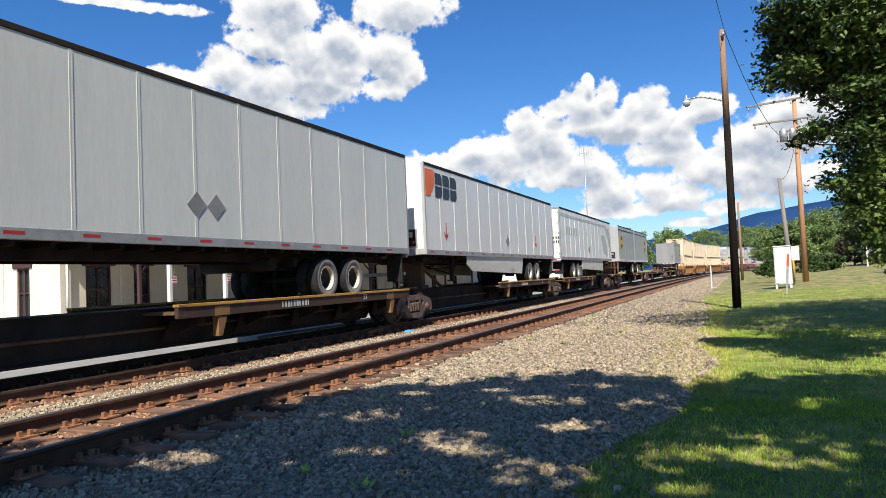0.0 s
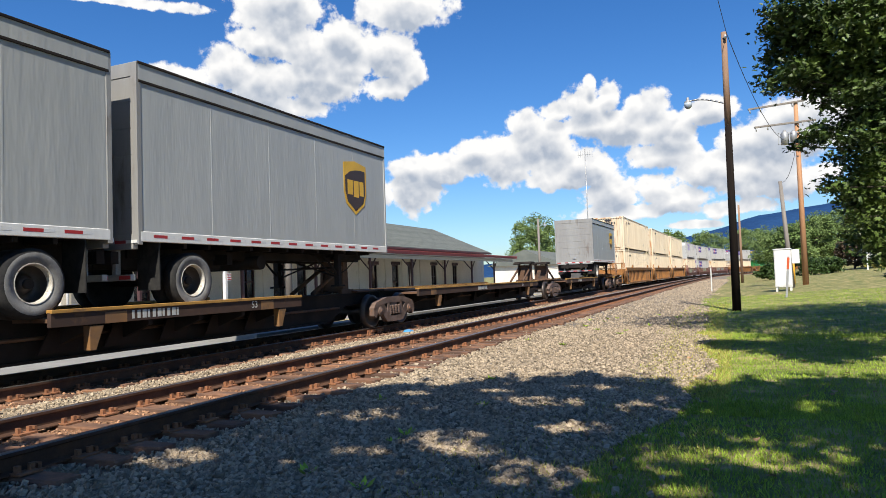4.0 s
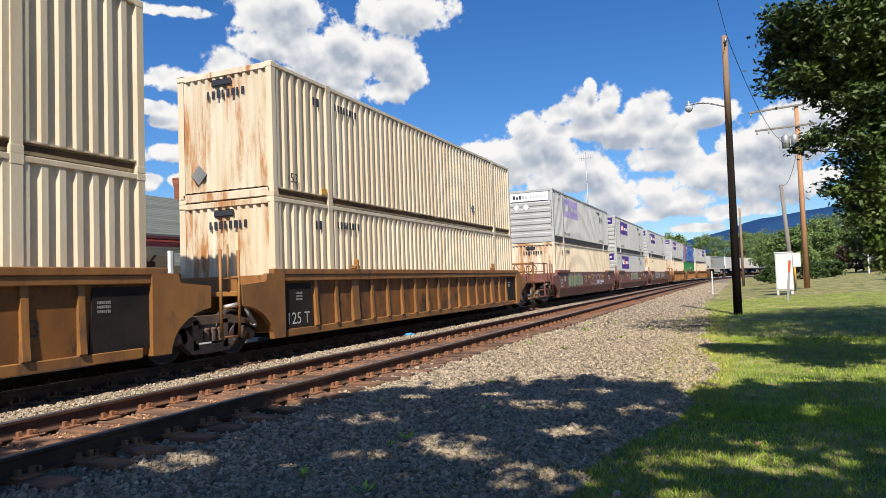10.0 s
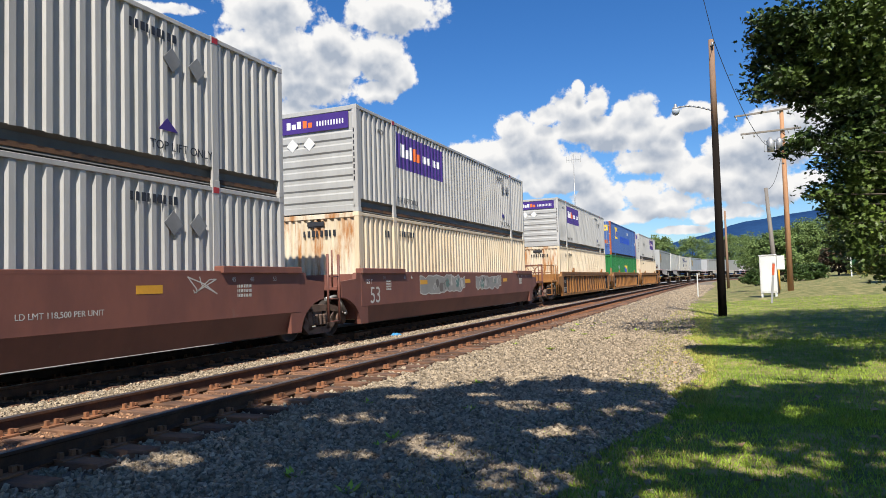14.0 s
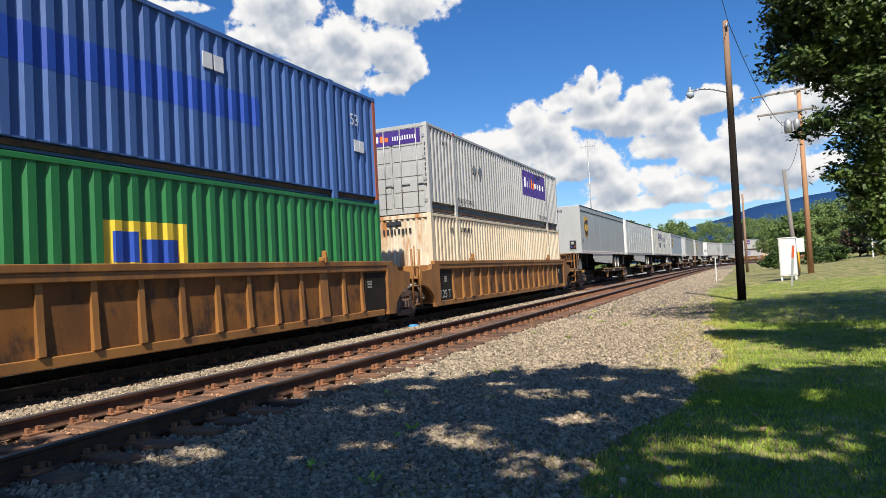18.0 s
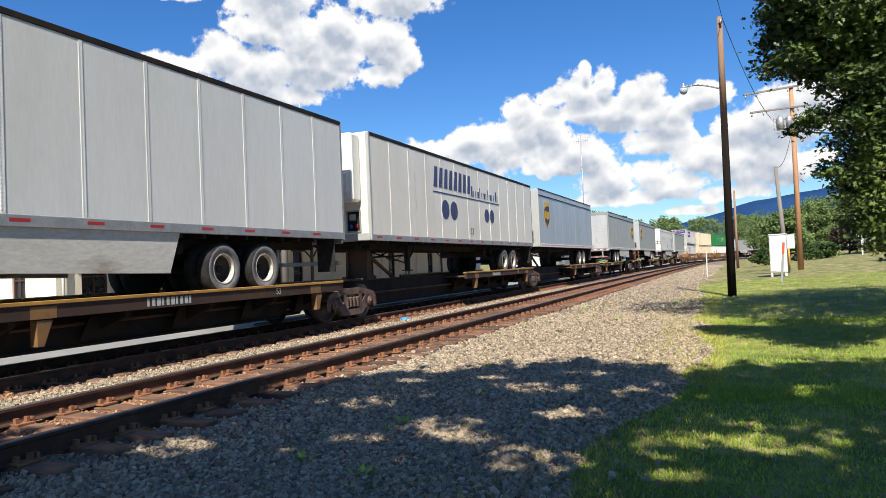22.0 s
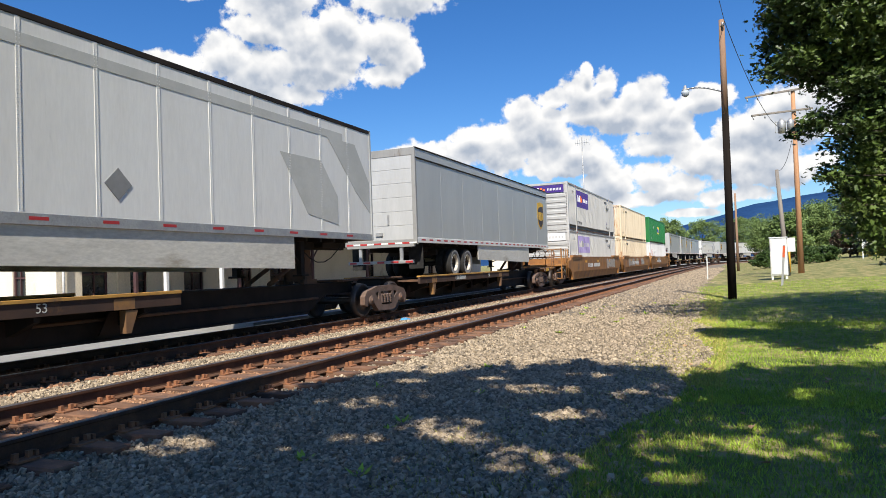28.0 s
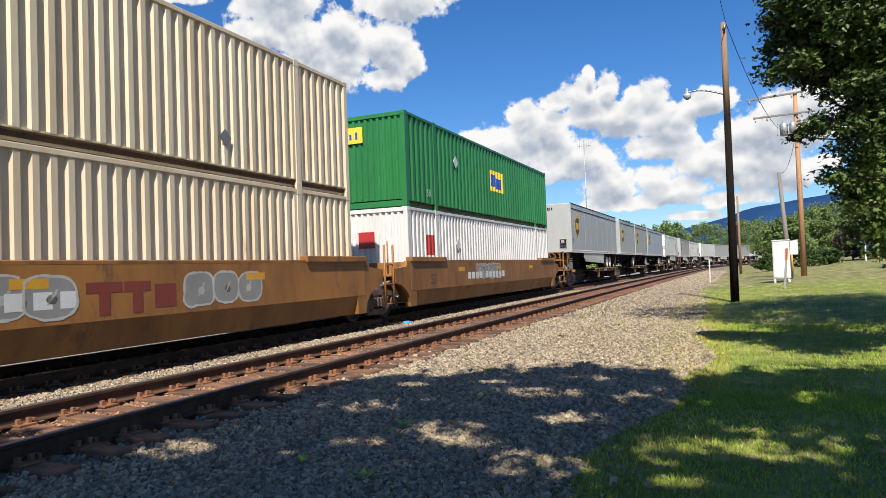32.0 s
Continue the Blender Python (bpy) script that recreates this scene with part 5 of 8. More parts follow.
        part("hitch_strut", bm, "deck_rust", h)
        part("hitch_plate", boxes((-0.46, 0.46, yh - 0.38, yh + 0.30, 1.92, 2.03), (-0.46, -0.12, yh - 0.62, yh - 0.3, 1.88, 1.97), (0.12, 0.46, yh - 0.62, yh - 0.3, 1.88, 1.97), bev=0.025), "car_black", h)
    for s, on in ((-1, near_end), (1, far_end)):
        a, b = sorted((s * (hp - 1.2), s * (hp - 0.1)))
        if on:
            part("end_platform", boxes((-1.28, 1.28, a, b, 1.00, 1.06), (-1.30, -1.24, a, b, 0.88, 1.06), (1.24, 1.30, a, b, 0.88, 1.06), bev=0.008), "deck_rust", u)
            part("sill_mark", boxes((1.30, 1.304, a + 0.2, b - 0.3, 0.90, 1.04)), "bright_yellow", u)
        else:
            part("end_platform", boxes((-0.62, 0.62, a, b, 1.00, 1.05), bev=0.008), "deck_rust", u)
        if on:
            y0 = s * hp
            part("end_frame", boxes((-1.35, 1.35, *sorted((y0 - s * 0.1, y0 + s * 0.85)), 1.0, 1.07), (-0.28, 0.28, *sorted((y0 - s * 0.2, y0 + s * 1.2)), 0.70, 1.0), bev=0.01), "deck_yellow", u)
            part("hand_rail", tubes(((1.28, y0 + s * 0.8, 0.45), (1.28, y0 + s * 0.8, 2.0), 0.022), ((1.28, y0 + s * 0.35, 0.45), (1.28, y0 + s * 0.35, 2.0), 0.022), *[((1.28, y0 + s * 0.8, z), (1.28, y0 + s * 0.35, z), 0.018) for z in (0.5, 0.8, 1.4, 1.7, 2.0)], ((-1.28, y0 + s * 0.8, 1.0), (-1.28, y0 + s * 0.8, 2.0), 0.022), ((-1.28, y0 + s * 0.8, 1.6), (1.28, y0 + s * 0.8, 1.6), 0.02), n=6), "rail_rusty", u)
            part("brake_wheel", brake_wheel_bm(0.55, y0 + s * 0.75, 1.8), "rail_rusty", u)
            part("coupler", boxes((-0.12, 0.12, *sorted((y0 + s * 1.1, y0 + s * 1.6)), 0.76, 0.98), (-0.2, 0.2, *sorted((y0 + s * 1.5, y0 + s * 1.8)), 0.72, 1.02), bev=0.03), "steel_rust", u)
    part("air_pipe", tubes(((0.52, -hp + 2.0, 0.62), (0.52, hp - 2.0, 0.62), 0.03), n=6), "deck_rust", u)
    return u


def graffiti(ob, y0, y1, z0, z1, x, fill, line, seed):
    """Sprayed colour patch with pale edge, dark inner strokes and light patches, or a loose tag; no words."""
    rnd = random.Random(seed)
    w, h = y1 - y0, z1 - z0

    def stroke(bm, pts, t, xa, xb, close=False):
        m = len(pts)
        for i in range(m if close else m - 1):
            (a0, b0), (a1, b1) = pts[i], pts[(i + 1) % m]
            d = math.hypot(a1 - a0, b1 - b0) or 1.0
            ny, nz = -(b1 - b0) / d * t, (a1 - a0) / d * t
            prism(bm, [(a0 + ny, b0 + nz), (a0 - ny, b0 - nz), (a1 - ny, b1 - nz), (a1 + ny, b1 + nz)], "x", xa, xb)

    def squiggle(cy, cz, ry, rz, n):
        return [(cy + ry * (math.cos(i * 1.1 + p1) * 0.7 + math.sin(i * 2.3 + p2) * 0.4), min(z1, max(z0, cz + rz * math.sin(i * 1.7 + p3)))) for i in range(n)]

    if not fill:
        for k in range(max(1, int(w / 0.8))):
            p1, p2, p3 = (rnd.uniform(0, 6.28) for _ in range(3))
            bm = bmesh.new()
            stroke(bm, squiggle(y0 + 0.8 * k + 0.4, (z0 + z1) / 2, 0.42, h * 0.5, 11), 0.011, x, x + 0.002)
            part("graffiti_tag", bm, line, ob, "loose pale sprayed tag")
        return
    n = max(5, int(w / 0.22))
    top = [(y0 + w * i / n, z1 - h * (0.22 * rnd.random() ** 2)) for i in range(n + 1)]
    low = [(y0 + w * i / n, z0 + h * (0.25 * rnd.random() ** 2)) for i in range(n + 1)]
    ring = top + low[::-1]
    bm = bmesh.new()
    prism(bm, ring, "x", x, x + 0.0015)
    g = part("graffiti_patch", bm, fill, ob, "faded sprayed graffiti with pale edges")
    bm = bmesh.new()
    stroke(bm, ring, 0.016, x + 0.0015, x + 0.003, close=True)
    part("graffiti_line", bm, line, g)
    for k in range(int(w / 0.30)):
        cy, cz = y0 + w * rnd.uniform(0.06, 0.94), z0 + h * rnd.uniform(0.25, 0.75)
        a, r = rnd.uniform(-0.5, 0.5), rnd.uniform(0.10, 0.24)
        q = [(cy + r * 1.1 * math.cos(a + d) * rnd.uniform(0.6, 1), min(z1 - 0.04, max(z0 + 0.05, cz + r * math.sin(a + d) * rnd.uniform(0.6, 1.1)))) for d in (0, 1.2, 2.2, 3.3, 4.3, 5.3)]
        bm = bmesh.new()
        if k % 2:
            prism(bm, q, "x", x + 0.0016, x + 0.0026)
            part("graffiti_patch", bm, ("graf_teal", "graf_pale", "graf_dark")[k % 3], g)
        else:
            stroke(bm, q[:5], 0.016, x + 0.0017, x + 0.0034)
            part("graffiti_stroke", bm, "graf_dark" if k % 4 else line, g)


def bubbles(ob, y0, y1, z0, z1, x, fill, line, n, seed):
    """A row of fat rounded sprayed shapes with dark or pale outlines and inner strokes; no words."""
    rnd = random.Random(seed)
    w = (y1 - y0) / n

    def outline(pts, t, xa, xb):
        bm = bmesh.new()
        m = len(pts)
        for i in range(m):
            (a0, b0), (a1, b1) = pts[i], pts[(i + 1) % m]
            d = math.hypot(a1 - a0, b1 - b0) or 1.0
            e = t * rnd.uniform(0.7, 1.3)
            ny, nz = -(b1 - b0) / d * e, (a1 - a0) / d * e
            prism(bm, [(a0 + ny, b0 + nz), (a0 - ny, b0 - nz), (a1 - ny, b1 - nz), (a1 + ny, b1 + nz)], "x", xa, xb)
        return bm

    for k in range(n):
        cy, cz = y0 + w * (k + 0.5), (z0 + z1) / 2 + rnd.uniform(-0.02, 0.02)
        ry, rz = w * rnd.uniform(0.50, 0.58), (z1 - z0) / 2 * rnd.uniform(0.88, 1.0)
        p = rnd.uniform(2.6, 4.0)
        wob = [rnd.uniform(0.88, 1.04) for _ in range(7)]
        ring = []
        for i in range(28):
            a = 2 * math.pi * i / 28
            c, q = math.cos(a), math.sin(a)
            r = (abs(c) ** p + abs(q) ** p) ** (-1 / p) * wob[i // 4]
            ring.append((cy + ry * r * c, min(z1, max(z0, cz + rz * r * q))))
        lift = x + 0.0012 * (k % 2)
        if fill:
            bm = bmesh.new()
            prism(bm, ring, "x", lift, lift + 0.001)
            g = part("graffiti_patch", bm, fill, ob, "fat rounded graffiti shape, sprayed and outlined")
        else:
            g = ob
        part("graffiti_line", outline(ring, 0.020 if fill else 0.026, lift + 0.001, lift + 0.0022), line, g)
        a0 = rnd.uniform(-0.2, 0.2)
        inner = [(cy + w * (a0 + 0.10 * math.cos(i * 0.9)), cz + rz * (0.45 - 0.3 * i) * 0.8) for i in range(4)]
        part("graffiti_line", outline(inner, 0.014, lift + 0.001, lift + 0.002), line, g)
        if fill:
            part("graffiti_patch", prism_bm([(cy + w * 0.12 * math.cos(i * 1.05) + w * a0, cz + rz * (0.25 * math.sin(i * 1.05) - 0.1)) for i in range(6)], lift + 0.001, lift + 0.0018), ("graf_teal" if fill == "graf_green" else "graf_dark") if k % 2 else "graf_pale", g)


# ---- the train: what stands where (metres from the first coupling towards the tail) ----
V0, ACC = 14.43, 0.0357       # speed at the start and its slow gain
RIDES = []                    # (thing, centre along the train, half base, height)


def ride(ob, u, half, z=0.0):
    RIDES.append((ob, u, half, z))
    return ob


def put(proto, u, half, z=0.0, first=None):
    """A prototype itself the first time, copies after that."""
    ob = proto if not any(r[0] is proto for r in RIDES) else copy_thing(proto, Matrix.Identity(4))
    return ride(ob, u, half, z)


def relabel(ob, label):
    ob["label"] = label
    return ob


WELL_Z = 0.34
truck = rail_truck("rust-brown four-wheel freight truck under the train")

CREAM = cream_box("cream corrugated container with rust streaks, in a well car")
FED_A = fed_box("light grey corrugated container with purple company panels")
FED_OLD = fed_box("light grey corrugated container with a faded purple panel", faded=True, end_ground="logo_white")
FED_DOOR = fed_box("light grey corrugated container, doors forward, purple panel", end="doors", panel_near=False)

BLUE = container("blue corrugated container with rust-orange end posts, stacked on a green one", "emp_blue", "emp_blue", "doors", post="emp_orange", waves=46)
emp_logo(BLUE, -6.0, -4.3, 1.5, 2.55, "emp_yellow", "emp_band")
part("blue_band", on_waves([(-2.9, 3.3, 1.25, 1.85)], 0.003, 46), "emp_band", BLUE)
part("white_mark", boxes((CW / 2 - 0.008, CW / 2 + 0.004, 1.7, 1.95, 2.1, 2.4), (CW / 2 - 0.008, CW / 2 + 0.004, 2.0, 2.25, 2.1, 2.4), (CW / 2 - 0.008, CW / 2 + 0.004, 7.05, 7.3, 1.3, 1.6), (CW / 2 - 0.008, CW / 2 + 0.004, 7.32, 7.55, 1.3, 1.6)), "logo_white", BLUE)
end_square(BLUE, 0.25, 1.05, 2.1, 2.6, -CL / 2 - 0.03, "emp_yellow")
end_square(BLUE, -1.0, -0.3, 2.1, 2.6, -CL / 2 - 0.03, "emp_yellow")
GREEN = container("green corrugated container with a yellow company square", "emp_green", "emp_green", "corr", waves=46)
emp_logo(GREEN, -0.55, 1.15, 1.2, 2.05, "emp_yellow", "emp_band")
end_square(GREEN, -0.95, -0.15, 2.05, 2.55, -CL / 2 - 0.005, "emp_yellow")
WHITE = container("white corrugated container with a red company mark", "box_white", "box_white", "corr")
part("logo_panel", on_waves([(-6.95, -6.2, 1.45, 2.1)], 0.003), "sign_red", WHITE, "red company mark")
part("logo_panel", boxes((-0.4, 0.15, -CL / 2 - 0.012, -CL / 2, 1.7, 2.2)), "sign_red", WHITE, "red company mark")
for ob, y, z, s in ((GREEN, -6.65, 0.52, 0.32), (BLUE, 7.1, 2.1, 0.42)):
    write("number", "53", s, "logo_white", ob, Matrix.Translation((CW / 2 + 0.003, y, z)) @ SIDE)
for ob in (GREEN, WHITE):
    bm = bmesh.new()
    diamond(bm, -4.25, 1.83, 0.22, CW / 2 - 0.006, CW / 2 + 0.006)
    part("placard", bm, "tape_white", ob, "white diamond placard")
write("number", "53", 0.3, "ink", CREAM, Matrix.Translation((CW / 2 + 0.003, -7.5, 0.45)) @ SIDE)

ORANGE = well_unit("rusty orange ribbed well car of the container train", "rail_orange", True)
BROWN = well_unit("brown smooth-sided well car with graffiti", "rail_brown", False)
TAN = well_unit("orange-tan smooth-sided well car with graffiti", "rail_orange", False)
ENDS = {}
for proto, col, rb, nm in ((ORANGE, "rail_orange", True, "o"), (BROWN, "rail_brown", False, "b"), (TAN, "rail_orange", False, "t")):
    ENDS[nm + "n"] = well_unit(proto["label"] + ", end unit", col, rb, near_end=True)
    ENDS[nm + "f"] = well_unit(proto["label"] + ", end unit", col, rb, far_end=True)


def lettering(ob, hw):
    write("number", "53", 0.62, "graf_pale", ob, Matrix.Translation((hw, -7.75, 0.98)) @ SIDE)


for ob in (BROWN, ENDS["bn"], ENDS["bf"]):
    lettering(ob, 1.482)
    part("small_print", text_bars(3, 1.481, 1.30, 0.06, 9, y=6.4), "fade_grey", ob)
    part("small_print", text_bars(4, 1.481, 1.34, 0.05, 8, y=-7.1), "fade_grey", ob)
for ob in (ORANGE, ENDS["on"], ENDS["of"]):
    write("number", "125 T", 0.36, "fade_grey", ob, Matrix.Translation((1.403, -7.62, 0.62)) @ SIDE)
    write("number", "53", 0.34, "ink", ob, Matrix.Translation((1.368, 6.15, 0.85)) @ SIDE)
    part("small_print", text_bars(3, 1.402, 1.15, 0.045, 7, y=-7.7), "graf_grey", ob)
    part("small_print", text_bars(3, 1.402, 1.15, 0.045, 7, y=7.2), "graf_grey", ob)
for ob in (TAN, ENDS["tn"], ENDS["tf"]):
    part("number_bar", boxes(*[(1.481, 1.484, -3.9 + 0.40 * i + (0.25 if i > 3 else 0), -3.62 + 0.40 * i + (0.25 if i > 3 else 0), 0.95, 1.19) for i in range(10)]), "tape_white", ob)
    write("number", "53", 0.45, "ink", ob, Matrix.Translation((1.482, -6.9, 1.0)) @ SIDE)


GX = 1.481
write("notice", "LD LMT 118,500 PER UNIT", 0.125, "fade_grey", BROWN, Matrix.Translation((GX, 2.6, 0.98)) @ SIDE)
part("logo_shape", prism_bm([(4.62, 0.84), (5.08, 0.84), (4.82, 1.06)], CW / 2 - 0.008, CW / 2 - 0.003), "purple", FED_A, "purple triangle mark")
part("door_label", boxes((0.35, 0.72, -CL / 2 - 0.008, -CL / 2 - 0.004, 0.5, 0.72), (-0.95, -0.6, -CL / 2 - 0.008, -CL / 2 - 0.004, 1.2, 1.5)), "box_white", BLUE)
part("door_label", boxes((0.2, 0.55, -CL / 2 - 0.008, -CL / 2 - 0.004, 1.45, 1.75)), "emp_band", BLUE)
part("door_label", boxes((0.72, 1.0, -CL / 2 - 0.008, -CL / 2 - 0.004, 1.0, 1.3)), "emp_orange", BLUE)
bubbles(ENDS["bn"], -6.2, -2.4, 0.76, 1.52, GX, "graf_green", "graf_dark", 6, 5)
graffiti(ENDS["bn"], -6.5, -2.2, 1.34, 1.56, GX, None, "graf_pale", 25)
bubbles(ENDS["bn"], 0.0, 3.85, 0.80, 1.46, GX, None, "graf_pale", 4, 6)
part("number_bar", boxes(*[(GX + 0.003, GX + 0.005, 2.0 + 0.235 * i + (0.2 if i > 3 else 0), 2.17 + 0.235 * i + (0.2 if i > 3 else 0), 0.88, 1.08) for i in range(10)]), "tape_white", ENDS["bn"])
graffiti(ENDS["bn"], -1.9, -0.9, 0.95, 1.45, GX, None, "graf_pale", 7)
graffiti(BROWN, -2.6, 1.6, 0.92, 1.54, GX, "graf_green", "graf_pale", 8)
graffiti(BROWN, -3.9, -3.1, 0.95, 1.45, GX, None, "graf_pale", 9)
graffiti(BROWN, 5.0, 6.0, 1.2, 1.52, GX, None, "graf_pale", 10)
graffiti(ENDS["bf"], -4.8, -0.8, 0.92, 1.54, GX, "graf_grey", "graf_pale", 11)
graffiti(ENDS["bf"], 0.4, 3.6, 0.95, 1.5, GX, "graf_grey", "graf_pale", 12)
bubbles(TAN, 2.3, 4.4, 0.80, 1.46, GX, "graf_grey", "graf_pale", 3, 13)
bubbles(TAN, -6.2, -2.45, 0.76, 1.50, GX, "graf_haze", "graf_dark", 6, 14)
bubbles(TAN, -1.4, 0.2, 0.80, 1.46, GX, "graf_grey", "graf_pale", 2, 24)
bubbles(ENDS["tn"], 3.0, 6.6, 0.80, 1.46, GX, "graf_haze", "graf_pale", 4, 15)
graffiti(ENDS["tf"], -3.0, -0.2, 0.9, 1.5, GX, "graf_grey", "graf_pale", 16)
part("logo_shape", boxes((GX, GX + 0.003, 0.36, 1.00, 1.14, 1.30), (GX, GX + 0.003, 0.58, 0.78, 0.80, 1.14), (GX, GX + 0.003, 1.04, 1.56, 1.14, 1.30), (GX, GX + 0.003, 1.20, 1.40, 0.80, 1.14), (GX, GX + 0.003, 1.64, 2.1, 0.86, 1.24)), "graf_red", TAN, "faded red company mark")
for ob in (BROWN, ENDS["bn"], ENDS["bf"]):
    write("number", "125 T", 0.17, "tape_white", ob, Matrix.Translation((GX, -8.1, 1.36)) @ SIDE)
    for yy, tx in ((6.3, "45"), (6.85, "48"), (7.6, "53"), (-7.2, "53"), (-5.9, "48"), (-5.4, "45")):
        write("number", tx, 0.13, "fade_grey", ob, Matrix.Translation((GX, yy, 1.46)) @ SIDE)


def stack(kind, starts, tops, bottoms):
    """A three-unit well car with its stacked containers; starts are the near ends of the boxes."""
    plain = {"o": ORANGE, "b": BROWN, "t": TAN}[kind]
    cs = [u + CL / 2 for u in starts]
    units = [ENDS[kind + "n"], plain, ENDS[kind + "f"]]
    for c, un, tp, bt in zip(cs, units, tops, bottoms):
        put(un, c, 9.9)
        put(bt, c, 7.5, WELL_Z)
        put(tp, c, 7.5, WELL_Z + CH)
    j0, j1 = (cs[0] + cs[1]) / 2, (cs[1] + cs[2]) / 2
    for u in (cs[0] - 9.85, j0, j1, cs[2] + 9.85):
        put(truck, u, 0.89)


stack("o", (118.1, 137.95, 157.8), (CREAM, CREAM, CREAM), (CREAM, CREAM, CREAM))
stack("b", (181.8, 201.6, 221.4), (FED_OLD, FED_A, FED_A), (CREAM, FED_A, CREAM))
stack("o", (245.5, 265.3, 285.1), (FED_A, BLUE, FED_DOOR), (CREAM, GREEN, CREAM))
stack("t", (458.3, 478.5, 498.25), (FED_A, CREAM, GREEN), (FED_OLD, CREAM, WHITE))

DECK = 0.925
PLATE_F = trailer("white riveted road trailer with an aerodynamic skirt", 16.15, "trl_white")
GREY_F = trailer("pale grey riveted road trailer riding on a spine car", 16.15, "trl_dull", skirt=False)
PLATE_N = trailer("white riveted road trailer, doors forward, with grey faded stripes", 16.15, "trl_white", "trl_white", wheels_far=False)
ALLI = trailer("cream refrigerated road trailer with navy lettering shapes", 16.15, "trl_cream", skirt=False)
SOFT_F = trailer("grey soft-sided road trailer with a gold and brown shield", 16.15, "trl_grey", style="soft", seams=8)
SOFT_N = trailer("grey soft-sided road trailer, roll door forward, gold and brown shield", 14.0, "trl_grey", "trl_door", wheels_far=False, style="soft", seams=8)
SOFT_N53 = trailer("long grey soft-sided road trailer, roll door forward", 16.15, "trl_grey", "trl_door", wheels_far=False, style="soft", seams=8)
SOFT_45 = trailer("grey soft-sided road trailer with a small shield", 14.0, "trl_grey", style="soft", seams=8)
BLUE_45 = trailer("blue-grey soft-sided road trailer with a large gold shield", 13.7, "trl_blue", style="soft", skirt=False, seams=8)
PUP_F = trailer("short grey soft-sided road trailer with a large gold shield", 8.6, "trl_grey", style="soft", skirt=False, single=True, seams=5)
PUP_N = trailer("short grey soft-sided road trailer, roll door forward", 8.6, "trl_grey", "door_grey", wheels_far=False, style="soft", skirt=False, single=True, seams=5)
XF = 1.304
shield(PUP_F, -2.79, 2.79, 1.38, XF)
shield(PUP_N, 2.65, 2.78, 1.33, XF)
shield(BLUE_45, -5.23, 2.84, 1.34, XF)
shield(SOFT_F, -6.43, 2.80, 1.38, XF)
shield(SOFT_45, -5.3, 2.80, 1.33, XF)
shield(SOFT_N, 5.68, 2.78, 1.33, XF)
shield(SOFT_N53, 6.75, 2.78, 1.36, XF)
placards(GREY_F, -0.6, 1.9, x=XF + 0.003, r=0.24, gap=0.5)
write("number", "53'", 0.30, "ink", SOFT_F, Matrix.Translation((XF + 0.002, -7.5, 1.90)) @ SIDE)
bm = bmesh.new()
diamond(bm, -0.25, 1.86, 0.26, XF - 0.003, XF + 0.008)
part("placard", bm, "placard_grey", PLATE_N, "grey diamond placard")
# company marks as plain shapes
DRT = copy_thing(PLATE_F, Matrix.Identity(4))
relabel(DRT, "white riveted road trailer with orange square and black company letters")
part("logo_panel", prism_bm([(-7.95, 3.05), (-7.62, 3.05), (-7.25, 3.45), (-7.25, 3.92), (-7.95, 3.92)], XF, XF + 0.008), "logo_orange", DRT, "orange company square")
for i in range(3):
    y0 = -7.18 + i * 0.64
    part("logo_shape", prism_bm([(y0, 3.05), (y0 + 0.44, 3.05), (y0 + 0.56, 3.17), (y0 + 0.56, 3.42), (y0, 3.42)], XF, XF + 0.008), "ink", DRT)
    part("logo_shape", prism_bm([(y0, 3.48), (y0 + 0.56, 3.48), (y0 + 0.56, 3.74), (y0 + 0.44, 3.86), (y0, 3.86)], XF, XF + 0.008), "ink", DRT)
bm = bmesh.new()
diamond(bm, 0.3, 1.86, 0.26, XF - 0.003, XF + 0.008)
part("placard", bm, "placard_grey", DRT, "grey diamond placard")
for yy in (-6.4, 4.75):
    part("arrow_mark", prism_bm([(yy - 0.03, 2.25), (yy + 0.03, 2.25), (yy + 0.03, 1.80), (yy + 0.16, 1.93), (yy + 0.16, 1.84), (yy, 1.66), (yy - 0.16, 1.84), (yy - 0.16, 1.93), (yy - 0.03, 1.80)], XF, XF + 0.006), "sign_red", DRT, "red downward arrow")
CRETE = PLATE_N
part("faded_stripe", boxes((XF - 0.004, XF + 0.004, -7.9, 6.6, 3.62, 3.80)), "fade_grey", CRETE)
for i in range(5):
    y0 = -6.75 + 0.62 * i
    part("logo_shape", prism_bm([(y0, 2.66), (y0 + 0.46, 2.66), (y0 + 0.54, 3.08), (y0 + 0.08, 3.08)], XF - 0.004, XF + 0.008), "fade_grey", CRETE, "faded grey company mark")
part("faded_stripe", prism_bm([(4.0, 3.0), (5.6, 3.0), (6.3, 2.2), (6.3, 1.5), (5.0, 1.7)], XF - 0.004, XF + 0.004), "fade_grey", CRETE)
part("faded_stripe", prism_bm([(5.9, 3.62), (7.2, 3.62), (7.9, 2.7), (7.9, 1.9), (7.2, 2.4)], XF - 0.004, XF + 0.004), "fade_grey", CRETE)
ab = bmesh.new()
for i in range(8):
    y0 = -3.75 + 0.44 * i
    prism(ab, [(y0, 3.02), (y0 + 0.30, 3.02), (y0 + 0.38, 3.70), (y0 + 0.14, 3.70)], "x", XF - 0.004, XF + 0.006)
part("logo_shape", ab, "navy", ALLI)
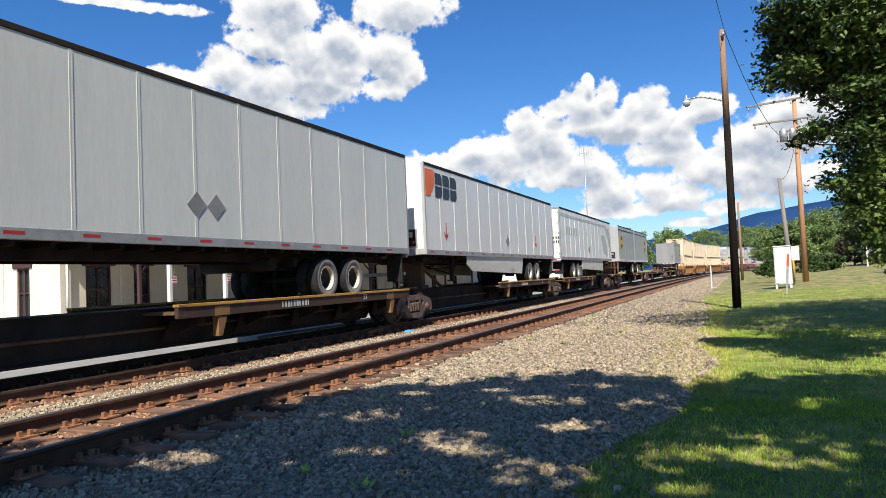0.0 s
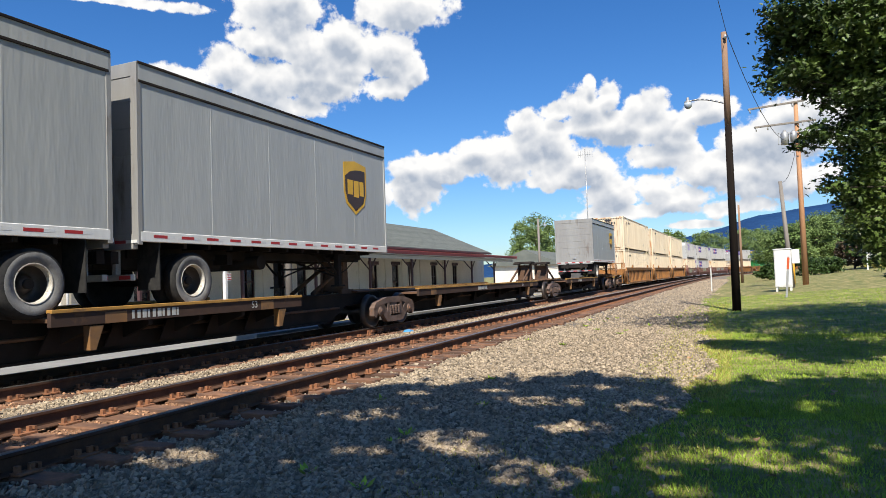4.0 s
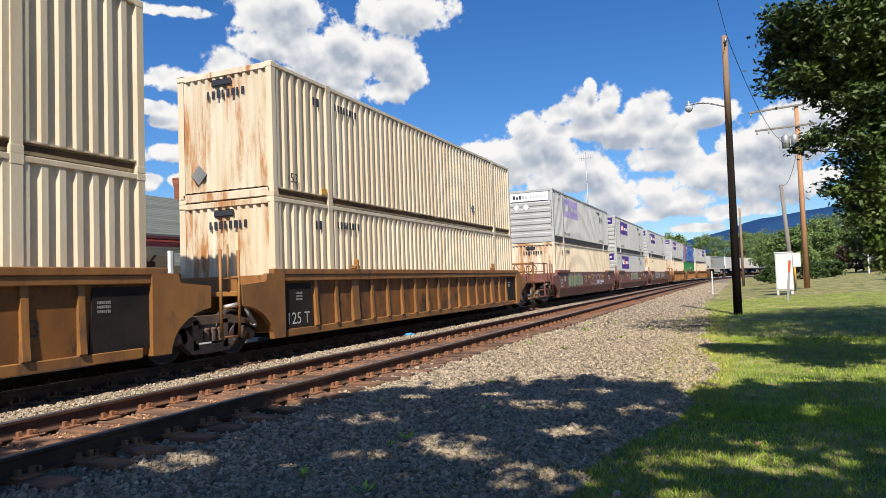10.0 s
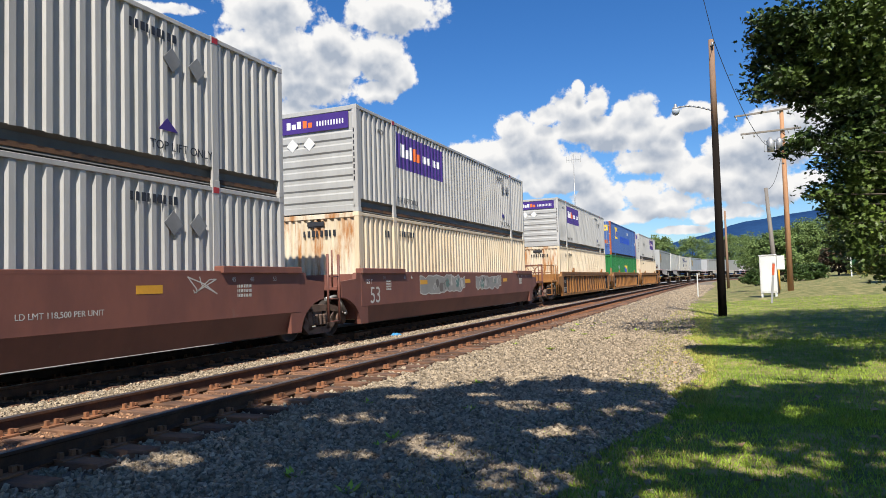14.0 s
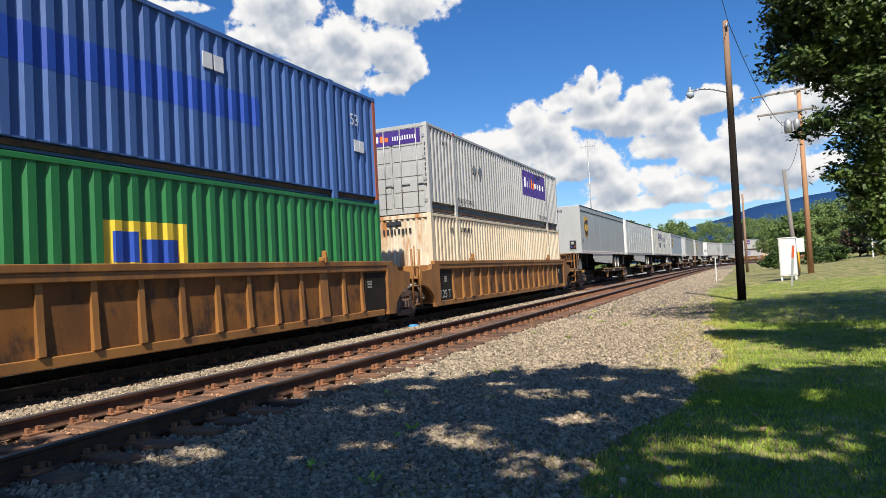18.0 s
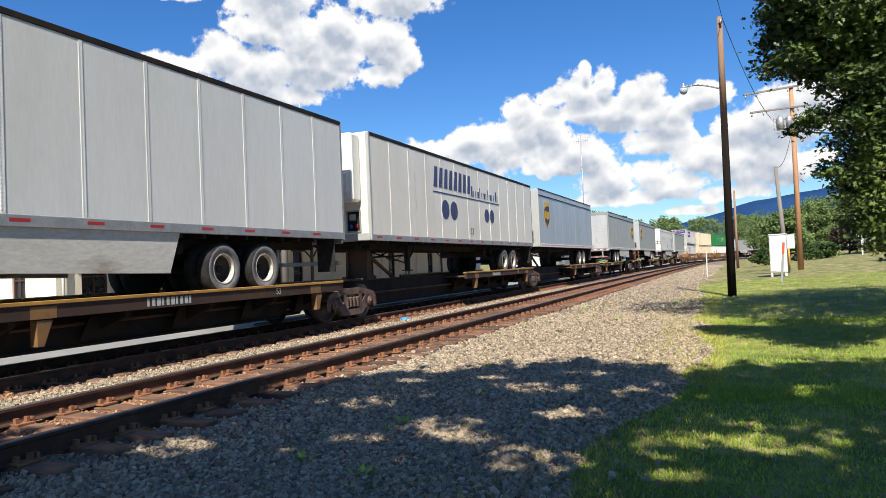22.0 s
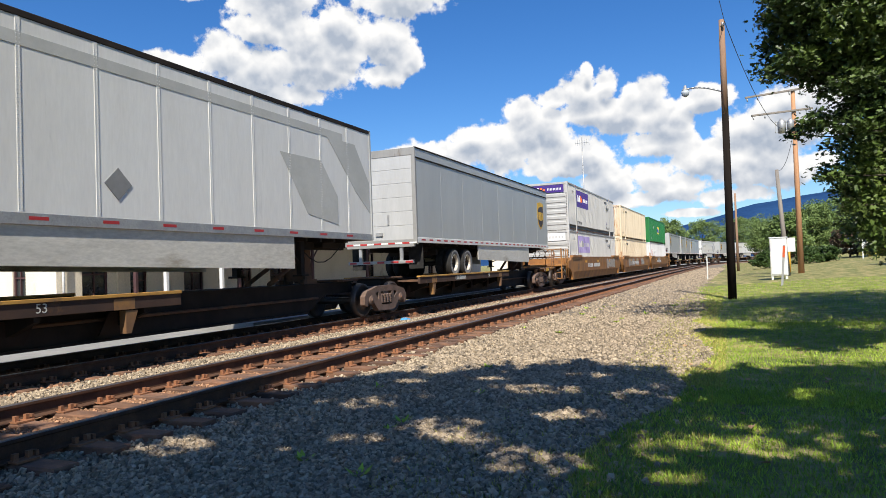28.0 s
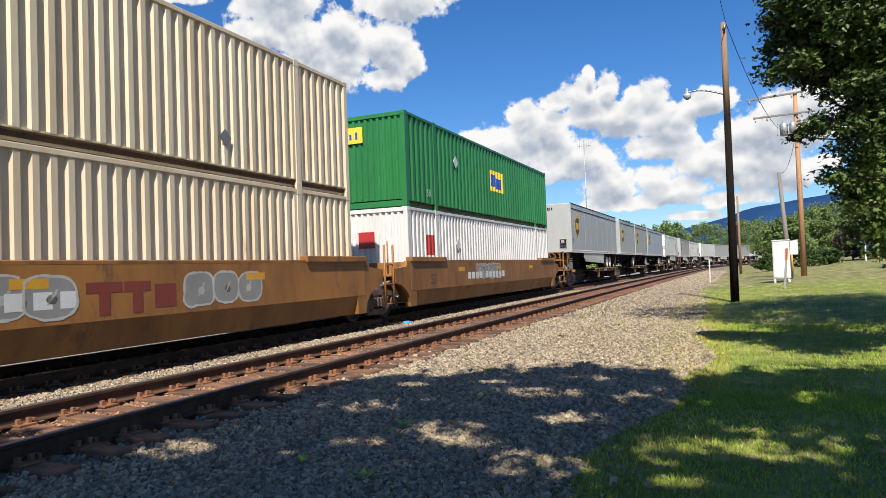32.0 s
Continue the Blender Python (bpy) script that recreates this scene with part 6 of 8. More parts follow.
part("logo_shape", boxes(*[(XF - 0.004, XF + 0.006, -0.25 + 0.235 * i, -0.25 + 0.235 * i + (0.05 if i % 3 else 0.16), 2.95, 3.18 + (0.16 if i % 4 == 0 else 0)) for i in range(14)], (XF - 0.004, XF + 0.006, -3.8, 3.1, 2.83, 2.87)), "navy", ALLI)
for yy in (-2.8, -2.02, 1.45, 2.08):
    bm = bmesh.new()
    r = 0.33 if yy < 0 else 0.27
    prism(bm, [(yy + r * math.cos(a * math.pi / 10), 2.3 + r * math.sin(a * math.pi / 10)) for a in range(20)], "x", XF - 0.004, XF + 0.006)
    part("logo_disc", bm, "navy", ALLI, "navy disc")
write("number", "53'", 0.34, "ink", ALLI, Matrix.Translation((XF + 0.002, -0.25, 1.62)) @ SIDE)
part("cooling_unit", boxes((-1.05, 1.05, -8.55, -8.08, 2.2, 4.05), (-0.95, 0.95, -8.6, -8.5, 2.4, 3.0), bev=0.06), "trl_white", ALLI, "white refrigeration unit")

SP_F = spine_unit("dark spine car with a worn yellow wheel deck", 17.5)
SP_N = spine_unit("dark spine car with a worn yellow wheel deck", 17.5, wheels_far=False)
SP_FN = spine_unit("dark spine car end unit with orange hand rails", 17.5, near_end=True)
SP_NF = spine_unit("dark spine car end unit with orange hand rails", 17.5, wheels_far=False, far_end=True)
SP_TWO = spine_unit("dark spine car carrying two short trailers", 18.6, near_end=True, two=True)
SP_EMPTY = spine_unit("empty dark spine car with raised rusty hitch stands", 19.0, wheels_far=False, deck=13.5)
SP_NF2 = spine_unit("dark spine car with an unused rusty hitch stand", 17.5, wheels_far=False, far_end=True, spare=(-8.3,))


def load(unit, u_unit, *cargo):
    put(unit, u_unit, 8.0)
    for tr, near, L in cargo:
        put(tr, near + L / 2, L / 2 - 1.5, DECK)


load(SP_F, 10.2, (GREY_F, 2.05, 16.15))
load(SP_F, 27.7, (DRT, 19.4, 16.15))
load(SP_NF, 45.4, (CRETE, 37.3, 16.15))
load(SP_TWO, 66.2, (PUP_F, 57.1, 8.6), (PUP_N, 66.2, 8.6))
load(SP_EMPTY, 85.2)
load(SP_NF2, 104.0, (PUP_N, 104.4, 8.6))
for u in (1.4, 18.9, 36.6, 53.0, 57.8, 75.6, 94.5, 111.6):
    put(truck, u, 0.89)
load(SP_FN, 315.2, (SOFT_F, 307.0, 16.15))
load(SP_F, 332.8, (PLATE_F, 324.7, 16.15))
load(SP_F, 350.3, (ALLI, 342.2, 16.15))
load(SP_F, 367.8, (BLUE_45, 359.7, 13.7))
load(SP_NF, 385.3, (SOFT_N, 380.4, 14.0))
for u in (307.6, 324.0, 341.5, 359.0, 376.5, 392.9):
    put(truck, u, 0.89)
load(SP_FN, 406.3, (SOFT_45, 398.1, 14.0))
load(SP_N, 425.9, (CRETE, 418.1, 16.15))
load(SP_NF, 444.8, (SOFT_N53, 437.0, 16.15))
for u in (398.7, 416.0, 435.3, 452.4):
    put(truck, u, 0.89)
# the tail, only ever seen far off
load(SP_FN, 528.6, (SOFT_F, 520.3, 16.15))
load(SP_F, 546.4, (PUP_F, 538.3, 8.6), (PUP_F, 547.3, 8.6))
load(SP_F, 564.2, (BLUE_45, 556.5, 13.7))
load(SP_NF, 582.0, (CRETE, 574.2, 16.15))
for u in (520.6, 537.6, 555.3, 573.1, 589.6):
    put(truck, u, 0.89)
for k in range(4):
    b = 594.0 + 36.6 * k
    load(SP_FN, b + 9.4, (PLATE_F if k % 2 else SOFT_F, b + 1.2, 16.15))
    load(SP_NF, b + 26.9, (CRETE if k % 2 == 0 else SOFT_N53, b + 18.9, 16.15))
    for u in (b + 1.4, b + 18.1, b + 34.6):
        put(truck, u, 0.89)

# ---- ties, plates, stones ----


def tie_mesh(seed):
    rnd = random.Random(seed)
    bm = bmesh.new()
    w, l = 0.115 + rnd.uniform(-0.008, 0.01), 1.37 + rnd.uniform(-0.06, 0.07)
    vs = box(bm, -l, l, -w, w, -0.18, 0.0, bev=0.012)
    for v in bm.verts:
        v.co += Vector((rnd.uniform(-0.012, 0.012), rnd.uniform(-0.007, 0.007), rnd.uniform(-0.008, 0.004)))
    return mesh_of(bm, "tie", "tie")


def build_ties(parent, c, s_a, s_b, seed):
    rnd = random.Random(seed)
    kinds = [tie_mesh(seed * 10 + k) for k in range(5)]
    far = bmesh.new()
    plates = bmesh.new()
    s = -20.0
    while s < 200.0:
        x, y, h = track(s, c + rnd.uniform(-0.06, 0.06))
        m = Matrix.Translation((x, y, -0.185 + rnd.uniform(-0.012, 0.004))) @ Matrix.Rotation(-h + rnd.uniform(-0.02, 0.02), 4, "Z")
        if s_a < s < s_b:
            share("tie", kinds[rnd.randrange(5)], parent, m)
        elif -4 < s < 120:
            for v in box(far, -1.3, 1.3, -0.115, 0.115, -0.18, 0.0):
                v.co = m @ v.co
        if -1 < s < 75:
            for a in (-0.755, 0.755):
                px, py, _ = track(s, c + a)
                pm = Matrix.Translation((px, py, 0)) @ Matrix.Rotation(-h, 4, "Z")
                rows = [(-0.18, 0.18, -0.10, 0.10, -0.186, -0.168)]
                if s < 40:
                    rows += [(sg * 0.095 - 0.022, sg * 0.095 + 0.022, d - 0.02, d + 0.02, -0.17, -0.125 + 0.012 * sg) for sg in (1, -1) for d in (-0.06, 0.06)]
                    rows += [(-0.10, 0.10, 0.118, 0.150, -0.178, -0.13)]
                for r in rows:
                    for v in box(plates, *r):
                        v.co = pm @ v.co
        s += 0.53 + rnd.uniform(-0.03, 0.03)
    tagged(part("tie_row", far, "tie", parent), kind="stuff")
    tagged(part("tie_plates", plates, "plate", parent, "rusty tie plates and spikes"), kind="stuff")


build_ties(track_near, NEAR_C, 2.0, 62.0, 3)
build_ties(track_far, TRAIN_C, 5.0, 70.0, 4)
for c, parent in ((TRAIN_C + 0.755, track_far),):
    x, y, h = track(16.9, c)
    j = part("joint_bar", boxes((-0.02, 0.02, -0.45, 0.45, -0.14, -0.05), *[(0.02, 0.04, -0.4 + 0.16 * i - 0.02, -0.4 + 0.16 * i + 0.02, -0.115, -0.075) for i in range(6)]), "plate", parent, "bolted rail joint bar")
    j.matrix_basis = Matrix.Translation((x + 0.03, y, 0)) @ Matrix.Rotation(-h, 4, "Z")


def stones(name, label, areas, seed, material="stone"):
    """Loose crushed stone: areas are (lat0, lat1, y0, y1, how many, size, lift)."""
    rg = np.random.default_rng(seed)
    V, F, off = [], [], 0
    cube = np.array([[x, y, z] for x in (-1, 1) for y in (-1, 1) for z in (-1, 1)], float)
    quads = np.array([[0, 1, 3, 2], [4, 6, 7, 5], [0, 4, 5, 1], [2, 3, 7, 6], [0, 2, 6, 4], [1, 5, 7, 3]])
    for l0, l1, y0, y1, n, size, lift in areas:
        lat, yy = rg.uniform(l0, l1, n), rg.uniform(0, 1, n)
        yy = y0 + (y1 - y0) * yy ** 1.35
        for i in range(n):
            if lat[i] > -2.6 and zone(lat[i], yy[i]) == 0 and rg.uniform() > 0.03:
                continue
            z = ground_z(lat[i], yy[i]) + lift + (size * 0.7 * rg.uniform() if size < 0.04 else 0.0)
            c = np.array([lat[i] + K_NEAR * yy[i] ** 2 / 2, yy[i], z])
            a, b, g = rg.uniform(0, 6.28, 3)
            ca, sa, cb, sb, cg, sg = np.cos(a), np.sin(a), np.cos(b), np.sin(b), np.cos(g), np.sin(g)
            r = np.array([[ca * cb, ca * sb * sg - sa * cg, ca * sb * cg + sa * sg], [sa * cb, sa * sb * sg + ca * cg, sa * sb * cg - ca * sg], [-sb, cb * sg, cb * cg]])
            k = cube * rg.uniform(0.45, 1.0, (8, 3)) * (size * rg.uniform(0.5, 1.25) * np.array([1.0, 0.75, 0.6]))
            V.append(k @ r.T + c)
            F.append(quads + off)
            off += 8
    me = bpy.data.meshes.new(name)
    me.from_pydata(np.concatenate(V).tolist(), [], np.concatenate(F).tolist())
    me.materials.append(M[material])
    return tagged(new(name, me), label, "gravel", kind="stuff")


stones("gravel_stones", "loose grey crushed stone beside the track", [(-5.0, -0.5, 3.0, 9.5, 31000, 0.029, 0.0), (-4.8, -0.8, 3.0, 11.0, 2500, 0.045, 0.01), (-5.0, -0.3, 8.5, 20.0, 23000, 0.032, 0.0), (-4.9, -0.6, 18.0, 48.0, 8000, 0.042, 0.0), (-4.9, -1.4, 46.0, 110.0, 6000, 0.06, 0.0), (-3.5, -1.6, 3.0, 6.0, 2500, 0.03, 0.0)], 11)
stones("ballast_stones", "pale ballast stones between the rails", [(-8.72, -7.72, 3.5, 14.0, 7000, 0.027, 0.02), (-8.72, -7.72, 13.0, 40.0, 5500, 0.032, 0.02), (-5.5, -5.0, 2.5, 30.0, 2500, 0.034, 0.0), (-12.0, -11.1, 5.0, 40.0, 3500, 0.035, 0.02)], 12)
stones("rusty_stones", "rust-stained ballast stones inside the rails", [(-7.0, -5.65, 3.5, 32.0, 7000, 0.028, -0.015), (-7.75, -7.1, 3.5, 32.0, 2600, 0.028, 0.0), (-9.35, -8.7, 5.0, 32.0, 2600, 0.028, 0.0), (-10.8, -9.4, 6.0, 35.0, 3000, 0.03, -0.01)], 13, "stone_rust")


def blades(name, label, areas, seed, material, stray=0.14):
    """Mown grass: areas are (lat0, lat1, y0, y1, how many, height)."""
    rg = np.random.default_rng(seed)
    V, F, off = [], [], 0
    for l0, l1, y0, y1, n, hgt in areas:
        lat, yy = rg.uniform(l0, l1, n), y0 + (y1 - y0) * rg.uniform(0, 1, n) ** 1.4
        for i in range(n):
            if zone(lat[i], yy[i]) != 0 and rg.uniform() > stray:
                continue
            z = ground_z(lat[i], yy[i])
            a, hh = rg.uniform(0, 6.28), hgt * rg.uniform(0.4, 1.3)
            w = hh * 0.11 + 0.002
            dx, dy = math.cos(a) * w, math.sin(a) * w
            lx, ly = rg.normal(0, hh * 0.45, 2)
            x = lat[i] + K_NEAR * yy[i] ** 2 / 2
            V += [(x - dx, yy[i] - dy, z - 0.005), (x + dx, yy[i] + dy, z - 0.005), (x + lx, yy[i] + ly, z + hh)]
            F.append((off, off + 1, off + 2))
            off += 3
    me = bpy.data.meshes.new(name)
    me.from_pydata(V, [], F)
    me.materials.append(M[material])
    return tagged(new(name, me), label, "grass", kind="stuff")


blades("grass", "short mown green lawn grass", [(-2.4, 3.6, 3.2, 9.0, 66000, 0.040), (-1.7, 5.0, 8.0, 18.0, 62000, 0.042), (-1.8, 8.0, 17.0, 40.0, 38000, 0.055)], 21, "blade")
blades("dry_grass", "dry yellowed grass along the gravel", [(-1.7, -0.2, 3.5, 9.0, 3200, 0.05), (-1.3, -0.1, 9.0, 18.0, 11000, 0.05), (-1.9, -0.3, 18.0, 32.0, 5000, 0.06), (-2.6, -1.0, 4.2, 6.2, 1500, 0.06), (-1.5, -0.5, 10.0, 18.5, 9000, 0.05)], 22, "straw", 0.4)
rw = random.Random(5)
for k in range(22):
    lat, y = rw.uniform(-4.6, -1.5), 3.6 + 22 * rw.random() ** 1.5
    w = thing("weed", "small green weed growing in the gravel", "weed", "weeds in the gravel", m=pose(lat, y, ground_z(lat, y), 0, 0, rw.uniform(0, 360)))
    bm = bmesh.new()
    for i in range(9):
        a, l = i * 2.4, rw.uniform(0.05, 0.13)
        d, n = Vector((math.cos(a), math.sin(a), 0.7)), Vector((-math.sin(a), math.cos(a), 0)) * l * 0.18
        p = [bm.verts.new(q) for q in (Vector((0, 0, -0.01)), d * l * 0.6 + n, d * l, d * l * 0.6 - n)]
        bm.faces.new(p)
    part("leaves", bm, "blade", w)
for k in range(46):
    lat, y = rw.uniform(-0.9, 3.2), 4.2 + 9.5 * rw.random()
    w = thing("fallen_leaf", "dry brown leaf lying on the lawn", "leaf", "fallen leaves", m=pose(lat, y, ground_z(lat, y) + 0.035, rw.uniform(-20, 20), rw.uniform(-20, 20), rw.uniform(0, 360)))
    bm = bmesh.new()
    s_ = rw.uniform(0.035, 0.06)
    mid = [bm.verts.new((s_ * u, 0, 0.0)) for u in (-1, 0, 1)]
    lf = [bm.verts.new((s_ * u, s_ * v, 0.012)) for u, v in ((-0.5, 0.6), (0.4, 0.7))]
    rt = [bm.verts.new((s_ * u, -s_ * v, 0.016)) for u, v in ((-0.5, 0.6), (0.4, 0.7))]
    bm.faces.new((mid[0], mid[1], mid[2], lf[1], lf[0])), bm.faces.new((mid[2], mid[1], mid[0], rt[0], rt[1]))
    part("blade", bm, "dead_leaf", w)

# ---- platform ----
pl = thing("station_platform", "grey asphalt station platform with a worn yellow edge line", "platform", kind="structure")
bm = boxes((-24.0, -12.35, 15.2, 78, -0.6, -0.06))
part("platform_slab", bm, "asphalt", pl)
part("platform_edge", boxes(*[(-12.35, -12.05, 15.2 + 3 * i, 18.17 + 3 * i, -0.5, -0.05) for i in range(21)], bev=0.01), "asphalt", pl, "pale concrete platform edge")
part("edge_line", boxes((-12.95, -12.75, 15.3, 78, -0.062, -0.054)), "stripe_yellow", pl, "worn yellow line")

# ---- station ----
WX, RX, BX = -22.0, -27.5, -33.0
Y0, Y1 = 17.0, 62.0
EAVE, RIDGE = 3.9, 6.3


def wall_with_holes(bm, along, a0, a1, z0, z1, holes, face, thick):
    """A wall in the plane face: 'x' walls run along y, 'y' walls along x; holes are (a0, a1, z0, z1)."""
    cuts = sorted({a0, a1, *[h[0] for h in holes], *[h[1] for h in holes]})
    for p, q in zip(cuts, cuts[1:]):
        hs = sorted([(h[2], h[3]) for h in holes if h[0] <= p + 1e-6 and h[1] >= q - 1e-6])
        z = z0
        for lo, hi in hs + [(z1, z1)]:
            if lo > z + 1e-6:
                if along == "x":
                    box(bm, *sorted((face, face + thick)), p, q, z, lo)
                else:
                    box(bm, p, q, *sorted((face, face + thick)), z, lo)
            z = max(z, hi)
    return bm


def window(parent, name, plane, face, a0, a1, z0, z1, door=False, inward=-1, lit=False):
    """Frame, panes and lintel set in an opening of a wall; plane 'x' faces +x, 'y' faces -y."""
    w = part("window_frame" if not door else "door_frame", bmesh.new(), "trim_maroon", parent)
    bm = bmesh.new()
    d0, d1 = (face - 0.16, face - 0.06) if plane == "x" else (face + 0.06, face + 0.16)
    def bar(p, q, lo, hi, dd=0.0):
        if plane == "x":
            box(bm, d0, d1 + dd, p, q, lo, hi)
        else:
            box(bm, p, q, d0 - dd, d1, lo, hi)
    t = 0.07
    bar(a0, a0 + t, z0, z1), bar(a1 - t, a1, z0, z1), bar(a0 + t, a1 - t, z1 - t, z1), bar(a0 + t, a1 - t, z0, z0 + t)
    mid = (a0 + a1) / 2
    bar(a0 + t, a1 - t, (z0 + z1) / 2 - 0.03, (z0 + z1) / 2 + 0.03)
    if not door:
        bar(mid - 0.02, mid + 0.02, z0 + t, (z0 + z1) / 2 - 0.03), bar(mid - 0.02, mid + 0.02, (z0 + z1) / 2 + 0.03, z1 - t)
    bm.to_mesh(w.data)
    bm.free()
    for lo, hi in ((z0 + t, (z0 + z1) / 2 - 0.03), ((z0 + z1) / 2 + 0.03, z1 - t)):
        # lit panes get an opaque cream colour to imitate light on the glass
        gm = "rim" if lit else "glass_dark"
        p = boxes((face - 0.125, face - 0.115, a0 + t, a1 - t, lo, hi)) if plane == "x" else boxes((a0 + t, a1 - t, face + 0.115, face + 0.125, lo, hi))
        part("pane", p, gm, w)
    lt = 0.16
    l = boxes((face - 0.02, face + 0.06, a0 - lt, a1 + lt, z1, z1 + 0.22), bev=0.01) if plane == "x" else boxes((a0 - lt, a1 + lt, face - 0.06, face + 0.02, z1, z1 + 0.22), bev=0.01)
    part("lintel", l, "trim_maroon", parent)
    if not door:
        s = boxes((face - 0.02, face + 0.07, a0 - 0.08, a1 + 0.08, z0 - 0.1, z0)) if plane == "x" else boxes((a0 - 0.08, a1 + 0.08, face - 0.07, face + 0.02, z0 - 0.1, z0))
        part("sill", s, "trim_maroon", parent)


def roof_slab(bm, pts, thick):
    """A sloped slab through the corner points pts."""
    va = [bm.verts.new(p) for p in pts]
    vb = [bm.verts.new((p[0], p[1], p[2] - thick)) for p in pts]
    n = len(pts)
    fs = [bm.faces.new(va), bm.faces.new(list(reversed(vb)))] + [bm.faces.new((va[i], vb[i], vb[(i + 1) % n], va[(i + 1) % n])) for i in range(n)]
    bmesh.ops.recalc_face_normals(bm, faces=fs)


st = thing("train_station", "cream-painted brick railway station with slate-grey roof and maroon trim", "station")
FRONT = [(18.0, 19.15, 0.6, 2.35, 0), (20.2, 21.05, 0.0, 2.35, 1), (23.1, 24.3, 0.6, 2.3, 0), (26.6, 27.7, 0.6, 2.35, 0), (29.2, 30.2, 0.0, 2.4, 1), (31.3, 32.2, 0.0, 2.45, 1), (39.4, 40.5, 0.6, 2.4, 0), (42.7, 43.7, 0.0, 2.4, 1), (45.2, 46.2, 0.6, 2.4, 0), (49.5, 50.5, 0.6, 2.4, 0), (54.0, 55.0, 0.6, 2.4, 0)]
bm = bmesh.new()
wall_with_holes(bm, "x", Y0, Y1, -0.1, EAVE, [h[:4] for h in FRONT], WX, -0.3)
part("front_wall", bm, "brick_white", st, "cream-painted brick wall under the canopy")
bm = bmesh.new()
wall_with_holes(bm, "y", BX, WX - 0.3, -0.1, EAVE, [(-24.35, -23.65, 0.5, 2.35), (-30.5, -29.6, 0.5, 2.35)], Y0, 0.3)
part("end_wall", bm, "brick_white", st)
part("gable", prism_bm([(BX, EAVE), (WX, EAVE), (RX, RIDGE - 0.12)], Y0, Y0 + 0.3, "y"), "brick_white", st)
part("back_wall", boxes((BX, BX + 0.3, Y0 + 0.3, Y1, -0.1, EAVE)), "brick_white", st)
bm = boxes((BX + 0.3, WX - 0.3, Y1 - 0.3, Y1, -0.1, EAVE))
part("end_wall", bm, "brick_white", st)
part("gable", prism_bm([(BX, EAVE), (WX, EAVE), (RX, RIDGE - 0.12)], Y1 - 0.3, Y1, "y"), "brick_white", st)
for a0, a1, z0, z1, d in FRONT:
    window(st, "window", "x", WX, a0, a1, z0, z1, door=bool(d))
window(st, "window", "y", Y0, -24.35, -23.65, 0.5, 2.35)
window(st, "window", "y", Y0, -30.5, -29.6, 0.5, 2.35)
part("cornice", boxes((BX - 0.1, WX + 0.1, Y0 - 0.10, Y0, 3.05, 3.16), (BX - 0.08, WX + 0.08, Y0 - 0.06, Y0, 2.86, 2.94), bev=0.01), "brick_white", st)
for xx in (-25.3, -22.25, -28.5):
    part("pilaster", boxes((xx - 0.25, xx + 0.25, Y0 - 0.05, Y0 + 0.01, -0.1, 2.86), bev=0.01), "brick_white", st)
for yy in (19.75, 22.1, 25.5, 28.5, 33.2, 38.2, 41.8, 44.4, 47.5, 52.0):
    part("pilaster", boxes((WX - 0.01, WX + 0.05, yy - 0.2, yy + 0.2, -0.1, 2.8), bev=0.01), "brick_white", st)
# roof with shingle courses, each a thin overlapping strip
OVX, OVY = 0.55, 0.55
slope = (RIDGE - EAVE) / (WX - RX)
for sg in (1, -1):
    xe = RX + sg * (WX - RX + OVX)
    ze = RIDGE - slope * (WX - RX + OVX)
    bm = bmesh.new()
    roof_slab(bm, [(RX, Y0 - OVY, RIDGE), (xe, Y0 - OVY, ze), (xe, Y1 + OVY, ze), (RX, Y1 + OVY, RIDGE)], 0.12)
    rf = part("roof", bm, "shingle", st, "slate-grey shingle roof slope")
    n = 22
    for i in range(n):
        f0, f1 = i / n, (i + 1) / n
        x0, x1 = RX + (xe - RX) * f0, RX + (xe - RX) * f1
        z0, z1 = RIDGE + (ze - RIDGE) * f0, RIDGE + (ze - RIDGE) * f1
        if sg > 0:
            bm = bmesh.new()
            roof_slab(bm, [(x0, Y0 - OVY + 0.01, z0 + 0.006), (x1, Y0 - OVY + 0.01, z1 + 0.014), (x1, Y1, z1 + 0.014), (x0, Y1, z0 + 0.006)], 0.012)
            part("shingle_course", bm, "shingle", rf)
    part("gutter", boxes((xe - 0.02, xe + 0.12, Y0 - OVY, Y1 + OVY, ze - 0.20, ze - 0.06), bev=0.02) if sg > 0 else boxes((xe - 0.12, xe + 0.02, Y0 - OVY, Y1 + OVY, ze - 0.20, ze - 0.06)), "trim_maroon", st)
    bm = bmesh.new()
    roof_slab(bm, [(RX, Y0 - OVY - 0.04, RIDGE + 0.03), (xe, Y0 - OVY - 0.04, ze + 0.03), (xe, Y0 - OVY + 0.02, ze + 0.03), (RX, Y0 - OVY + 0.02, RIDGE + 0.03)], 0.22)
    part("rake_board", bm, "trim_maroon", st)
part("eave_soffit", boxes((WX, WX + OVX, Y0 - OVY, Y1 + OVY, ze - 0.16, ze - 0.12)), "trim_maroon", st)
part("frieze", boxes((WX + 0.002, WX + 0.04, Y0, Y1, 3.16, ze - 0.16)), "trim_maroon", st)
part("end_frieze", boxes((BX - 0.3, WX + 0.4, Y0 - 0.4, Y0 - 0.02, EAVE - 0.18, EAVE - 0.02), bev=0.02), "trim_maroon", st, "red-brown gable return")
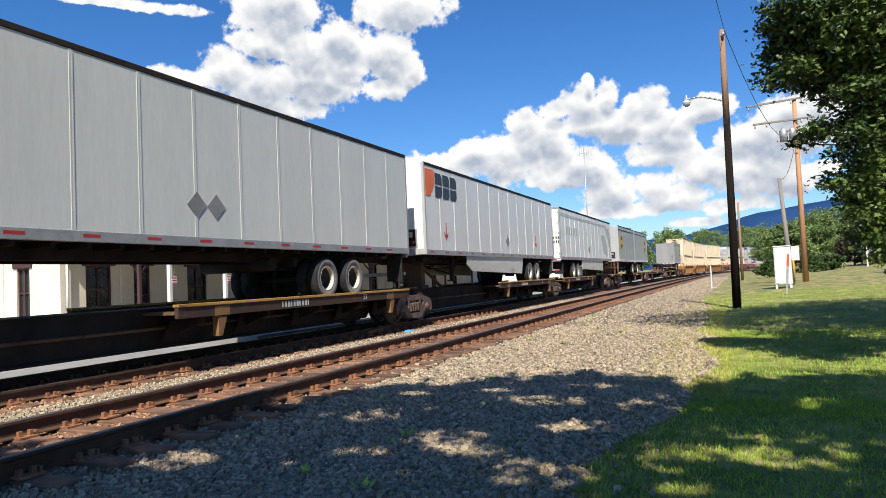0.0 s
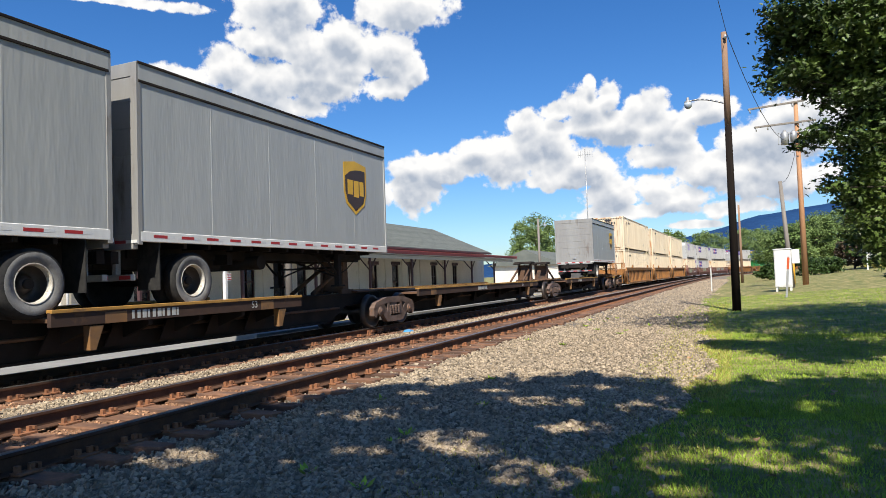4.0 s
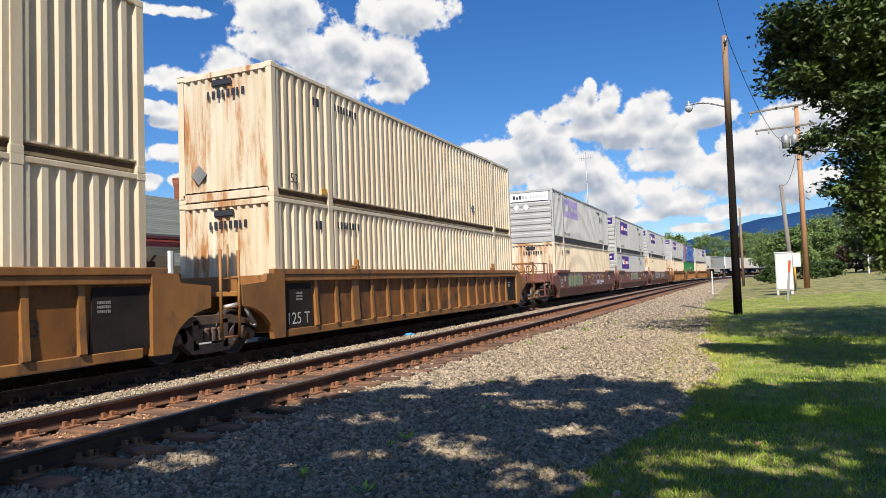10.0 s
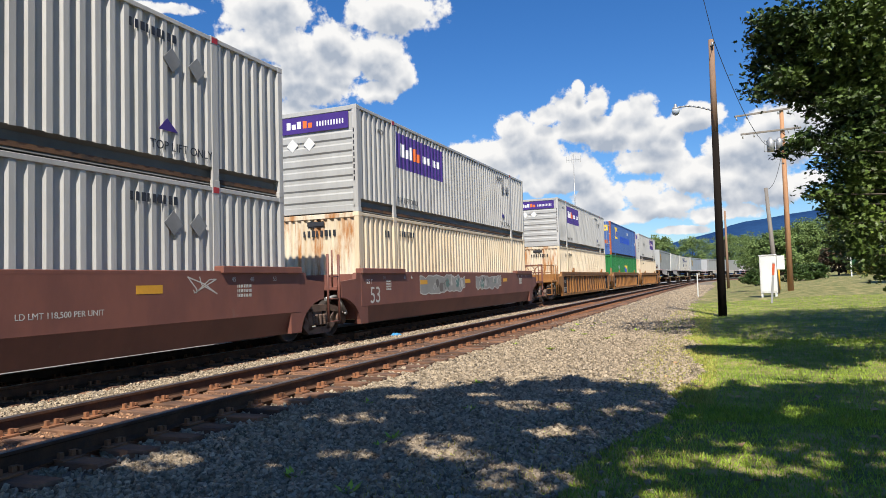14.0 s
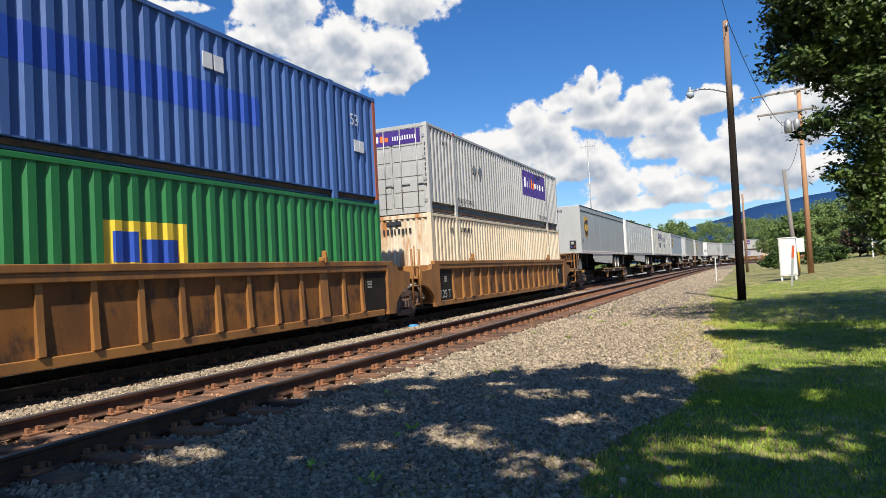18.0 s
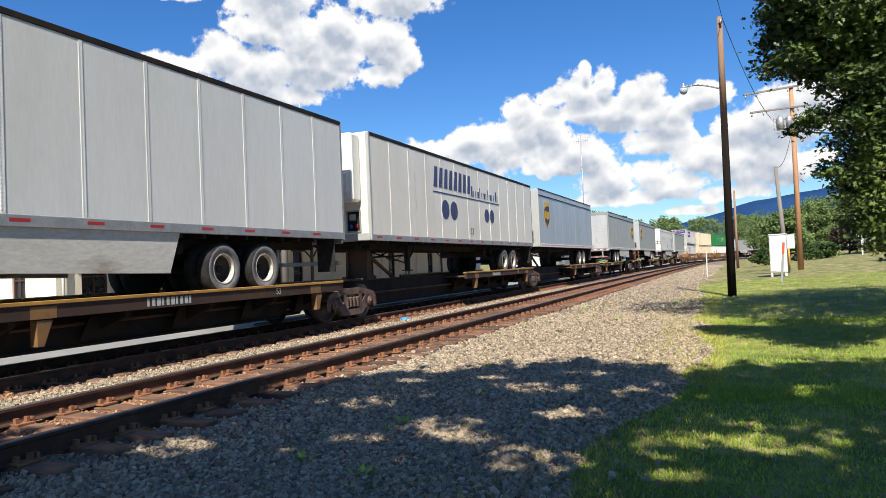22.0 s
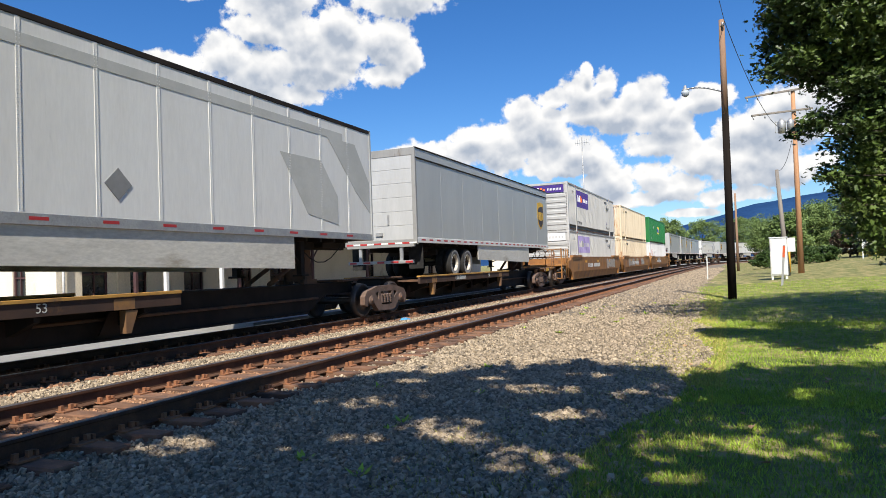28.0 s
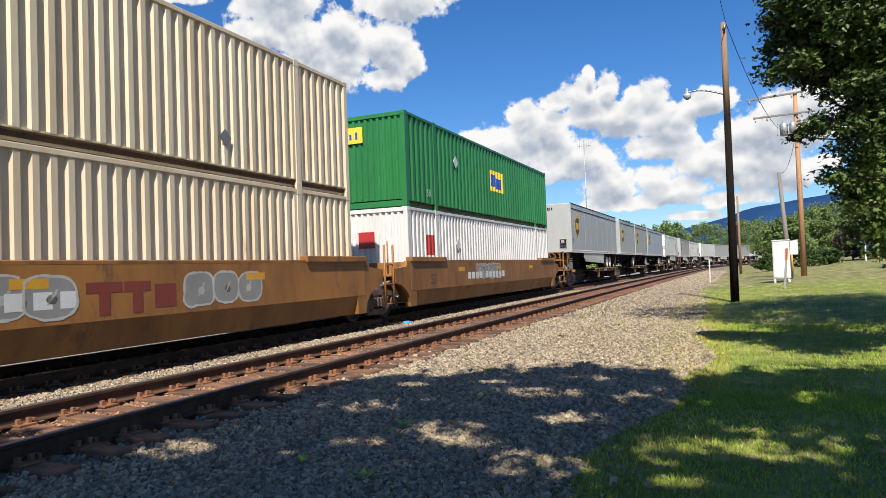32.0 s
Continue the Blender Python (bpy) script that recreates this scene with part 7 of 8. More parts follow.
# canopy on posts
CX, CZ = -18.1, 3.02
bm = bmesh.new()
roof_slab(bm, [(WX, Y0 - 0.05, 3.32), (CX, Y0 - 0.05, CZ), (CX, 60.0, CZ), (WX, 60.0, 3.32)], 0.05)
cn = part("canopy", bm, "canopy_red", st, "red metal canopy roof")
for i in range(72):
    yy = Y0 + 0.6 * i
    bm = bmesh.new()
    roof_slab(bm, [(WX, yy, 3.355), (CX, yy, CZ + 0.035), (CX, yy + 0.03, CZ + 0.035), (WX, yy + 0.03, 3.355)], 0.04)
    part("roof_seam", bm, "canopy_red", cn)
part("canopy_fascia", boxes((CX - 0.02, CX + 0.06, Y0 - 0.08, 60.0, CZ - 0.14, CZ + 0.03)), "canopy_red", st, "red canopy edge")
part("end_fascia", prism_bm([(WX, 3.12), (CX, CZ - 0.12), (CX, CZ + 0.06), (WX, 3.36)], Y0 - 0.08, Y0 - 0.02, "y"), "canopy_red", st)
part("canopy_beam", boxes((CX - 0.55, CX - 0.35, Y0, 60.0, CZ - 0.42, CZ - 0.22), (WX, CX - 0.35, Y0, Y0 + 0.16, CZ - 0.42, CZ - 0.22)), "fade_grey", st)
part("canopy_trim", boxes((CX - 0.02, CX + 0.10, Y0 - 0.10, 60.0, CZ + 0.01, CZ + 0.07)), "canopy_red", st)
part("canopy_ceiling", boxes((WX, CX, Y0 - 0.02, 60.0, CZ - 0.18, CZ - 0.15)), "fade_grey", st)
for yy in (17.3, 22.6, 28.0, 33.4, 38.8, 44.2, 49.6, 55.0):
    part("canopy_post", boxes((CX - 0.55, CX - 0.43, yy - 0.06, yy + 0.06, -0.06, 2.8), bev=0.01), "trim_maroon", st)
    part("canopy_brace", tubes(((CX - 0.49, yy, 1.9), (CX - 0.49, yy + 0.75, 2.68), 0.04), ((CX - 0.49, yy, 1.9), (CX - 1.2, yy, 2.70), 0.04), n=6), "trim_maroon", st)
part("down_pipe", tubes(((WX + 0.12, Y0 + 0.15, 3.3), (WX + 0.12, Y0 + 0.15, 0.0), 0.05), n=8), "white_paint", st)
# chimneys, brick by brick in courses
for yy in (23.3, 28.5):
    ch = part("chimney", boxes((RX - 0.25, RX + 0.25, yy - 0.25, yy + 0.25, RIDGE - 0.5, RIDGE + 1.05)), "chimney_brick", st, "red brick chimney with a corbelled cap")
    for k in range(14):
        g = 0.28 + (0.0 if k < 9 else 0.02 * (k - 8) if k < 12 else 0.06)
        part("brick_course", boxes((RX - g, RX + g, yy - g, yy + g, RIDGE - 0.2 + k * 0.1, RIDGE - 0.2 + k * 0.1 + 0.085), bev=0.006), "chimney_brick", ch)
    part("flue", tubes(((RX, yy, RIDGE + 1.1), (RX, yy, RIDGE + 1.45), 0.02), n=6), "galv", ch)
# tower
TX0, TX1, TYA, TYB, TE = -26.0, -21.96, 33.4, 37.4, 7.85
bm = bmesh.new()
wall_with_holes(bm, "x", TYA, TYB, 3.3, TE, [(34.75, 35.75, 5.0, 6.95)], TX1, -0.3)
part("tower_wall", bm, "brick_white", st)
bm = bmesh.new()
wall_with_holes(bm, "y", TX0, TX1 - 0.3, 3.3, TE, [(-24.6, -23.6, 4.95, 6.95)], TYA, 0.3)
part("tower_wall", bm, "brick_white", st)
part("tower_wall", boxes((TX0, TX1 - 0.3, TYB - 0.3, TYB, 3.3, TE)), "brick_white", st)
part("tower_wall", boxes((TX0, TX0 + 0.3, TYA + 0.3, TYB - 0.3, 3.3, TE)), "brick_white", st)
window(st, "window", "x", TX1, 34.75, 35.75, 5.0, 6.95)
window(st, "window", "y", TYA, -24.6, -23.6, 4.95, 6.95, lit=True)
part("tower_base", boxes((TX0 - 0.02, TX1 + 0.04, TYA - 0.04, TYB + 0.04, 3.9, 4.25), bev=0.01), "canopy_red", st, "dusty red tower base band")
for xx in (-25.6, -22.35):
    part("pilaster", boxes((xx - 0.3, xx + 0.3, TYA - 0.05, TYA + 0.01, 4.25, TE), bev=0.01), "brick_white", st)
for yy in (33.85, 36.95):
    part("pilaster", boxes((TX1 - 0.01, TX1 + 0.05, yy - 0.3, yy + 0.3, 4.25, TE), bev=0.01), "brick_white", st)
bm = bmesh.new()
tcx, tcy = (TX0 + TX1) / 2, (TYA + TYB) / 2
prof = [(2.75, TE), (2.0, TE + 0.48), (1.4, TE + 1.1), (0.95, TE + 1.85)]
for (r0, za), (r1, zb) in zip(prof, prof[1:]):
    cs0 = [(tcx + sx * r0, tcy + sy * r0, za) for sx, sy in ((-1, -1), (1, -1), (1, 1), (-1, 1))]
    cs1 = [(tcx + sx * r1, tcy + sy * r1, zb) for sx, sy in ((-1, -1), (1, -1), (1, 1), (-1, 1))]
    v0, v1 = [bm.verts.new(p) for p in cs0], [bm.verts.new(p) for p in cs1]
    for i in range(4):
        bm.faces.new((v0[i], v0[(i + 1) % 4], v1[(i + 1) % 4], v1[i]))
part("tower_roof", bm, "shingle", st, "flared slate-grey tower roof")
part("tower_eave", boxes((tcx - 2.76, tcx + 2.76, tcy - 2.76, tcy + 2.76, TE - 0.22, TE - 0.01), bev=0.02), "trim_maroon", st)
part("tower_cap", boxes((tcx - 1.05, tcx + 1.05, tcy - 1.05, tcy + 1.05, TE + 1.82, TE + 1.92), bev=0.02), "trim_maroon", st)
bm = bmesh.new()
lathe(bm, [(0.9, TE + 1.92), (0.45, TE + 2.02), (0.15, TE + 2.3), (0.10, TE + 2.6), (0.16, TE + 2.68), (0.05, TE + 2.8), (0.02, TE + 3.9), (0.004, TE + 3.95)], Matrix.Translation((tcx, tcy, 0)), 10)
part("finial", bm, "galv", st)
part("down_pipe", tubes(((-25.3, TYA - 0.1, TE - 0.2), (-25.0, TYA - 0.12, 7.0), 0.05), ((-25.0, TYA - 0.12, 7.0), (-25.0, TYA - 0.12, 5.2), 0.05), n=8), "white_paint", st)

# ---- things on the platform ----
sg_ = thing("station_name_board", "red board with pale lettering under the canopy", "sign", m=pose(-19.95, Y0 - 0.14, 2.68))
part("board", boxes((-1.36, 1.36, -0.03, 0.03, -0.18, 0.16), bev=0.01), "sign_red", sg_)
write("lettering", "LEWISTOWN JUNCTION", 0.23, "box_white", sg_, Matrix.Translation((0, -0.034, -0.01)) @ END)
part("lower_edge", boxes((-1.36, 1.36, -0.034, 0.03, -0.22, -0.18)), "white_paint", sg_)
tw = thing("town_sign", "grey and blue station sign on two white posts", "sign", m=pose(-16.0, 17.3, -0.06))
part("board", boxes((-0.04, 0.04, -1.18, 0.55, 2.16, 2.56), bev=0.01), "sign_grey", tw)
bm = bmesh.new()
prism(bm, [(0.10, 2.56), (0.35, 2.50), (0.56, 2.38), (0.72, 2.16), (1.20, 2.16), (1.20, 2.56)], "x", -0.041, 0.046)
part("blue_end", bm, "sign_blue", tw, "blue sign end")
part("logo_shape", boxes((0.046, 0.05, 0.62, 0.82, 2.44, 2.48), (0.046, 0.05, 0.86, 1.14, 2.42, 2.46)), "white_paint", tw)
write("lettering", "Lewistown, PA", 0.235, "white_paint", tw, Matrix.Translation((0.042, -0.36, 2.36)) @ SIDE)
for yy in (-1.24, 1.26):
    part("post", boxes((-0.06, 0.06, yy - 0.06, yy + 0.06, 0, 2.62), bev=0.01), "white_paint", tw)
    f = part("flag_staff", tubes(((0.08, yy, 1.75), (0.08, yy + 0.16, 1.95), 0.008), n=5), "pole_wood", tw)
    part("small_flag", boxes((0.075, 0.085, yy + 0.02, yy + 0.22, 1.55, 1.80), bev=0.003), "box_white", f, "small red and white flag")
    part("flag_stripe", boxes(*[(0.085, 0.088, yy + 0.02, yy + 0.22, 1.57 + 0.08 * i, 1.60 + 0.08 * i) for i in range(3)]), "sign_red", f)


def wood_pole(name, label, x, y, z, h, r, mat_up, mat_low=None, split=0.0, lean=(0.0, 0.0)):
    p = thing(name, label, "pole", m=pose(x, y, z))
    at = lambda zz: (lean[0] * zz / h, lean[1] * zz / h, zz)
    rr = lambda zz: r * (1 - 0.35 * zz / h)
    if mat_low:
        part("lower_shaft", tubes((at(-0.3), at(split), rr(0), rr(split)), n=14), mat_low, p, "near-black lower shaft")
    part("shaft", tubes((at(split if mat_low else -0.3), at(h), rr(split), rr(h)), n=14), mat_up, p)
    return p


def arc_lamp(p, z, r, d, mat="galv"):
    """A curved arm with a small glass lamp head; d is the way it points."""
    bm = bmesh.new()
    pts = [Vector((d[0] * r * k / 8, d[1] * r * k / 8, z + 0.38 * math.sin(min(1, k / 7) * math.pi / 2))) for k in range(9)]
    for a, b in zip(pts, pts[1:]):
        tube(bm, a, b, 0.032, n=8)
    arm = part("lamp_arm", bm, mat, p, "curved silver lamp arm")
    e = pts[-1]
    bm = bmesh.new()
    lathe(bm, [(0.02, 0.16), (0.05, 0.14), (0.06, 0.04), (0.12, 0.0), (0.14, -0.06)], Matrix.Translation(e), 12)
    part("lamp_head", bm, mat, arm)
    bm = bmesh.new()
    lathe(bm, [(0.14, -0.06), (0.15, -0.14), (0.12, -0.24), (0.05, -0.29), (0.002, -0.30)], Matrix.Translation(e), 12)
    part("lamp_glass", bm, "trl_blue", arm, "ribbed pale glass globe")


gz = lambda x, y: ground_z(x - centre_x(y), y)
lp = wood_pole("street_lamp", "weathered wooden lamp pole, lower shaft black, curved lamp arm", 0.12, 27.4, gz(0.12, 27.4), 10.45, 0.155, "pole_wood", "pole_tar", 6.9, lean=(0.06, 0.0))
arc_lamp(lp, 7.75, 1.45, (-0.93, 0.35))
part("insulator", tubes(((0.1, -0.18, 10.15), (0.1, -0.18, 10.3), 0.05), ((0.0, -0.05, 10.2), (0.1, -0.2, 10.2), 0.02), n=8), "galv", lp)
p2 = wood_pole("utility_pole", "orange-brown wooden utility pole with cross arms and transformer", 4.4, 49.6, gz(4.4, 49.6), 11.9, 0.19, "pole_orange")
for z, L in ((11.75, 1.75), (10.55, 1.9)):
    arm = part("cross_arm", boxes((-L, L, -0.06, 0.06, z - 0.06, z + 0.06), bev=0.01), "pole_grey", p2)
    arm.rotation_euler = (0, radians(-6 if z > 11 else -4), radians(15))
    arm.location = (0.0 if z > 11 else 0.0, -0.16, 0.1 if z > 11 else 0)
    for k in (-1, -0.6, 0.6, 1):
        part("insulator", tubes(((k * (L - 0.1), 0, z - 0.28), (k * (L - 0.1), 0, z - 0.06), 0.045), n=8), "galv", arm)
bm = bmesh.new()
lathe(bm, [(0.05, 9.15), (0.24, 9.18), (0.25, 9.9), (0.18, 9.98), (0.06, 10.15)], Matrix.Translation((-0.75, -0.2, 0)), 14)
lathe(bm, [(0.05, 9.25), (0.2, 9.28), (0.2, 9.9), (0.06, 10.05)], Matrix.Translation((-0.25, -0.35, 0)), 12)
part("transformer", bm, "galv", p2, "grey transformer cans")
part("bracket", boxes((-1.15, 0.1, -0.25, -0.2, 9.9, 9.96), (-1.15, 0.1, -0.25, -0.2, 9.2, 9.26), (-1.15, -1.1, -0.25, -0.2, 9.2, 9.96)), "galv", p2)
wood_pole("utility_pole", "short grey weathered utility pole", 3.40, 46.7, gz(3.4, 46.7), 6.6, 0.16, "pole_grey", lean=(-0.35, 0))
p3 = wood_pole("signal_pole", "thin brown pole with a ladder-like signal mast", 1.0, 75.0, gz(1.0, 75.0), 7.9, 0.14, "pole_wood")
sm = part("signal_mast", tubes(((-0.36, 0, 0), (-0.36, 0, 5.2), 0.05), n=8), "galv", p3)
part("signal_head", boxes((-0.62, -0.12, -0.1, 0.05, 3.2, 5.0), bev=0.03), "car_black", sm)
part("signal_lens", boxes(*[(-0.47, -0.27, -0.13, -0.1, 3.4 + 0.5 * k, 3.6 + 0.5 * k) for k in range(3)], bev=0.02), "logo_white", sm)
pp = wood_pole("platform_lamp", "weathered wooden platform pole with a curved lamp arm", -16.0, 22.2, -0.06, 6.85, 0.15, "pole_grey")
arc_lamp(pp, 5.85, 0.9, (0.55, 0.83))
pp2 = wood_pole("platform_lamp", "weathered wooden platform pole with a curved lamp arm", -17.5, 66.0, -0.06, 7.0, 0.15, "pole_grey")
arc_lamp(pp2, 6.1, 0.9, (0.55, 0.83))
cb = thing("relay_cabinet", "white metal trackside cabinet on short legs", "cabinet", m=pose(2.75, 43.5, gz(2.75, 43.5), 0, 0, -6))
part("body", boxes((-0.44, 0.44, -0.42, 0.42, 0.22, 2.36), bev=0.02), "white_paint", cb)
part("roof_cap", boxes((-0.48, 0.48, -0.46, 0.46, 2.36, 2.42), bev=0.015), "white_paint", cb)
dr = part("door", boxes((-0.40, 0.40, -0.445, -0.42, 0.30, 2.30), bev=0.01), "white_paint", cb)
part("handle", boxes((0.26, 0.30, -0.48, -0.445, 1.2, 1.45)), "galv", dr)
for xx in (-0.36, 0.36):
    for yy in (-0.34, 0.34):
        part("leg", boxes((xx - 0.05, xx + 0.05, yy - 0.05, yy + 0.05, -0.05, 0.22)), "white_paint", cb)
sb = part("side_box", boxes((0.46, 0.86, -0.3, 0.1, 1.55, 2.35), bev=0.015), "white_paint", cb)
mk = thing("marker_post", "leaning grey marker post with an orange band", "marker", m=pose(2.35, 36.0, gz(2.35, 36.0), 0, 5, 0))
part("stake", boxes((-0.05, 0.05, -0.02, 0.02, 0, 1.95), bev=0.008), "galv", mk)
part("orange_band", boxes((-0.055, 0.055, -0.025, 0.025, 1.35, 1.9), bev=0.005), "signal_red", mk)
yp = thing("gas_marker", "slim yellow marker pole", "marker", m=pose(4.0, 53.0, gz(4.0, 53.0)))
part("tube", tubes(((0, 0, 0), (0, 0, 2.05), 0.07), n=10), "bright_yellow", yp)
wp = thing("white_post", "thin white wooden post beside the gravel", "post", m=pose(-1.35, 52.4, gz(-1.35, 52.4)))
part("post", boxes((-0.04, 0.04, -0.04, 0.04, 0, 1.7), bev=0.01), "trl_dull", wp)
mb = thing("post_box", "small white box on a wooden post in the garden", "post box", m=pose(12.4, 78.0, gz(12.4, 78.0)))
part("post", boxes((-0.06, 0.06, -0.06, 0.06, 0, 1.9), bev=0.01), "white_paint", mb)
part("box", boxes((-0.45, 0.1, -0.2, 0.2, 1.7, 2.25), bev=0.03), "white_paint", mb)
an = thing("antenna_mast", "tall thin lattice antenna mast behind the station", "antenna", m=pose(-22.4, 117.9, 0))
part("mast", tubes(((0, 0, 0), (0, 0, 23.0), 0.09), n=6), "galv", an)
part("aerial", boxes((-1.2, 1.2, -0.03, 0.03, 21.9, 21.98), *[(-1.2 + 0.4 * k, -1.16 + 0.4 * k, -0.03, 0.03, 21.5, 22.6) for k in range(7)]), "galv", an)
bt = thing("blue_plastic_scrap", "scrap of bright blue plastic lying between the tracks", "litter", m=pose(-8.6, 17.6, -0.20))
bm = bmesh.new()
bmesh.ops.create_icosphere(bm, subdivisions=2, radius=0.13)
for v in bm.verts:
    v.co = Vector((v.co.x * 1.2 + noise.noise(v.co * 9) * 0.06, v.co.y * 1.1 + noise.noise(v.co * 7) * 0.06, max(-0.02, v.co.z * 0.6 + noise.noise(v.co * 11) * 0.05)))
part("sheet", bm, "blue_cloth", bt)


def wire(name, label, a, b, sag, r=0.012):
    w = thing(name, label, "cable")
    bm = bmesh.new()
    a, b = Vector(a), Vector(b)
    pts = [a.lerp(b, k / 16) - Vector((0, 0, sag * 4 * (k / 16) * (1 - k / 16))) for k in range(17)]
    u = (b - a).cross(Vector((0, 0, 1))).normalized()
    v = u.cross(b - a).normalized()
    rings = [[bm.verts.new(p + (u * math.cos(q * 1.2566) + v * math.sin(q * 1.2566)) * r) for q in range(5)] for p in pts]
    for m, n in zip(rings, rings[1:]):
        for q in range(5):
            bm.faces.new((m[q], m[(q + 1) % 5], n[(q + 1) % 5], n[q])).smooth = True
    part("strand", bm, "cable", w)


TOP = (0.28, 27.25, 10.05)
wire("overhead_cable", "black overhead cable between the poles", TOP, (3.7, 49.3, 9.5), 0.9, 0.014)
wire("overhead_cable", "black overhead cable running on past the lamp pole", TOP, (-2.0, -10.0, 8.6), 0.0, 0.011)
wire("overhead_cable", "thin cable down to the short pole", (4.3, 49.4, 9.2), (3.05, 46.6, 6.5), 0.7, 0.016)

# ---- far side of the platform ----
sh = thing("platform_shelter", "low platform shelter with a dark gable roof", "shelter", m=pose(-24.0, 92.0, 0))
part("roof", prism_bm([(-5, 2.6), (0, 4.6), (5, 2.6)], -9, 9, "y"), "shingle", sh)
part("wall", boxes((-4.2, 4.2, -8.5, 8.5, -0.1, 2.6)), "brick_white", sh)
ac = thing("equipment_cabinet", "beige louvred equipment cabinet by the track", "cabinet", m=pose(-15.2, 62.0, -0.06))
part("body", boxes((-1.0, 1.0, -1.8, 1.8, 0.0, 1.9), bev=0.03), "trl_cream", ac)
part("louvre", boxes(*[(1.0, 1.03, -0.6, 1.0, 0.5 + 0.14 * k, 0.6 + 0.14 * k) for k in range(8)]), "fade_grey", ac)
part("lid", boxes((-1.06, 1.06, -1.86, 1.86, 1.9, 1.98), bev=0.02), "trl_cream", ac)

# ---- trees, hedges, distance ----


def leaf_cloud(centres, radii, per, size, rg, flat=0.6):
    """Small leaves scattered about clump centres, as one list of quads."""
    n = len(centres) * per
    c = np.repeat(np.array(centres), per, axis=0)
    r = np.repeat(np.array(radii), per)[:, None]
    p = rg.normal(0, 1, (n, 3))
    p /= np.linalg.norm(p, axis=1)[:, None] + 1e-9
    p = c + p * r * rg.uniform(0.25, 1.0, (n, 1)) ** 0.6 * np.array([1, 1, 0.75])
    a = rg.normal(0, 1, (n, 3)) * np.array([1, 1, flat])
    a /= np.linalg.norm(a, axis=1)[:, None] + 1e-9
    b = np.cross(a, rg.normal(0, 1, (n, 3)))
    b /= np.linalg.norm(b, axis=1)[:, None] + 1e-9
    s = size * rg.uniform(0.55, 1.25, (n, 1))
    q = np.stack([p - a * s, p + b * s * 0.62, p + a * s, p - b * s * 0.62], axis=1).reshape(-1, 3)
    return q, np.arange(n * 4).reshape(-1, 4)


def tree(name, label, x, y, z, h, rad, low, trunk, clumps, per, leaf, mat, seed, squash=0.8, limbs=9, cat="tree", clump=None):
    rg = np.random.default_rng(seed)
    t = thing(name, label, cat, m=pose(x, y, z))
    top = h - rad * squash * 0.5
    zc, rz = (h + low) / 2, (h - low) / 2
    bm = bmesh.new()
    tube(bm, (0, 0, -0.3), (0.1, 0.05, zc * 0.6), trunk, trunk * 0.72, n=10)
    tube(bm, (0.1, 0.05, zc * 0.6), (0, 0, zc + rz * 0.5), trunk * 0.72, trunk * 0.2, n=8)
    ends = []
    for k in range(limbs):
        an = 2.4 * k + rg.uniform(-0.3, 0.3)
        z0 = low * 0.8 + (zc - low * 0.8) * (k + 0.5) / limbs * 1.3
        rr = rad * rg.uniform(0.5, 0.85)
        e = (math.cos(an) * rr, math.sin(an) * rr, min(h - 0.6, z0 + rr * rg.uniform(0.25, 0.6)))
        tube(bm, (0.05, 0.03, z0), e, trunk * 0.34, trunk * 0.08, n=6)
        ends.append(e)
    part("trunk", bm, "bark", t)
    cs, rs = [], []
    while len(cs) < clumps:
        v = rg.uniform(-1, 1, 3)
        d = (v[0] ** 2 + v[1] ** 2 + abs(v[2]) ** 6) ** 0.5
        if d > 1 or d < 0.35:
            continue
        wob = 0.82 + 0.3 * noise.noise((v[0] * 2 + seed, v[1] * 2, v[2] * 2))
        wide = 1.0 - 0.25 * max(0.0, v[2])
        cs.append((v[0] * rad * wob * wide, v[1] * rad * wob * wide, zc + v[2] * rz * wob))
        rs.append((clump or rad * 0.2) * rg.uniform(0.7, 1.3))
    q, f = leaf_cloud(cs, rs, per, leaf, rg)
    me = bpy.data.meshes.new("crown")
    me.from_pydata(q.tolist(), [], f.tolist())
    me.materials.append(M[mat])
    ob = new("crown", me)
    ob.parent = t
    tagged(ob, "", kind="stuff")
    return t


# lobed leaf outline, tip along +u
LOBES = ((-0.95, 0.0), (-0.45, 0.62), (-0.12, 0.30), (0.28, 0.78), (0.30, 0.26), (1.0, 0.0), (0.30, -0.26), (0.28, -0.78), (-0.12, -0.30), (-0.45, -0.62))


def lobed(points, size, rg):
    """Lobed leaves at the points, hanging loosely, each a folded ten-cornered blade."""
    n = len(points)
    u = rg.normal(0, 1, (n, 3)) * np.array([1, 1, 0.5]) + np.array([0, 0, -0.35])
    u /= np.linalg.norm(u, axis=1)[:, None]
    v = np.cross(u, rg.normal(0, 1, (n, 3)) * np.array([0.5, 0.5, 1.0]))
    v /= np.linalg.norm(v, axis=1)[:, None] + 1e-9
    w = np.cross(u, v)
    s = size * rg.uniform(0.6, 1.25, (n, 1))
    cols = [points + u * s * a + v * s * b - w * s * abs(b) * 0.25 for a, b in LOBES]
    k = len(LOBES)
    idx = np.arange(n)[:, None] * k
    left, right = idx + np.array([[0, 1, 2, 3, 4, 5]]), idx + np.array([[5, 6, 7, 8, 9, 0]])
    return np.stack(cols, axis=1).reshape(-1, 3), np.concatenate([left, right])


def leafy(parent, q, f, mat, name="crown"):
    me = bpy.data.meshes.new(name)
    me.from_pydata(q.tolist(), [], f.tolist())
    me.materials.append(M[mat])
    ob = new(name, me)
    ob.parent = parent
    tagged(ob, "", kind="stuff")


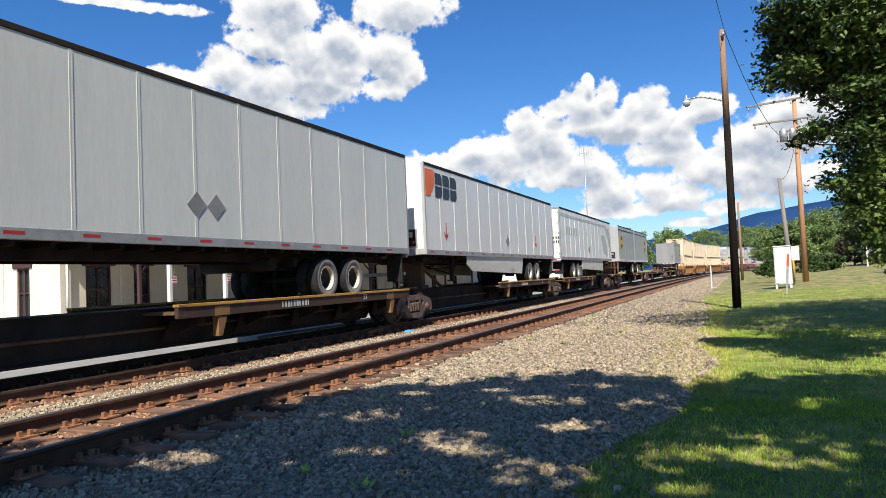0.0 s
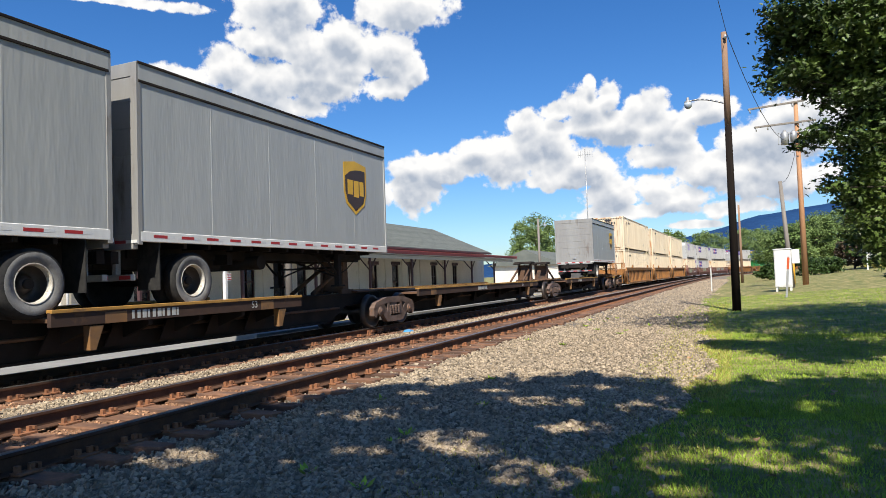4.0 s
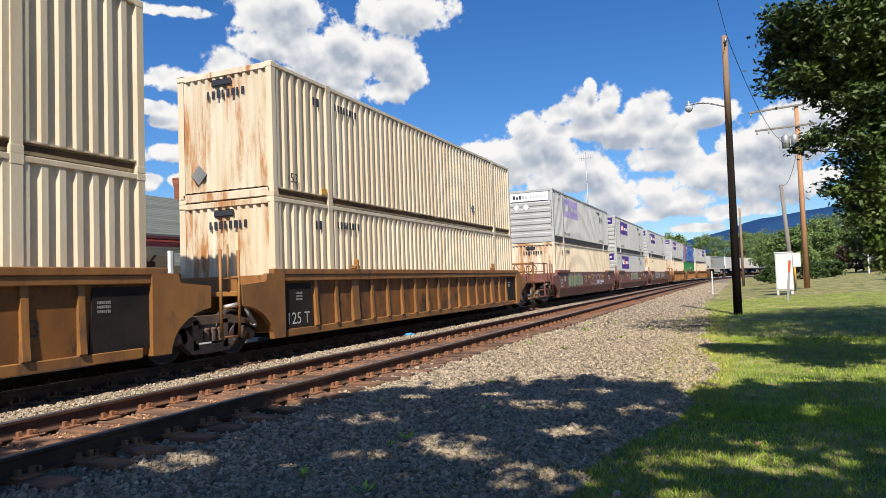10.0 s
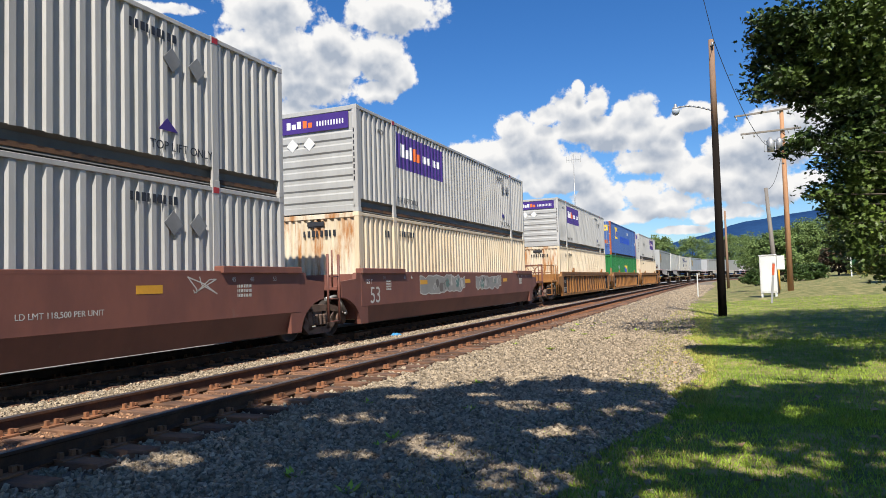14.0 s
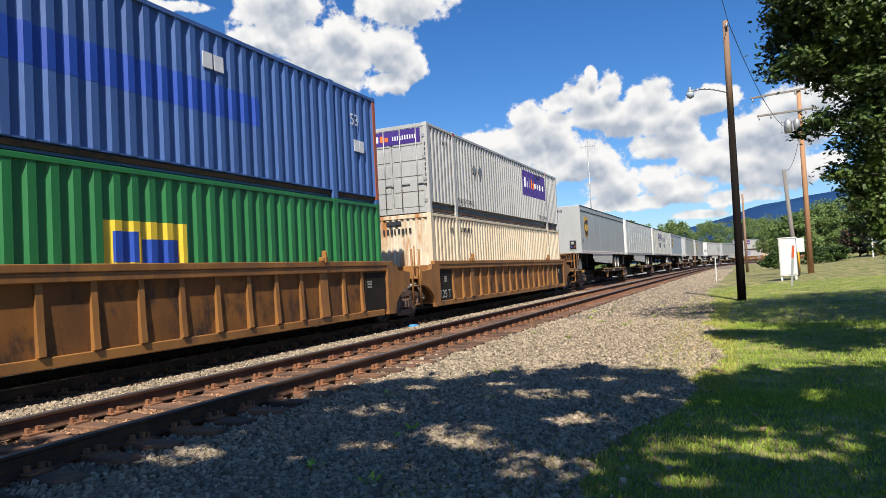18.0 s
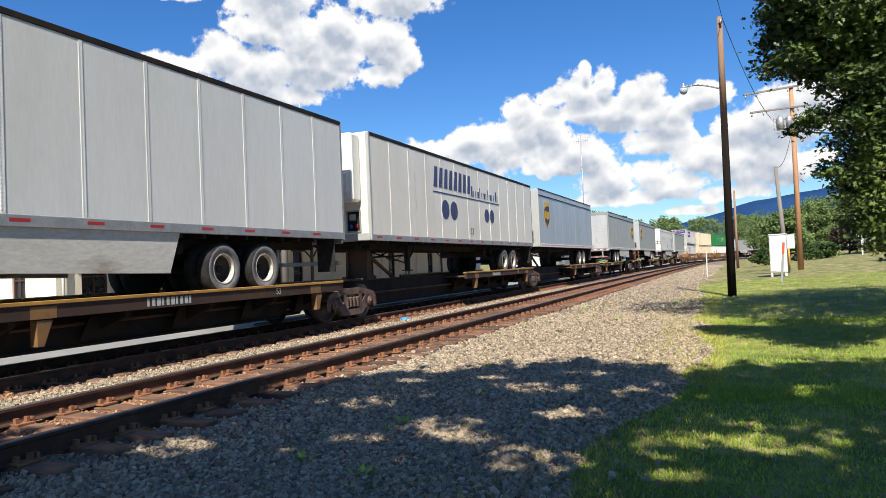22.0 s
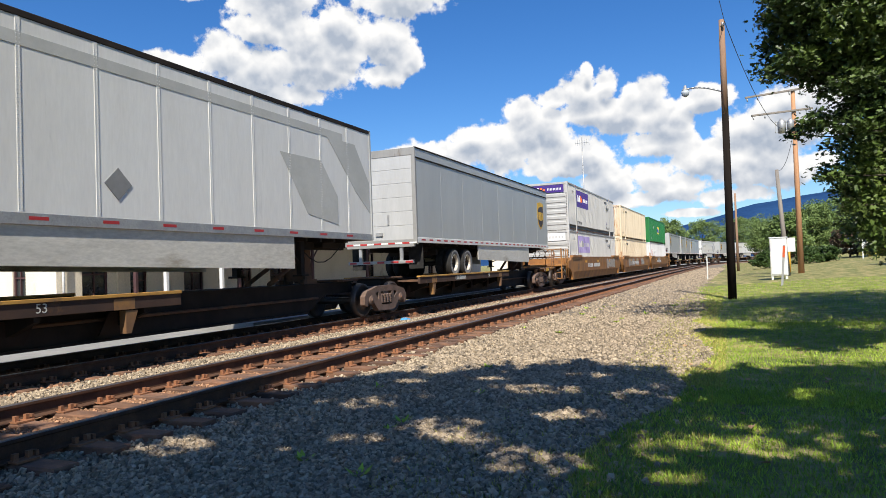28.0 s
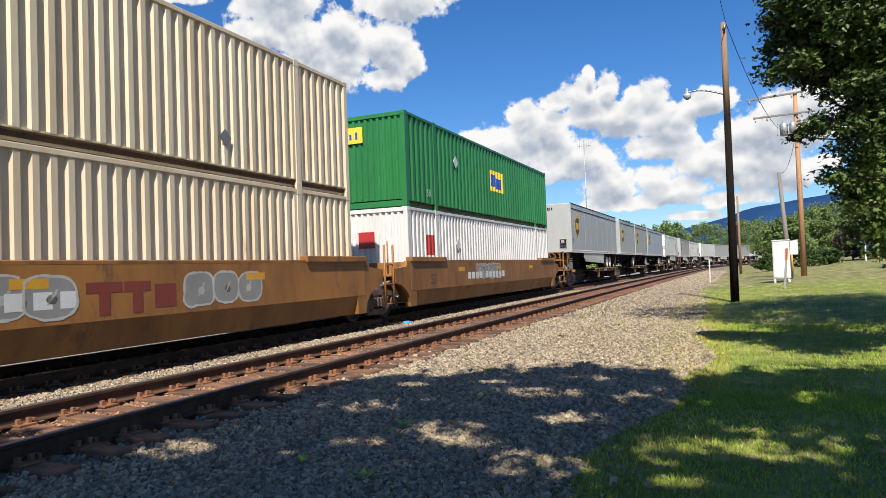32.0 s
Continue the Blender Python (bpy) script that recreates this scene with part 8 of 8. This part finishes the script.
def in_boughs(boughs, total, rg, spray):
    """Points gathered in small sprays inside ellipsoid boughs (x, y, z, rx, ry, rz)."""
    vol = np.array([(b[3] * b[4] * b[5]) ** 0.75 for b in boughs])
    out = []
    for b, k in zip(boughs, np.maximum(6, total * vol / vol.sum() / 14).astype(int)):
        p = rg.normal(0, 1, (k, 3))
        p = p / np.linalg.norm(p, axis=1)[:, None] * rg.uniform(0.1, 1.0, (k, 1)) ** 0.45
        c = np.array(b[:3]) + p * np.array(b[3:])
        c = np.repeat(c, 14, axis=0)
        out.append(c + rg.normal(0, spray, c.shape) * np.array([1, 1, 0.6]))
    return np.concatenate(out)


# outer boughs that hang over the lawn: x, y, z, half width, half height
BOUGHS = [(0.96, 11.0, 4.95, 0.44, 0.34), (0.78, 11.4, 4.73, 0.28, 0.3), (0.71, 11.8, 4.42, 0.22, 0.31), (0.63, 11.2, 3.98, 0.15, 0.12), (1.14, 11.6, 4.6, 0.5, 0.5), (0.91, 11.0, 4.04, 0.33, 0.21), (1.24, 11.4, 4.01, 0.34, 0.22), (1.38, 11.8, 3.79, 0.18, 0.12), (1.61, 11.2, 4.65, 0.59, 0.69), (1.63, 11.6, 4.09, 0.5, 0.35), (1.67, 11.0, 3.68, 0.38, 0.21), (2.01, 11.4, 4.23, 0.4, 0.79), (1.04, 11.8, 3.15, 0.16, 0.1), (1.17, 11.2, 3.18, 0.24, 0.15), (1.45, 11.6, 3.34, 0.25, 0.12), (1.57, 11.0, 3.05, 0.33, 0.17)]
BOUGHS += [(1.85, 11.4, 3.38, 0.39, 0.29), (1.5, 11.8, 2.9, 0.12, 0.08), (1.72, 11.2, 2.75, 0.29, 0.13), (1.29, 11.6, 2.52, 0.12, 0.07), (1.39, 11.0, 2.39, 0.2, 0.09), (1.73, 11.4, 2.48, 0.34, 0.17), (2.02, 11.8, 2.72, 0.3, 0.4), (1.52, 11.2, 2.24, 0.21, 0.08), (1.82, 11.6, 2.17, 0.39, 0.24), (1.51, 11.0, 1.94, 0.14, 0.08), (1.87, 11.4, 1.86, 0.34, 0.29), (1.74, 11.8, 1.64, 0.18, 0.14), (1.85, 11.2, 1.45, 0.24, 0.24), (2.05, 11.6, 3.1, 0.25, 0.59), (2.01, 11.0, 4.76, 0.39, 0.49)]
MAPLE = (6.4, 13.6)
mp_ = thing("maple_tree", "large dense dark green maple overhanging the lawn", "tree", m=pose(MAPLE[0], MAPLE[1], gz(*MAPLE)))
rg = np.random.default_rng(31)
base = np.array([MAPLE[0], MAPLE[1], gz(*MAPLE)])
bm = bmesh.new()
tube(bm, (0, 0, -0.3), (0.1, 0.1, 3.2), 0.42, 0.33, n=12)
tube(bm, (0.1, 0.1, 3.2), (-0.3, 0.2, 9.5), 0.33, 0.10, n=10)
part("trunk", bm, "bark", mp_)
for k, (x, y, z, r, h) in enumerate(BOUGHS):
    bm = bmesh.new()
    e = Vector((x, y, z)) - Vector(base)
    mid = Vector((e.x * 0.45, e.y * 0.45, e.z * 0.62 + 1.0))
    tube(bm, (0, 0, max(1.4, e.z * 0.5)), mid, 0.07, 0.03, n=6)
    tube(bm, mid, e, 0.03, 0.006, n=6)
    part("branch", bm, "bark", mp_)
outer = in_boughs([(x + 0.08, y, z, r * 0.9, max(0.12, r * 0.9), h * 0.9) for x, y, z, r, h in BOUGHS] + [(2.38, 12.0, 2.7, 0.34, 0.5, 0.8), (2.34, 12.0, 1.6, 0.30, 0.5, 0.45), (2.3, 12.0, 3.9, 0.4, 0.5, 0.7)], 26000, rg, 0.10)
leafy(mp_, *lobed(outer - base, 0.05, rg), "leaf_maple")
inner = in_boughs([(7.0, 13.6, 6.2, 3.9, 4.4, 4.4), (3.0, 12.6, 3.7, 0.6, 1.0, 2.0), (2.85, 12.9, 2.0, 0.55, 0.8, 1.1), (2.6, 12.4, 3.2, 0.5, 0.7, 1.1), (2.7, 12.4, 5.0, 0.9, 0.9, 0.9), (3.3, 13.0, 1.3, 0.6, 0.8, 0.7), (2.8, 12.7, 5.6, 0.7, 1.2, 0.7), (4.6, 13.4, 10.8, 4.7, 4.2, 3.0), (7.2, 17.5, 9.0, 5.0, 4.0, 3.6)], 52000, rg, 0.22)
leafy(mp_, *lobed(inner - base, 0.095, rg), "leaf_maple")

# the tree behind the viewer: a closed crown with a few openings through which the sun reaches the ground
OPENINGS = [(-4.82, 4.80, 0.42, 0.20), (-3.29, 5.59, 0.36, 0.16), (-2.63, 6.25, 0.42, 0.36), (-2.20, 5.74, 0.38, 0.22), (-1.50, 5.26, 0.5, 0.36), (-1.46, 7.0, 0.34, 0.24), (-2.28, 8.31, 0.5, 0.22), (-3.91, 7.33, 0.34, 0.16), (-0.42, 8.15, 0.36, 0.22), (0.10, 7.05, 0.62, 0.22), (-0.45, 6.30, 0.5, 0.26), (0.36, 6.35, 0.5, 0.36), (0.99, 6.84, 0.42, 0.18), (0.9, 8.9, 0.3, 0.14), (-3.2, 8.9, 0.3, 0.12)]
ro = random.Random(77)
OPENINGS += [(ro.uniform(-4.8, 3.2), ro.uniform(4.6, 9.6), ro.uniform(0.10, 0.26), ro.uniform(0.06, 0.14)) for _ in range(34)]
SHIFT = Vector((-SUN_DIR.x / SUN_DIR.z, -SUN_DIR.y / SUN_DIR.z))


def closed_crown(p, rg):
    """Drops leaves that would fill an opening or hang past the crown's edge."""
    gx, gy = p[:, 0] + SHIFT.x * (p[:, 2] + 0.3), p[:, 1] + SHIFT.y * (p[:, 2] + 0.3)
    keep = gy < 10.1 + 0.9 * np.maximum(0, gx) - 1.1 * np.maximum(0, -3.2 - gx) ** 1.3 + 0.45 * np.sin(gx * 2.3) + 0.3 * np.sin(gx * 5.3 + 1) + 0.2 * np.sin(gx * 11.0) + rg.normal(0, 0.38, len(p))
    for x, y, a, b in OPENINGS:
        keep &= (((gx - x) / (a + 0.10)) ** 2 + ((gy - y) / (b + 0.10)) ** 2 > 1 + rg.normal(0, 0.25, len(p))) | (rg.uniform(0, 1, len(p)) < 0.13)
    return p[keep]


SHADE = (2.2, -4.6)
sh_ = thing("maple_tree", "large maple behind the viewer shading lawn and gravel", "tree", m=pose(SHADE[0], SHADE[1], -0.3))
rg = np.random.default_rng(32)
base = np.array([SHADE[0], SHADE[1], -0.3])
bm = bmesh.new()
tube(bm, (0, 0, -0.3), (0.1, 0.05, 5.0), 0.42, 0.32, n=12)
tube(bm, (0.1, 0.05, 5.0), (-0.2, 0, 12.5), 0.32, 0.08, n=10)
part("trunk", bm, "bark", sh_)
for k in range(9):
    an = 2.4 * k
    bm = bmesh.new()
    tube(bm, (0.0, 0.0, 4.2 + 0.7 * k), (math.cos(an) * 4.2, math.sin(an) * 4.2, 6.6 + 0.7 * k), 0.11, 0.03, n=6)
    part("branch", bm, "bark", sh_)
crown = in_boughs([(1.9, -4.4, 9.8, 7.2, 7.2, 3.6), (-2.5, -2.5, 8.6, 4.2, 5.0, 2.2), (4.5, -2.0, 9.0, 4.5, 5.5, 2.6), (0.5, -0.8, 9.6, 4.6, 3.4, 2.4), (-3.6, -5.0, 8.6, 3.6, 4.0, 2.0)], 46000, rg, 0.28)
crown = closed_crown(crown, rg)
leafy(sh_, *lobed(crown - base, 0.17, rg), "leaf_maple")
# far trees along the bend
FAR_TREES = [(7.4, 100, 6.6, 3.2, 0.4), (13, 128, 9.0, 4.6, 0.8), (9.0, 165, 9, 5.0, 0.8), (18, 150, 11, 6.0, 1.0), (27, 140, 15, 6.5, 1.2), (19, 112, 11.5, 4.6, 1.0), (34, 160, 15, 7.0, 1.5), (14, 195, 10, 6.0, 1.0), (24, 220, 13, 7.5, 1.0)]
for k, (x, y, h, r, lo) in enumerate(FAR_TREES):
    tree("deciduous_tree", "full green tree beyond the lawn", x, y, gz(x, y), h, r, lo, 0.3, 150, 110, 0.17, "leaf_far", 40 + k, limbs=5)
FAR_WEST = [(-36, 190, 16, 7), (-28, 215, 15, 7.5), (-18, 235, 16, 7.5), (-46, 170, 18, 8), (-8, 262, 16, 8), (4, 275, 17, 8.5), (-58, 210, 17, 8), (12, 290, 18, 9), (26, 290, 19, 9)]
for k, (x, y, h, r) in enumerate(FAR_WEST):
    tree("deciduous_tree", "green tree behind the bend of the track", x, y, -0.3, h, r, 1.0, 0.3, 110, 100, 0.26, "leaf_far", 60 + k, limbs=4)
tree("blue_spruce", "silvery blue spruce at the garden edge", 15.5, 84, gz(15.5, 84), 8.0, 2.8, 0.4, 0.2, 110, 60, 0.2, "needle", 81, squash=1.0)
tree("dark_shrub", "dark green yew at the lawn's edge", 12.6, 52.0, gz(12.6, 52), 6.5, 2.6, 0.1, 0.16, 110, 70, 0.16, "leaf", 82, cat="shrub")
tree("purple_shrub", "rounded purple-brown garden shrub", 13.0, 90.0, gz(13, 90), 3.4, 2.4, 0.1, 0.12, 60, 70, 0.16, "purple_leaf", 83, cat="shrub")
for k, (x, y, h, r) in enumerate(((3.3, 72, 1.6, 1.5), (7.2, 76, 1.8, 1.6), (9.2, 78, 1.7, 1.4))):
    tree("clipped_bush", "low rounded green bush on the lawn", x, y, gz(x, y), h, r, 0.0, 0.06, 45, 70, 0.12, "leaf", 84 + k, limbs=3, cat="bush", clump=0.4)
tree("flower_bed", "bed of yellow garden flowers", 14.6, 84.0, gz(14.6, 84) - 0.1, 1.0, 2.2, 0.0, 0.03, 40, 60, 0.1, "flower", 90, limbs=3, cat="flowers", clump=0.3)
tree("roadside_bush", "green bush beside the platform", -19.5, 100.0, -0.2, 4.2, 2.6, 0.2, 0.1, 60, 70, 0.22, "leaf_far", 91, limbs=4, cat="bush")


def mountain():
    bm = bmesh.new()
    xs = [-1500 + 60 * i for i in range(110)]
    rows = []
    for j, (dy, k) in enumerate(((0, 0.0), (300, 0.45), (600, 0.8), (900, 1.0), (1300, 0.6), (1700, 0.0))):
        row = []
        for x in xs:
            ridge = 150 + 105 * smooth(-250, 330, x) + 120 * smooth(300, 1500, x) - 80 * smooth(-200, -900, x)
            ridge += 14 * noise.noise((x * 0.006, 1.0, 0)) + 4 * noise.noise((x * 0.03, 2.0, 0))
            z = ridge * k + (12 * noise.noise((x * 0.01, dy * 0.01, 4.0)) if 0 < k < 1 else 0) - 5
            row.append(bm.verts.new((x, 2300 + dy, z)))
        rows.append(row)
    for a, b in zip(rows, rows[1:]):
        for i in range(len(xs) - 1):
            f = bm.faces.new((a[i], a[i + 1], b[i + 1], b[i]))
            f.smooth = True
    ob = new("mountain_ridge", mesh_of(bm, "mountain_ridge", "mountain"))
    tagged(ob, "long wooded mountain ridge on the horizon, tinted blue for haze", "mountain", kind="structure")


mountain()

# ---- what moves ----


def travel(t):
    """Metres that the train has gone by t seconds."""
    return V0 * t + 0.5 * ACC * t * t


def place_at(u, half, z, t):
    s = u - travel(t)
    x0, y0, _ = track(s - half, TRAIN_C)
    x1, y1, _ = track(s + half, TRAIN_C)
    return pose((x0 + x1) / 2, (y0 + y1) / 2, z, 0, 0, math.degrees(math.atan2(-(x1 - x0), y1 - y0)))


def motions():
    for ob, u, half, z in RIDES:
        walk(ob, [(t, place_at(u, half, z, t)) for t in TIMES])
    # the wheelsets roll; those at the same place of their truck share one action
    rolled = {}
    for ob, u, half, z in RIDES:
        if ob["category"] != "rail truck":
            continue
        for w in ob.children:
            if not w.name.startswith("wheelset"):
                continue
            key = round(w.location.y, 2)
            if key not in rolled:
                y, h = w.location.y, w.location.z
                walk(w, [(i / FPS, pose(0, y, h, math.degrees(travel(i / FPS) / 0.455) % 360)) for i in range(32 * FPS + 1)])
                rolled[key] = w
            else:
                w.rotation_mode = "QUATERNION"
                first = rolled[key].animation_data
                w.animation_data_create()
                w.animation_data.action, w.animation_data.action_slot = first.action, first.action_slot


TIMES = [float(i) for i in range(33)]
motions()
